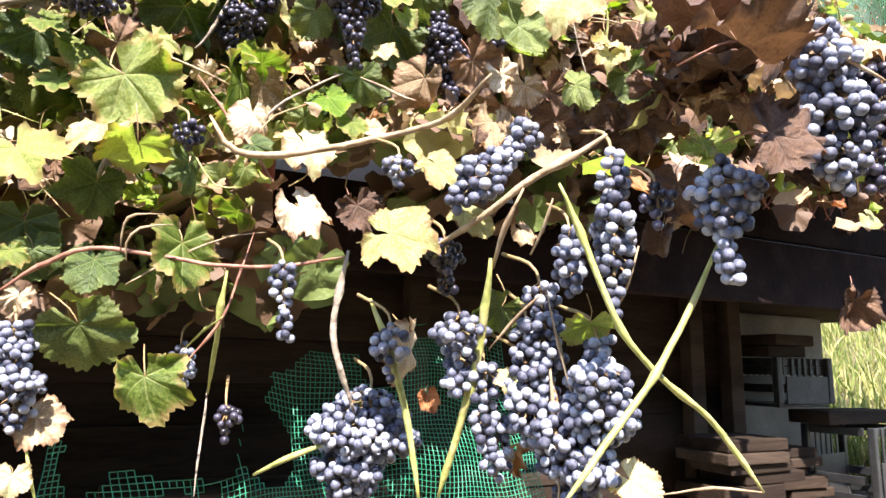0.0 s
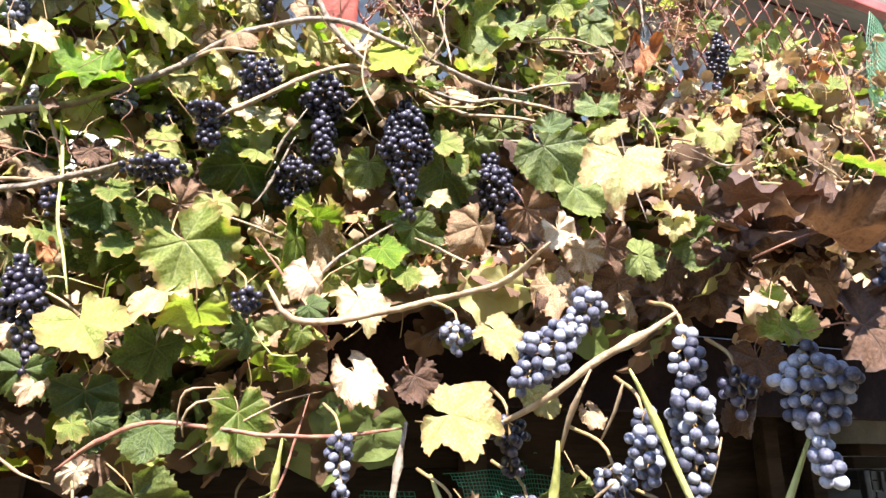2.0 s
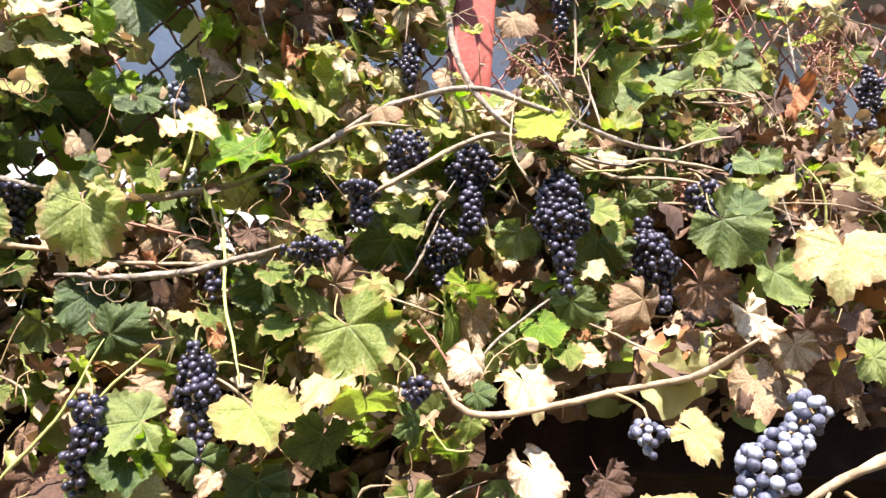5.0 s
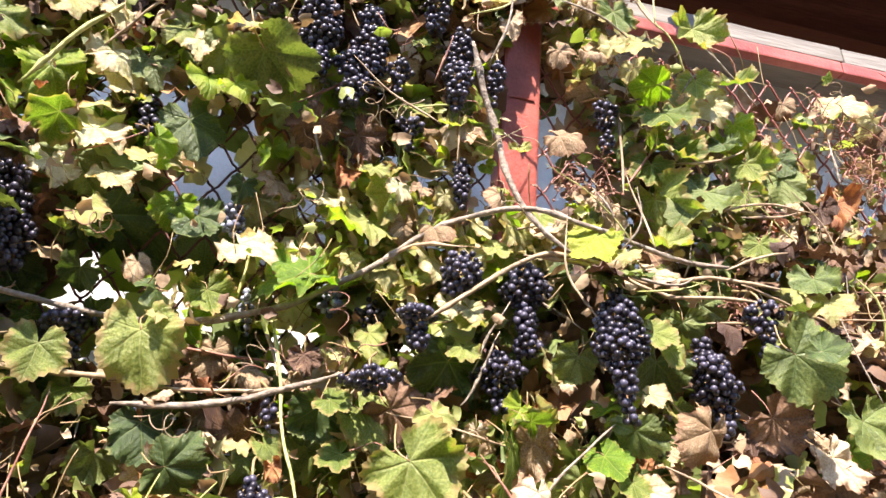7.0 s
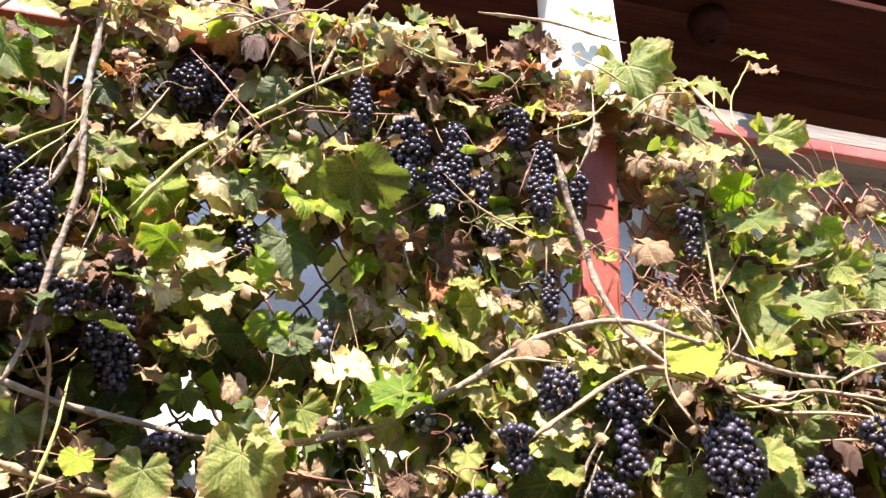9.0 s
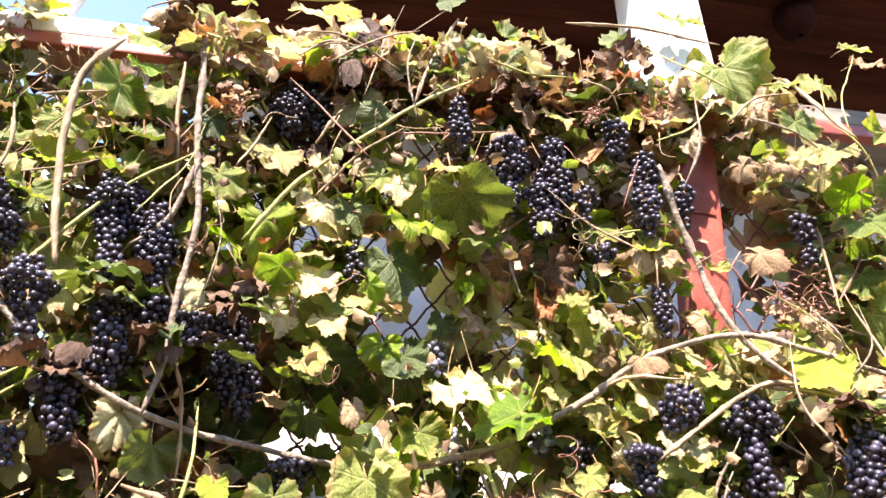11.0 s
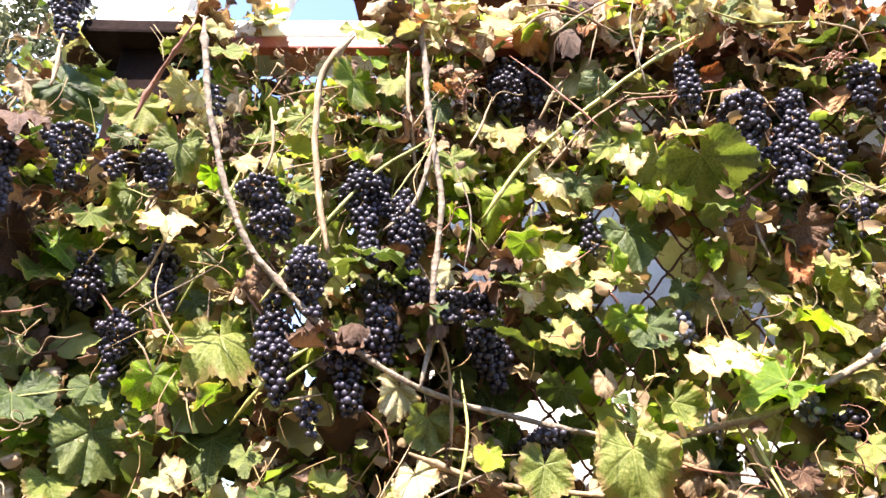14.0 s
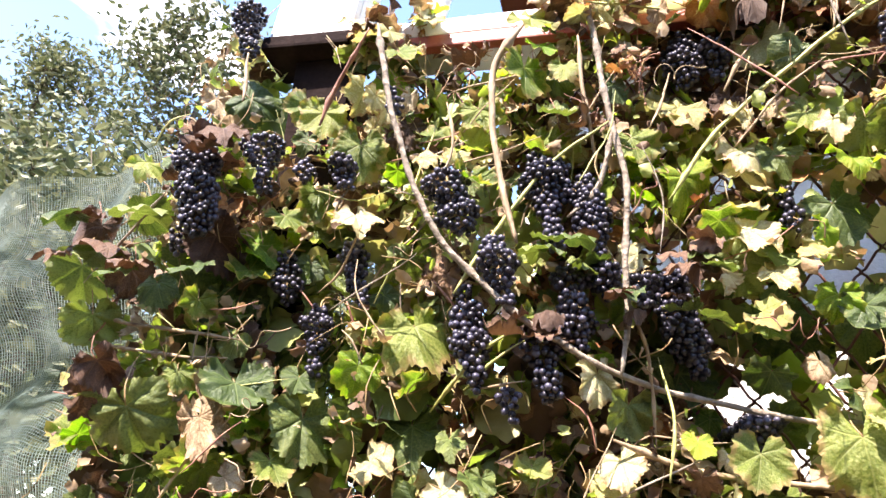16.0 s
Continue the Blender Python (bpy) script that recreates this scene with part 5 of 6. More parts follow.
cane(-0.92, [(-0.924, 0.828, 2.375), (-0.904, 0.832, 2.286), (-0.920, 0.827, 2.209)], 0.0027, CANE_TAN)
vine_leaf(-1.277, 0.760, 2.293, 0.098, "brown", 1, 20, 10, 52)
vine_leaf(-1.300, 0.765, 2.262, 0.085, "brown", 4, -40, 20, 30)
vine_leaf(-1.163, 0.860, 2.385, 0.102, "lime", 2, 10, 20, -6)
vine_leaf(0.455, 0.320, 1.580, 0.076, "brown", 2, 70, -20, 14)
vine_leaf(0.414, 0.312, 1.642, 0.095, "brown", 4, 60, 10, 66)
vine_leaf(0.437, 0.380, 1.590, 0.032, "lime", 1, 0, 10, 30)
vine_leaf(-0.106, 1.010, 1.769, 0.108, "green", 0, 23, 30, -21)
vine_leaf(0.003, 0.850, 1.730, 0.134, "lime", 2, 43, -16, -6)
vine_leaf(-0.028, 0.845, 1.671, 0.073, "yellow", 4, -40, 0, 58)
vine_leaf(0.014, 0.844, 1.645, 0.101, "lime", 4, 2, 12, -53)
vine_leaf(-0.027, 0.892, 1.604, 0.089, "green", 2, -1, 26, -24)
vine_leaf(0.137, 0.883, 1.760, 0.115, "lime", 4, 9, 52, 10)
vine_leaf(0.166, 0.891, 1.769, 0.086, "tan", 4, -1, -21, -26)
vine_leaf(0.089, 0.900, 1.786, 0.047, "tan", 3, -3, -11, -31)
vine_leaf(0.073, 0.823, 1.627, 0.068, "green", 2, 4, 57, 4)
vine_leaf(0.212, 0.810, 1.674, 0.091, "yellow", 2, 19, 9, 35)
vine_leaf(0.247, 0.837, 1.755, 0.066, "vivid", 1, 30, -22, 32)
vine_leaf(0.277, 0.833, 1.723, 0.051, "lime", 1, 2, -5, 28)
vine_leaf(0.338, 0.856, 1.883, 0.109, "green", 4, 0, 10, -27)
vine_leaf(0.289, 0.832, 1.785, 0.079, "green", 2, 5, -50, -27)
vine_leaf(0.360, 0.782, 1.781, 0.086, "tan", 0, -9, 5, -15)
vine_leaf(0.225, 0.868, 1.888, 0.073, "green", 1, -17, -15, -29)
vine_leaf(0.263, 0.966, 1.887, 0.050, "tan", 2, -1, 8, 7)
vine_leaf(0.166, 0.876, 1.802, 0.065, "lime", 4, 64, -18, -53)
vine_leaf(-0.149, 0.977, 1.853, 0.049, "tan", 2, 54, 12, 36)
vine_leaf(0.876, 0.998, 2.139, 0.076, "vivid", 0, 53, -29, -57)
vine_leaf(0.473, 0.411, 1.667, 0.079, "brown", 4, 45, -80, 60)
vine_leaf(0.500, 0.420, 1.661, 0.060, "tan", 3, 73, -72, 61)
vine_leaf(0.542, 0.381, 1.607, 0.086, "brown", 4, 52, -10, -15)
vine_leaf(0.949, 0.898, 2.113, 0.091, "lime", 4, -16, -31, 34)
vine_leaf(0.371, 0.548, 1.687, 0.047, "tan", 1, 16, -33, 5)
vine_leaf(0.408, 0.458, 1.695, 0.032, "yellow", 2, 1, -32, 25)
vine_leaf(0.390, 0.480, 1.669, 0.046, "green", 5, 72, -32, 11)
vine_leaf(0.418, 0.486, 1.654, 0.056, "brown", 0, 1, -9, -18)
vine_leaf(0.456, 0.393, 1.589, 0.050, "lime", 5, 3, -53, 31)
vine_leaf(0.321, 0.578, 1.550, 0.048, "yellow", 3, 39, -7, 28)
vine_leaf(0.394, 0.511, 1.629, 0.034, "tan", 1, -6, 17, -4)
vine_leaf(0.466, 0.485, 1.639, 0.081, "brown", 3, 11, -41, -31)
vine_leaf(0.462, 0.457, 1.667, 0.070, "brown", 1, 22, -29, -21)
vine_leaf(0.413, 0.499, 1.634, 0.056, "brown", 3, -27, -29, -15)
vine_leaf(0.464, 0.618, 1.718, 0.075, "brown", 5, 10, -39, -23)
vine_leaf(0.465, 0.436, 1.566, 0.058, "brown", 0, 3, -37, -25)
vine_leaf(0.455, 0.451, 1.519, 0.047, "brown", 5, -4, -37, -23)
vine_leaf(0.511, 0.388, 1.631, 0.057, "brown", 5, 32, -50, -29)
vine_leaf(-0.021, 0.910, 1.431, 0.112, "green", 0, 26, 0, -28)
vine_leaf(-0.019, 0.901, 1.512, 0.075, "green", 1, -6, -15, 16)
vine_leaf(0.045, 0.785, 1.372, 0.099, "lime", 3, 8, -30, 0)
vine_leaf(-0.055, 0.894, 1.331, 0.070, "tan", 1, 35, 0, 32)
vine_leaf(-0.075, 0.884, 1.270, 0.043, "yellow", 5, -4, 1, 29)
vine_leaf(-0.080, 0.892, 1.518, 0.066, "green", 5, 14, -2, -2)
vine_leaf(0.301, 0.672, 1.416, 0.081, "tan", 0, 11, 41, -1)
vine_leaf(0.311, 0.642, 1.366, 0.031, "rust", 2, 20, -25, 0)
vine_leaf(-0.091, 0.894, 1.466, 0.046, "tan", 3, -11, -2, 3)
vine_leaf(0.399, 0.611, 1.306, 0.043, "rust", 3, 2, 6, 0)
vine_leaf(0.440, 0.477, 1.298, 0.051, "yellow", 1, 43, -37, 28)
vine_leaf(0.412, 0.505, 1.439, 0.062, "lime", 0, 11, -3, -58)
vine_leaf(0.359, 0.560, 1.388, 0.033, "yellow", 3, -10, -38, 28)
vine_leaf(0.856, 0.521, 1.486, 0.069, "brown", 4, -5, -28, -26)
vine_leaf(0.359, 0.584, 1.454, 0.070, "green", 3, -17, 3, -28)
vine_leaf(-0.409, 1.069, 2.075, 0.132, "green", 3, 2, 19, -32)
vine_leaf(-0.356, 0.985, 2.100, 0.073, "vivid", 2, -7, 10, 4)
vine_leaf(-0.312, 1.058, 2.086, 0.105, "green", 3, 7, 4, 7)
vine_leaf(-0.286, 1.003, 1.975, 0.081, "lime", 5, 22, 5, 3)
vine_leaf(-0.240, 1.082, 2.138, 0.120, "yellow", 2, 24, 58, 34)
vine_leaf(-0.140, 0.979, 2.153, 0.096, "yellow", 3, 49, 30, 37)
vine_leaf(-0.159, 0.955, 2.005, 0.125, "vivid", 5, -55, 5, 38)
vine_leaf(-0.264, 1.007, 1.889, 0.071, "tan", 0, 9, 9, 6)
vine_leaf(-0.286, 1.029, 1.875, 0.084, "brown", 4, 75, 3, -22)
vine_leaf(-0.258, 1.067, 1.819, 0.091, "tan", 5, 66, 25, 26)
vine_leaf(-0.010, 0.954, 2.104, 0.057, "tan", 0, 10, -1, -1)
vine_leaf(0.031, 0.940, 2.045, 0.085, "yellow", 0, 2, 37, 33)
vine_leaf(-0.043, 0.959, 2.150, 0.097, "lime", 1, -11, 31, 4)
vine_leaf(0.075, 0.923, 1.952, 0.075, "lime", 5, -66, 8, 30)
vine_leaf(0.053, 0.939, 1.879, 0.123, "green", 3, -20, 4, -25)
vine_leaf(-0.051, 0.994, 1.923, 0.076, "lime", 4, 68, 4, 31)
vine_leaf(-0.055, 0.947, 1.810, 0.090, "lime", 4, 24, -4, 32)
vine_leaf(-0.141, 0.966, 1.884, 0.057, "brown", 2, 15, 20, 3)
vine_leaf(0.082, 0.906, 2.039, 0.052, "yellow", 5, 3, -4, 1)
vine_leaf(0.151, 0.898, 2.094, 0.074, "yellow", 5, 23, 21, 13)
vine_leaf(0.024, 0.852, 1.796, 0.061, "lime", 3, 29, -12, 30)
vine_leaf(-0.037, 0.962, 2.029, 0.053, "yellow", 4, -4, -7, 32)
vine_leaf(0.403, 0.897, 2.172, 0.156, "lime", 3, 0, -86, -4)
vine_leaf(0.457, 0.855, 2.186, 0.139, "green", 3, -48, -17, 35)
vine_leaf(0.576, 0.869, 2.266, 0.091, "lime", 5, 23, -34, -2)
vine_leaf(0.645, 0.880, 2.252, 0.093, "green", 0, -15, -27, 4)
vine_leaf(0.252, 0.844, 2.070, 0.094, "vivid", 1, -46, -23, 26)
vine_leaf(0.401, 0.868, 2.094, 0.076, "lime", 5, 36, -17, 37)
vine_leaf(0.767, 0.891, 2.228, 0.099, "rust", 5, -24, -28, -5)
vine_leaf(0.944, 1.041, 2.309, 0.104, "tan", 0, 29, -33, 28)
vine_leaf(0.891, 0.989, 2.207, 0.092, "tan", 1, 67, -52, 34)
vine_leaf(0.546, 0.845, 2.098, 0.068, "lime", 2, -8, -25, 5)
vine_leaf(0.614, 0.849, 2.125, 0.057, "tan", 5, -2, -21, 2)
vine_leaf(0.580, 0.767, 1.979, 0.072, "yellow", 2, -1, -30, 35)
vine_leaf(0.925, 0.927, 2.107, 0.112, "yellow", 4, -1, -52, 31)
vine_leaf(1.013, 0.923, 2.199, 0.094, "yellow", 5, 59, -40, 56)
vine_leaf(1.043, 0.928, 2.135, 0.103, "brown", 1, -3, -38, 2)
vine_leaf(0.373, 0.480, 1.758, 0.089, "yellow", 2, -6, -25, 25)
vine_leaf(0.396, 0.644, 1.847, 0.100, "green", 1, 52, -40, -17)
vine_leaf(0.347, 0.560, 1.830, 0.047, "green", 4, 47, -33, 35)
vine_leaf(0.372, 0.560, 1.757, 0.074, "green", 4, 10, 2, 7)
vine_leaf(0.963, 0.958, 2.001, 0.119, "green", 4, 36, -14, -24)
vine_leaf(0.454, 0.467, 1.714, 0.071, "brown", 0, 1, -50, -33)
vine_leaf(0.475, 0.897, 2.030, 0.085, "green", 3, 32, -37, -30)
vine_leaf(0.328, 0.817, 1.923, 0.059, "lime", 0, 58, -13, 25)
vine_leaf(0.320, 0.829, 1.842, 0.049, "yellow", 3, 65, -29, 33)
vine_leaf(0.279, 0.963, 1.886, 0.082, "tan", 0, 2, 15, 2)
vine_leaf(0.348, 0.821, 1.901, 0.043, "lime", 4, 20, -15, 31)
vine_leaf(1.197, 0.972, 2.337, 0.124, "yellow", 3, 59, -58, 29)
vine_leaf(1.309, 1.018, 2.497, 0.124, "lime", 1, -1, -28, 2)
vine_leaf(1.094, 0.961, 2.351, 0.077, "lime", 0, -2, -47, 23)
vine_leaf(1.109, 1.021, 2.512, 0.109, "tan", 2, -1, -46, 7)
vine_leaf(0.415, 0.464, 1.712, 0.046, "yellow", 5, 17, -15, 64)
vine_leaf(0.293, 0.891, 2.174, 0.060, "tan", 5, 4, -36, 36)
vine_leaf(-0.105, 0.872, 1.631, 0.106, "lime", 1, 27, -17, 36)
vine_leaf(-0.241, 0.884, 1.620, 0.095, "green", 3, -79, 17, 21)
vine_leaf(-0.244, 0.889, 1.569, 0.072, "green", 4, -35, 7, 27)
vine_leaf(-0.219, 0.905, 1.587, 0.081, "vivid", 5, 29, 57, 4)
vine_leaf(-0.221, 0.904, 1.536, 0.076, "yellow", 1, 40, 26, 1)
vine_leaf(-0.257, 0.924, 1.513, 0.114, "green", 2, -7, 2, -33)
vine_leaf(-0.233, 0.909, 1.661, 0.056, "tan", 0, 86, 8, 25)
vine_leaf(-0.271, 1.069, 1.794, 0.075, "tan", 0, 65, -7, 59)
vine_leaf(-0.286, 0.975, 1.732, 0.094, "green", 2, 83, 0, -25)
vine_leaf(0.073, 0.814, 1.524, 0.098, "lime", 0, 7, 35, 4)
vine_leaf(-0.094, 0.907, 1.550, 0.084, "green", 0, 4, -1, -26)
vine_leaf(-0.100, 0.881, 1.517, 0.040, "lime", 3, 22, 3, 30)
vine_leaf(-0.165, 0.922, 1.573, 0.080, "green", 2, -1, 0, -17)
vine_leaf(-0.148, 0.888, 1.559, 0.043, "tan", 3, -17, 12, 33)
vine_leaf(0.141, 0.814, 1.703, 0.064, "tan", 0, -5, 11, 19)
vine_leaf(0.145, 0.795, 1.659, 0.042, "green", 2, 57, -27, 10)
vine_leaf(0.131, 0.788, 1.624, 0.040, "lime", 4, -21, 27, 2)
vine_leaf(0.311, 0.622, 1.612, 0.067, "yellow", 2, 36, -6, 38)
vine_leaf(0.358, 0.589, 1.656, 0.073, "tan", 4, 7, -35, 32)
vine_leaf(0.342, 0.587, 1.643, 0.030, "brown", 5, -10, -28, 11)
vine_leaf(0.250, 0.587, 1.525, 0.095, "yellow", 3, 68, -23, 32)
vine_leaf(0.191, 0.740, 1.572, 0.080, "tan", 4, 32, -30, 31)
vine_leaf(0.234, 0.666, 1.563, 0.060, "brown", 2, 23, 8, 0)
vine_leaf(0.323, 0.556, 1.537, 0.032, "yellow", 1, 4, -21, 25)
vine_leaf(0.348, 0.518, 1.526, 0.030, "tan", 4, 32, -34, 29)
vine_leaf(0.303, 0.834, 1.720, 0.063, "tan", 2, 36, -27, 39)
vine_leaf(0.413, 0.553, 1.658, 0.060, "brown", 0, 5, -26, -27)
vine_leaf(0.451, 0.611, 1.717, 0.074, "brown", 2, 34, -42, -27)
vine_leaf(0.445, 0.467, 1.685, 0.055, "green", 4, 52, -35, -18)
vine_leaf(-0.552, 0.947, 2.275, 0.117, "vivid", 4, 36, 29, -3)
vine_leaf(-0.458, 0.951, 2.289, 0.108, "yellow", 3, 68, 31, 31)
vine_leaf(-0.386, 0.915, 2.371, 0.079, "lime", 1, -36, 5, 9)
vine_leaf(-0.266, 0.866, 2.366, 0.108, "yellow", 2, 54, -5, 54)
vine_leaf(-0.244, 0.875, 2.316, 0.141, "green", 0, 14, -13, -64)
vine_leaf(-0.464, 0.933, 2.180, 0.097, "yellow", 3, 57, 9, 29)
vine_leaf(-0.515, 0.941, 2.123, 0.075, "yellow", 5, 16, 24, 36)
vine_leaf(-0.435, 0.942, 2.117, 0.072, "yellow", 3, 64, 18, 30)
vine_leaf(-0.348, 0.955, 2.226, 0.112, "green", 1, 27, 17, 3)
vine_leaf(-0.331, 0.910, 2.286, 0.077, "vivid", 2, 0, 26, 38)
vine_leaf(-0.285, 0.892, 2.270, 0.062, "vivid", 2, 34, 5, 31)
vine_leaf(-0.224, 0.968, 2.213, 0.059, "vivid", 4, 6, -7, -63)
vine_leaf(-0.265, 0.994, 2.157, 0.055, "green", 3, -9, 10, 10)
vine_leaf(-0.317, 0.994, 2.087, 0.085, "green", 4, 23, -2, 8)
vine_leaf(-0.068, 0.932, 2.187, 0.058, "lime", 2, -2, -8, 36)
vine_leaf(-0.019, 0.949, 2.331, 0.091, "lime", 0, -8, -10, 16)
vine_leaf(-0.164, 0.925, 2.245, 0.088, "brown", 1, -16, 16, -30)
vine_leaf(-0.091, 0.938, 2.239, 0.090, "brown", 2, 38, -8, -23)
vine_leaf(-0.004, 0.896, 2.431, 0.052, "lime", 2, 69, -11, 26)
vine_leaf(0.452, 0.797, 2.473, 0.103, "lime", 5, 10, -8, -3)
vine_leaf(0.320, 0.828, 2.508, 0.091, "lime", 0, 11, 8, 3)
vine_leaf(0.337, 0.801, 2.427, 0.091, "yellow", 1, -61, -23, 30)
vine_leaf(0.381, 0.837, 2.377, 0.081, "vivid", 1, -43, -30, -63)
vine_leaf(0.404, 0.837, 2.320, 0.114, "lime", 2, 16, -29, 32)
vine_leaf(0.464, 0.828, 2.391, 0.074, "lime", 0, 2, -28, 2)
vine_leaf(0.502, 0.841, 2.361, 0.083, "yellow", 2, 33, -24, 7)
vine_leaf(0.543, 0.824, 2.407, 0.074, "lime", 5, 8, -35, 36)
vine_leaf(0.552, 0.857, 2.335, 0.084, "vivid", 4, 4, -36, 5)
vine_leaf(0.424, 0.861, 2.266, 0.100, "lime", 5, -2, -3, 25)
vine_leaf(0.388, 0.878, 2.236, 0.085, "lime", 2, -9, -20, 6)
vine_leaf(0.523, 0.856, 2.293, 0.062, "green", 4, 9, -45, 26)
vine_leaf(0.646, 0.880, 2.297, 0.075, "green", 0, -19, -36, 6)
vine_leaf(0.561, 0.869, 2.206, 0.071, "lime", 2, 21, -40, 2)
vine_leaf(0.842, 0.887, 2.469, 0.118, "yellow", 2, 70, -42, 34)
vine_leaf(0.595, 0.858, 2.305, 0.064, "tan", 3, -3, -52, 27)
vine_leaf(0.231, 0.870, 2.266, 0.077, "tan", 0, 63, -24, 23)
vine_leaf(0.077, 0.896, 2.253, 0.058, "tan", 2, 9, -28, 25)
vine_leaf(0.165, 0.905, 2.249, 0.041, "lime", 5, -2, -18, 27)
vine_leaf(0.278, 0.838, 2.427, 0.058, "tan", 5, 55, -15, 32)
vine_leaf(0.046, 0.892, 2.266, 0.049, "lime", 5, -7, -13, 39)
vine_leaf(-0.356, 0.962, 1.890, 0.125, "lime", 4, 8, -10, 8)
vine_leaf(-0.441, 1.022, 1.829, 0.063, "lime", 4, -3, 4, 35)
vine_leaf(-0.339, 1.008, 1.780, 0.093, "green", 1, 12, 17, 8)
vine_leaf(-0.114, 1.003, 1.764, 0.117, "green", 3, 67, 12, -32)
vine_leaf(-0.165, 0.934, 1.732, 0.038, "rust", 5, 13, 1, -3)
vine_leaf(-0.176, 0.965, 1.764, 0.046, "lime", 4, 38, 0, 29)
vine_leaf(-0.099, 0.919, 1.818, 0.055, "lime", 0, 53, -8, 35)
vine_leaf(-0.011, 0.943, 1.812, 0.100, "brown", 0, 47, 2, -25)
vine_leaf(-0.212, 1.005, 1.868, 0.074, "tan", 5, 52, 0, 23)
vine_leaf(-0.532, 1.072, 1.937, 0.065, "lime", 2, 19, 41, 4)
vine_leaf(-0.499, 1.007, 1.872, 0.063, "tan", 5, 24, 12, 36)
vine_leaf(-0.115, 0.958, 1.810, 0.088, "green", 4, -2, 4, -31)
vine_leaf(0.463, 0.901, 2.000, 0.089, "green", 2, -6, -32, -24)
vine_leaf(0.388, 0.849, 1.948, 0.076, "green", 5, -8, -37, -24)
vine_leaf(0.576, 0.785, 2.018, 0.075, "green", 4, -3, -36, 24)
vine_leaf(0.872, 0.975, 2.082, 0.091, "yellow", 1, 15, -51, 2)
vine_leaf(0.266, 0.956, 1.879, 0.072, "brown", 1, 16, -23, 2)
vine_leaf(0.406, 0.712, 1.790, 0.087, "brown", 2, 48, -35, -26)
vine_leaf(0.395, 0.628, 1.735, 0.067, "tan", 2, 31, 0, 6)
vine_leaf(-1.063, 0.847, 2.410, 0.057, "yellow", 0, 5, 65, 2)
vine_leaf(-1.018, 0.899, 2.657, 0.056, "yellow", 5, 51, 35, 34)
vine_leaf(-0.794, 0.862, 2.572, 0.107, "lime", 2, 61, 18, 27)
vine_leaf(-0.779, 0.859, 2.505, 0.060, "vivid", 0, 27, 26, 39)
vine_leaf(-0.806, 0.862, 2.452, 0.110, "lime", 0, 12, 56, 6)
vine_leaf(-0.742, 0.868, 2.466, 0.060, "lime", 4, -4, 12, 32)
vine_leaf(-0.712, 0.894, 2.676, 0.077, "lime", 2, 2, 22, 8)
vine_leaf(-0.579, 0.908, 2.633, 0.129, "yellow", 1, -60, 0, 56)
vine_leaf(-0.440, 0.906, 2.723, 0.108, "yellow", 1, -29, -15, 27)
vine_leaf(-0.544, 0.905, 2.742, 0.100, "yellow", 3, 68, 10, 35)
vine_leaf(-0.590, 0.926, 2.419, 0.100, "yellow", 1, 36, 22, 33)
vine_leaf(-0.631, 0.905, 2.328, 0.099, "lime", 2, 21, 19, 8)
vine_leaf(-0.768, 0.908, 2.329, 0.090, "lime", 5, 62, 20, 31)
vine_leaf(-0.877, 0.874, 2.382, 0.082, "lime", 2, 25, 10, -3)
vine_leaf(-0.873, 0.863, 2.243, 0.076, "lime", 5, 12, 34, 35)
vine_leaf(-0.423, 0.936, 2.316, 0.077, "green", 3, 26, 0, 4)
vine_leaf(-0.468, 0.924, 2.312, 0.091, "yellow", 4, 40, 15, 28)
vine_leaf(-0.664, 0.887, 2.427, 0.061, "green", 0, -3, 35, -3)
vine_leaf(-0.751, 0.877, 2.374, 0.075, "green", 4, 74, 13, 43)
vine_leaf(-1.035, 0.936, 2.372, 0.078, "green", 3, 10, 29, -28)
vine_leaf(-0.990, 0.836, 2.242, 0.053, "vivid", 3, 5, 30, -58)
vine_leaf(-0.955, 0.861, 2.286, 0.052, "yellow", 2, 71, 9, 27)
vine_leaf(-0.905, 0.863, 2.292, 0.052, "yellow", 2, 3, 27, 27)
vine_leaf(-1.054, 0.833, 2.550, 0.060, "yellow", 0, 29, 39, 31)
vine_leaf(-0.432, 0.902, 2.506, 0.103, "yellow", 1, 5, -14, 6)
vine_leaf(0.251, 0.880, 2.676, 0.173, "lime", 4, 9, -35, 1)
vine_leaf(-0.209, 0.897, 2.708, 0.090, "yellow", 3, -6, 1, 32)
vine_leaf(-0.249, 0.906, 2.698, 0.103, "green", 1, 1, -3, 5)
vine_leaf(-0.080, 0.887, 2.711, 0.081, "yellow", 5, 5, 19, 32)
vine_leaf(0.027, 0.884, 2.534, 0.083, "vivid", 3, -53, -24, 31)
vine_leaf(-0.085, 0.887, 2.525, 0.082, "yellow", 3, 21, 13, 35)
vine_leaf(0.321, 0.832, 2.610, 0.063, "lime", 2, 64, -34, 39)
vine_leaf(0.306, 0.822, 2.434, 0.058, "yellow", 5, -53, -28, 26)
vine_leaf(-0.308, 0.908, 2.337, 0.109, "green", 3, 6, 12, -22)
vine_leaf(0.230, 0.866, 2.438, 0.060, "tan", 0, 35, -35, 4)
vine_leaf(-0.141, 0.896, 2.731, 0.069, "tan", 2, 15, -14, 39)
vine_leaf(-0.144, 0.898, 2.529, 0.099, "tan", 2, 8, 46, 2)
vine_leaf(-0.188, 0.881, 2.470, 0.070, "tan", 5, -9, -24, 37)
vine_leaf(-0.358, 0.899, 2.693, 0.089, "lime", 0, 22, 4, 36)
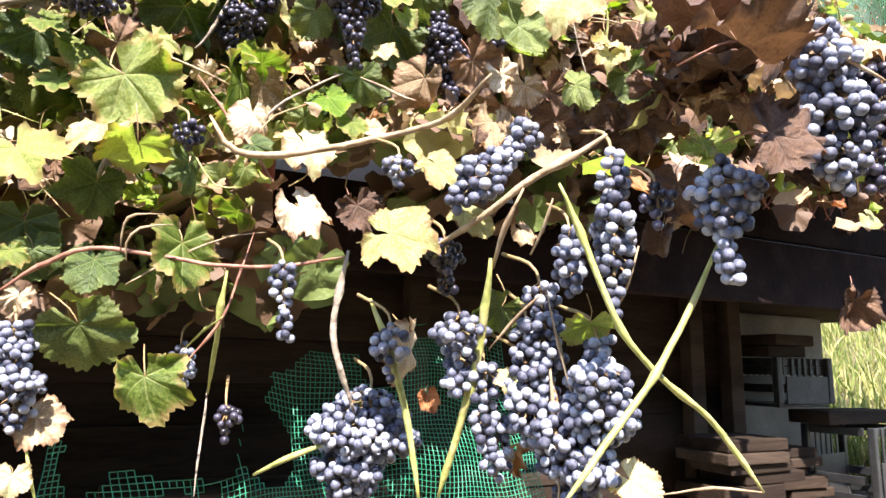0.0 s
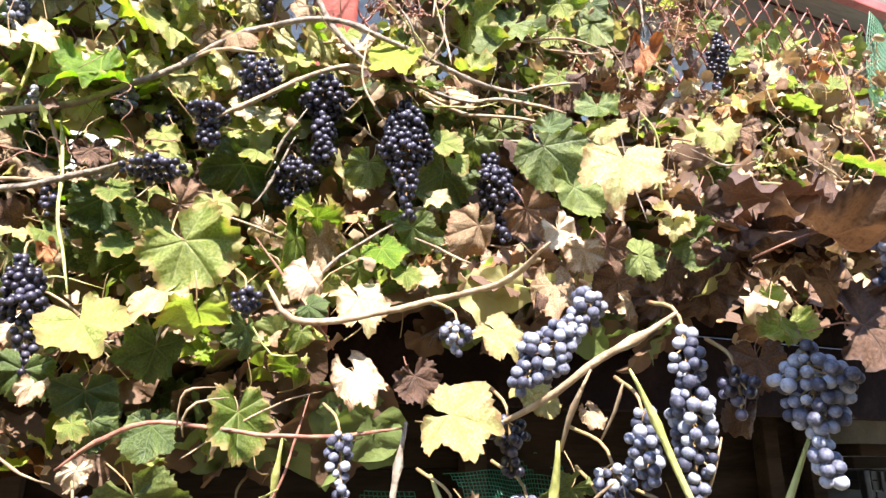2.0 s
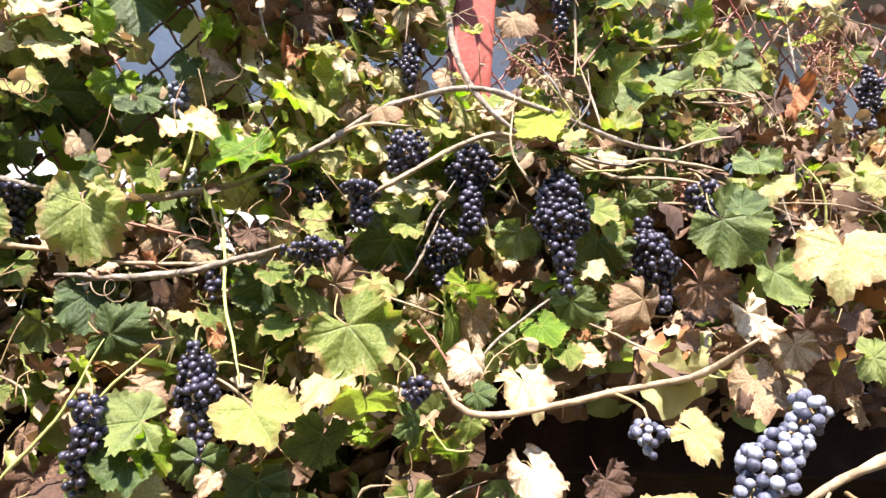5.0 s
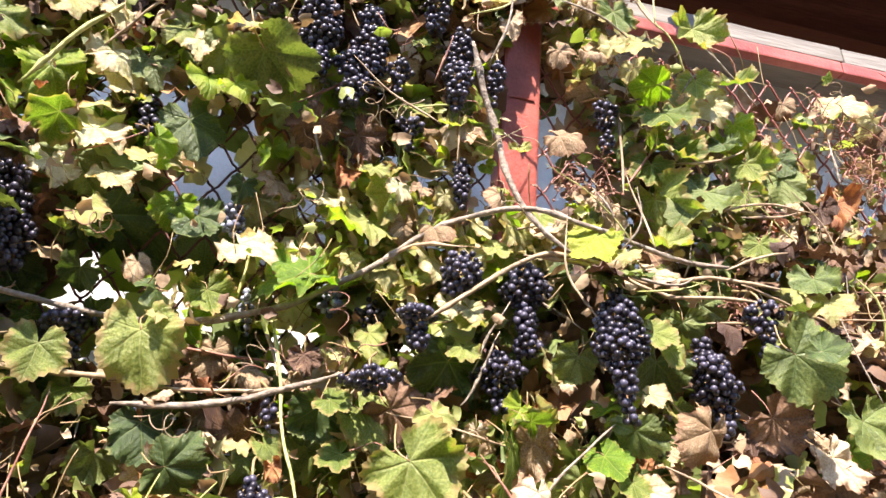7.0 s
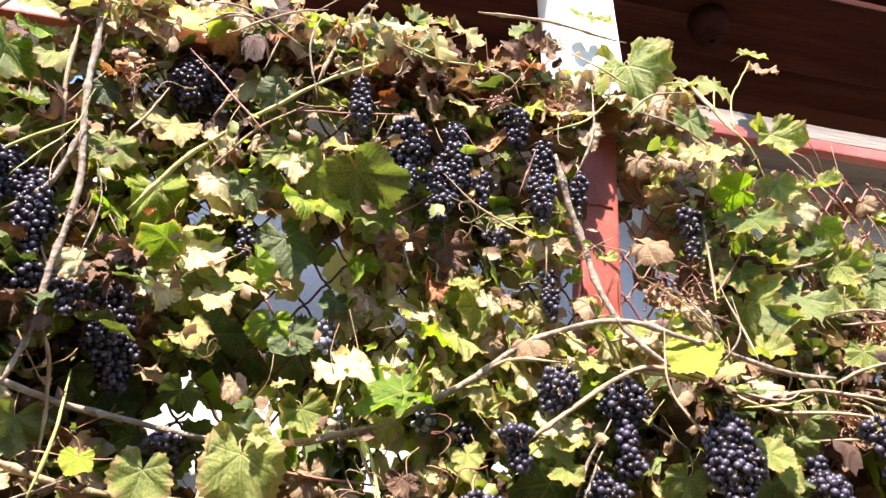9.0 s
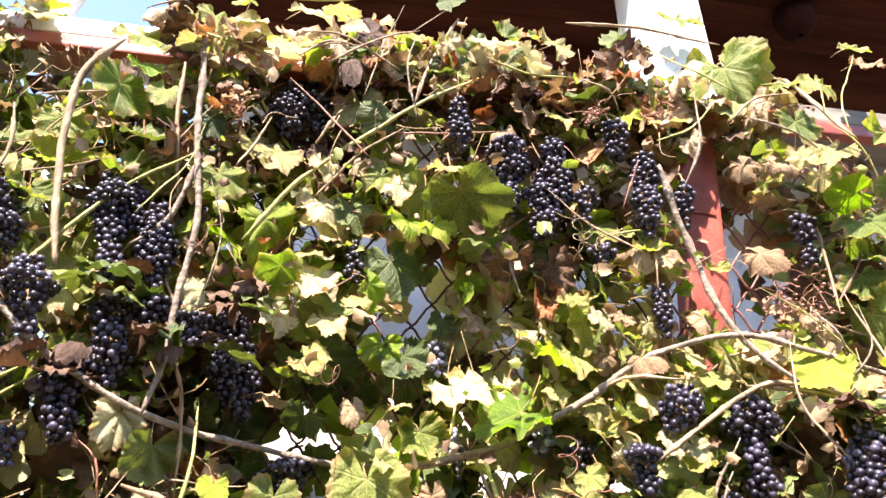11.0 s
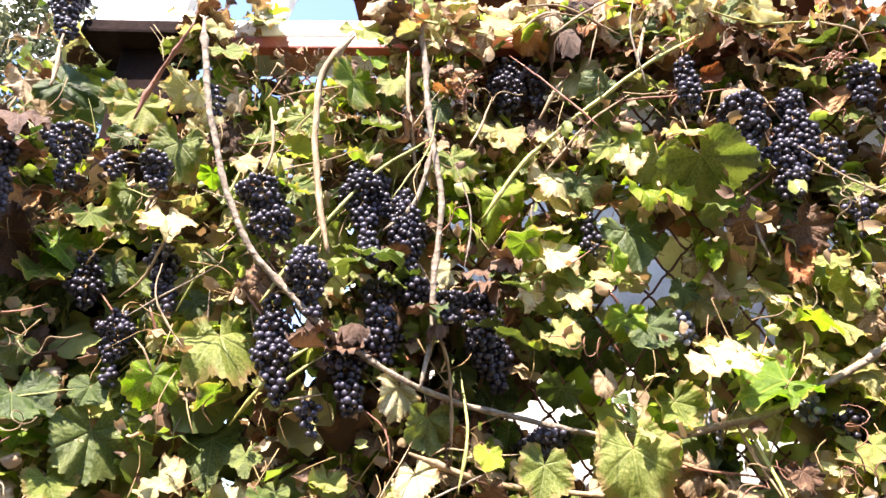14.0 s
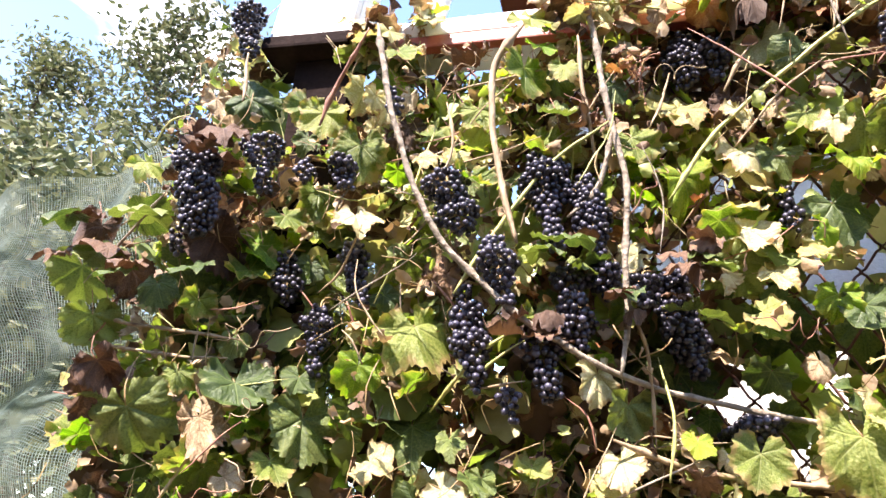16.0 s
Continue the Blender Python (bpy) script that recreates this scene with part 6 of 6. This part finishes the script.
vine_leaf(0.143, 0.865, 2.479, 0.061, "tan", 3, 13, -27, 6)
vine_leaf(0.118, 0.871, 2.547, 0.073, "tan", 1, 27, -40, 2)
vine_leaf(0.068, 0.884, 2.567, 0.074, "rust", 3, 27, 11, 3)
vine_leaf(-0.984, 0.926, 2.127, 0.082, "green", 5, 5, 42, -26)
vine_leaf(-0.678, 0.922, 1.947, 0.082, "yellow", 0, 9, 52, 7)
vine_leaf(-0.765, 0.907, 2.032, 0.055, "lime", 5, 14, 23, 23)
vine_leaf(-0.703, 0.973, 2.080, 0.075, "brown", 1, 6, 62, 2)
vine_leaf(-0.768, 1.023, 1.892, 0.066, "lime", 2, -32, 9, 24)
vine_leaf(-0.552, 0.949, 1.877, 0.047, "vivid", 1, -4, 11, 29)
vine_leaf(-0.550, 1.038, 2.044, 0.078, "brown", 5, -2, 53, -22)
vine_leaf(-0.488, 0.964, 2.139, 0.112, "green", 2, 23, 6, -27)
vine_leaf(-0.440, 1.011, 2.076, 0.113, "green", 2, 38, 6, -28)
vine_leaf(-0.526, 1.064, 1.933, 0.062, "lime", 3, -5, 23, 4)
vine_leaf(-0.879, 1.014, 1.883, 0.065, "rust", 1, 42, 41, 3)
vine_leaf(-0.779, 0.900, 2.121, 0.051, "lime", 2, 10, 20, 37)
vine_leaf(-0.444, 0.986, 2.051, 0.055, "lime", 1, 39, -2, 31)
vine_leaf(-0.400, 1.072, 2.048, 0.067, "green", 1, 32, 31, 3)
vine_leaf(-0.641, 0.954, 1.914, 0.086, "green", 4, 4, 42, -22)
vine_leaf(-0.876, 0.923, 1.849, 0.051, "green", 3, 12, 8, 31)
vine_leaf(-0.174, 1.069, 2.123, 0.086, "yellow", 5, 7, -27, 32)
vine_leaf(-0.163, 0.986, 2.054, 0.061, "yellow", 4, 22, -9, 32)
vine_leaf(-0.067, 0.959, 2.104, 0.097, "lime", 1, 1, 18, 31)
vine_leaf(-0.106, 0.955, 2.184, 0.069, "rust", 5, -2, -3, 7)
vine_leaf(-0.293, 1.084, 2.060, 0.060, "green", 5, -9, 0, 3)
vine_leaf(-0.051, 0.949, 1.922, 0.050, "lime", 2, 40, -15, 18)
vine_leaf(-0.121, 0.980, 2.127, 0.061, "lime", 1, 3, -12, 32)
vine_leaf(0.034, 0.915, 2.095, 0.068, "tan", 0, 56, -22, 34)
vine_leaf(-0.208, 0.979, 2.158, 0.074, "tan", 1, 22, 40, 33)
vine_leaf(-1.243, 0.917, 2.457, 0.096, "lime", 0, -2, 39, 0)
vine_leaf(-1.350, 0.901, 2.473, 0.116, "green", 2, 79, 37, 4)
vine_leaf(-1.089, 0.848, 2.418, 0.094, "yellow", 3, 2, 61, -6)
vine_leaf(-1.423, 0.882, 2.462, 0.082, "tan", 2, 30, 50, 1)
vine_leaf(-1.450, 0.809, 2.263, 0.078, "lime", 3, 70, 44, 32)
vine_leaf(-1.088, 0.877, 2.322, 0.109, "lime", 4, -1, 16, 2)
vine_leaf(-1.063, 0.875, 2.184, 0.100, "yellow", 3, 20, 25, 39)
vine_leaf(-1.168, 0.918, 2.257, 0.096, "lime", 4, 0, 51, 29)
vine_leaf(-1.197, 0.887, 2.193, 0.080, "lime", 2, 56, 38, 29)
vine_leaf(-1.227, 0.923, 2.388, 0.066, "green", 3, -9, 34, 10)
vine_leaf(-1.555, 0.857, 2.156, 0.114, "brown", 5, 4, 52, -20)
vine_leaf(-1.426, 0.828, 2.171, 0.091, "green", 0, 58, 30, -59)
vine_leaf(-1.396, 0.843, 2.180, 0.067, "tan", 2, 41, 37, 14)
vine_leaf(-1.337, 0.827, 2.288, 0.093, "brown", 0, 22, 7, 65)
vine_leaf(-1.302, 0.859, 2.199, 0.061, "rust", 2, 0, 40, 10)
vine_leaf(-1.015, 0.896, 2.643, 0.081, "yellow", 1, 69, 11, 38)
vine_leaf(-1.016, 0.818, 2.480, 0.074, "lime", 0, 35, 11, 29)
vine_leaf(-1.241, 0.896, 2.144, 0.087, "vivid", 5, 59, 23, 30)
vine_leaf(-1.141, 0.847, 2.606, 0.069, "yellow", 3, 52, 13, 37)
vine_leaf(-1.023, 0.919, 2.388, 0.085, "brown", 1, 1, 25, 0)
vine_leaf(-1.307, 0.876, 2.143, 0.123, "brown", 4, 39, 27, -30)
vine_leaf(-1.557, 0.860, 2.076, 0.121, "green", 0, 18, 41, -32)
vine_leaf(-1.468, 0.803, 2.082, 0.087, "green", 0, 55, 37, 37)
vine_leaf(-1.432, 0.839, 2.062, 0.092, "brown", 2, 3, 36, -33)
vine_leaf(-1.474, 0.840, 1.980, 0.098, "green", 4, 19, 45, -28)
vine_leaf(-1.365, 0.778, 1.891, 0.079, "brown", 4, 40, 47, -30)
vine_leaf(-1.392, 0.807, 1.858, 0.097, "brown", 3, 76, 60, -30)
vine_leaf(-1.345, 0.843, 1.834, 0.150, "green", 2, 23, 30, -27)
vine_leaf(-1.451, 0.883, 1.814, 0.081, "vivid", 0, 54, 74, -57)
vine_leaf(-1.234, 0.862, 1.835, 0.104, "tan", 4, 27, 14, 8)
vine_leaf(-1.199, 0.872, 1.892, 0.116, "green", 4, 17, 34, 33)
vine_leaf(-1.288, 0.848, 1.901, 0.061, "lime", 3, 7, 27, 10)
vine_leaf(-1.368, 0.893, 2.098, 0.124, "green", 0, 80, 24, -27)
vine_leaf(-1.358, 0.827, 2.037, 0.074, "green", 5, 33, 28, 28)
vine_leaf(-1.307, 0.864, 2.024, 0.066, "lime", 5, 0, 48, -3)
vine_leaf(-1.243, 0.899, 2.096, 0.098, "lime", 5, 58, 25, 30)
vine_leaf(-1.173, 0.970, 1.983, 0.078, "green", 5, -13, 17, 6)
vine_leaf(-1.115, 0.942, 1.857, 0.123, "green", 0, 6, 52, 9)
vine_leaf(-1.132, 0.927, 1.926, 0.062, "green", 0, -7, 32, 34)
vine_leaf(-1.069, 0.973, 1.960, 0.090, "green", 3, 67, 16, 3)
vine_leaf(-0.939, 0.908, 2.000, 0.143, "lime", 3, 30, 22, 26)
vine_leaf(-0.953, 0.980, 1.870, 0.110, "green", 3, 8, 7, 28)
vine_leaf(-1.119, 0.945, 2.108, 0.085, "green", 4, 0, 67, 30)
vine_leaf(-1.158, 0.928, 2.120, 0.061, "green", 1, -2, 22, -3)
vine_leaf(-1.135, 0.917, 1.796, 0.074, "lime", 0, 45, 43, 29)
vine_leaf(-1.239, 0.897, 1.973, 0.057, "green", 5, -9, 46, 7)
vine_leaf(-0.875, 1.003, 1.883, 0.081, "tan", 0, 30, 12, 41)
vine_leaf(-0.877, 0.937, 1.784, 0.070, "yellow", 1, 59, 15, 25)
vine_leaf(-0.944, 0.967, 1.790, 0.050, "lime", 4, 2, 23, 32)
vine_leaf(-0.831, 0.940, 1.803, 0.047, "green", 0, 0, -1, 5)
vine_leaf(-0.757, 1.024, 1.873, 0.096, "vivid", 3, 8, 30, 0)
vine_leaf(-0.764, 0.942, 1.824, 0.056, "lime", 5, -4, 17, 38)
vine_leaf(-0.285, 1.082, 2.044, 0.062, "green", 2, -7, -29, -8)
vine_leaf(-0.241, 1.009, 2.141, 0.069, "yellow", 5, 10, -7, 27)
vine_leaf(-0.645, 0.945, 1.841, 0.068, "yellow", 0, 22, -7, 26)
vine_leaf(-0.554, 0.929, 2.406, 0.093, "yellow", 0, 36, 7, 30)
vine_leaf(-0.477, 0.904, 2.381, 0.057, "yellow", 4, 1, 22, 36)
vine_leaf(-0.435, 0.968, 2.264, 0.074, "lime", 5, 42, -13, 31)
vine_leaf(-0.352, 0.897, 2.346, 0.062, "yellow", 4, -9, -6, 34)
vine_leaf(-0.098, 0.968, 2.147, 0.052, "yellow", 0, -16, 35, 30)
vine_leaf(-0.025, 0.934, 2.160, 0.062, "yellow", 2, 3, 29, 27)
vine_leaf(0.010, 0.924, 2.131, 0.052, "lime", 5, 14, 19, 32)
vine_leaf(0.043, 0.918, 2.145, 0.049, "yellow", 5, 7, 18, 2)
vine_leaf(-0.088, 0.972, 2.047, 0.048, "yellow", 3, 21, 4, 24)
vine_leaf(0.003, 0.935, 2.010, 0.052, "lime", 5, 6, 12, 26)
vine_leaf(0.051, 0.906, 1.967, 0.049, "yellow", 0, 18, 12, 30)
vine_leaf(0.094, 0.899, 2.093, 0.053, "yellow", 1, 13, 24, 32)
vine_leaf(0.120, 0.895, 2.057, 0.051, "lime", 0, 19, -3, 36)
vine_leaf(0.128, 0.903, 2.154, 0.054, "tan", 0, -8, 23, 21)
vine_leaf(0.084, 0.904, 1.962, 0.046, "yellow", 0, 45, -9, 27)
vine_leaf(-0.026, 0.966, 1.993, 0.053, "lime", 5, -5, 0, 32)
vine_leaf(-0.063, 1.017, 1.974, 0.052, "lime", 0, 7, -10, 30)
vine_leaf(0.008, 0.916, 2.155, 0.043, "tan", 1, -6, 11, 39)
vine_leaf(0.177, 0.909, 2.057, 0.054, "yellow", 0, 19, 42, 31)
vine_leaf(0.188, 0.886, 2.115, 0.049, "lime", 0, -1, -12, 29)
vine_leaf(-0.188, 0.987, 2.139, 0.053, "lime", 2, 22, 3, 46)
vine_leaf(-0.197, 1.065, 2.116, 0.057, "brown", 1, 1, -3, 3)
vine_leaf(-0.260, 1.066, 1.965, 0.052, "yellow", 5, 57, 2, 30)
vine_leaf(0.296, 0.825, 2.044, 0.046, "yellow", 2, -12, -28, 38)
vine_leaf(0.200, 0.911, 2.068, 0.054, "yellow", 5, 15, 9, 43)
vine_leaf(0.074, 0.910, 1.902, 0.056, "lime", 2, -1, -15, 32)
vine_leaf(1.789, 1.020, 1.832, 0.211, "brown", 2, 0, 0, -60)
vine_leaf(1.171, 1.020, 1.742, 0.138, "brown", 1, 0, 0, -55)
bunch(0.397, 0.535, 1.374, 0.095, 0.065, True, 1, 5)
bunch(0.414, 0.516, 1.333, 0.061, 0.063, True, 1, -1)
bunch(0.379, 0.557, 1.445, 0.061, 0.045, True, 1, -0)
bunch(0.360, 0.585, 1.350, 0.060, 0.045, True, 1, 0)
bunch(0.250, 0.709, 1.324, 0.075, 0.067, True, 1, -8)
cane(0.30, [(0.299, 0.861, 2.635), (0.329, 0.830, 2.605), (0.343, 0.786, 2.516), (0.362, 0.764, 2.437)], 0.0020, CANE_GREEN)
cane(0.35, [(0.352, 0.762, 2.451), (0.372, 0.773, 2.538), (0.481, 0.822, 2.705)], 0.0015, CANE_GREEN)
cane(0.33, [(0.328, 0.767, 2.495), (0.345, 0.784, 2.549), (0.374, 0.822, 2.622)], 0.0015, CANE_GREEN)
vine_leaf(0.174, 0.882, 2.822, 0.080, "lime", 1, 0, 0, 30)
vine_leaf(0.205, 0.881, 2.821, 0.060, "lime", 2, 30, 0, 30)
vine_leaf(0.512, 0.850, 2.758, 0.070, "lime", 0, 60, 0, 30)
vine_leaf(0.396, 0.835, 2.633, 0.085, "lime", 3, 0, 0, 30)
vine_leaf(0.507, 0.836, 2.698, 0.070, "tan", 2, 60, 0, 30)


def crest():
    """Leaves that lie over the rail, thickest between the corner and the pillar."""
    rng = random.Random(31)
    for _ in range(230):
        x = rng.uniform(-1.15, 0.36)
        z = 2.56 + abs(rng.gauss(0, 0.075))
        if -1.02 < x < -0.79:
            continue
        vine_leaf(x, behind(x, 0.86 + rng.uniform(-0.02, 0.06), z), z, rng.choice((0.05, 0.06, 0.075, 0.095)), rng.choice(("lime", "yellow", "yellow", "tan", "tan", "tan", "brown", "brown", "green", "rust")), rng.randrange(6), rng.gauss(0, 60), rng.gauss(0, 40), rng.gauss(25, 35), stalk=rng.random() < 0.15, small=True)


def skirt():
    """Low leaves that hide the terrace edge, mostly in shade."""
    rng = random.Random(44)
    for _ in range(250):
        x, z = rng.uniform(-1.45, 1.5), rng.uniform(1.60, 2.02)
        if z < 1.7 and x > 0.2 or x > 0.42:
            continue
        y = behind(x, (bulge(x, z) if x < 0.45 else 0.87) + rng.uniform(0.02, 0.09), z)
        vine_leaf(x, y, z, rng.choice((0.06, 0.07, 0.08, 0.10)), rng.choice(("green", "green", "green", "green", "brown", "brown")), rng.randrange(6), rng.gauss(0, 45), rng.gauss(5, 35), rng.gauss(-33, 12), stalk=rng.random() < 0.12, small=True)


def eaves():
    """Level leaves that keep the deep places and the corner's low leaves in shade."""
    rng = random.Random(52)
    for cx, cz, rx, rz in [h for h in HOLLOWS if h[1] > 1.8]:
        for k in range(7):
            x, z = cx + rng.uniform(-1, 1) * rx, cz + rz * rng.uniform(0.2, 1.1)
            vine_leaf(x, bulge(x, z) - rng.uniform(0.02, 0.09), z, rng.uniform(0.04, 0.065), rng.choice(("brown", "green", "brown")), rng.randrange(6), rng.gauss(0, 50), rng.gauss(0, 25), rng.gauss(72, 9), stalk=False, small=True)
    for k in range(8):
        x, z = rng.uniform(-1.56, -1.28), rng.uniform(2.0, 2.16)
        vine_leaf(x, rng.uniform(0.73, 0.81), z, rng.uniform(0.07, 0.10), rng.choice(("brown", "brown", "green")), rng.randrange(6), rng.gauss(0, 50), rng.gauss(0, 25), rng.gauss(66, 10), stalk=False, small=True)
    for k in range(26):
        x = rng.uniform(0.40, 0.60) if k < 16 else rng.uniform(0.55, 1.0)
        y, z = (rng.uniform(0.33, 0.46), rng.uniform(1.655, 1.70)) if k < 16 else (rng.uniform(0.40, 0.72), rng.uniform(1.74, 1.88))
        vine_leaf(x, y, z, rng.uniform(0.06, 0.10), rng.choice(("brown", "brown", "brown", "tan") if k < 16 else ("brown", "tan", "lime", "green")), rng.randrange(6), rng.gauss(0, 50), rng.gauss(-10, 25), rng.gauss(70, 8), stalk=False, small=True)


crest()
skirt()
eaves()

filler_leaves()
thicket()
twigs()
litter("tan", 1300, 77, "curled scraps of dry tan leaf caught in the vine")
litter("lime", 700, 79, "small yellow-green leaf tips all over the vine")
litter("brown", 600, 80, "dark brown withered leaf scraps caught in the vine")
for i, (sx, sz) in enumerate(((0.83, 2.45), (0.87, 2.42), (0.84, 2.38), (0.90, 2.36), (0.80, 2.50), (0.29, 2.23), (0.23, 2.22), (0.62, 2.40), (0.68, 2.36), (0.60, 2.2), (-0.02, 2.56), (0.1, 2.57), (0.36, 2.62), (-0.62, 2.5), (0.5, 2.03))):
    shrivelled(sx, bulge(sx, sz) - 0.01, sz, i)
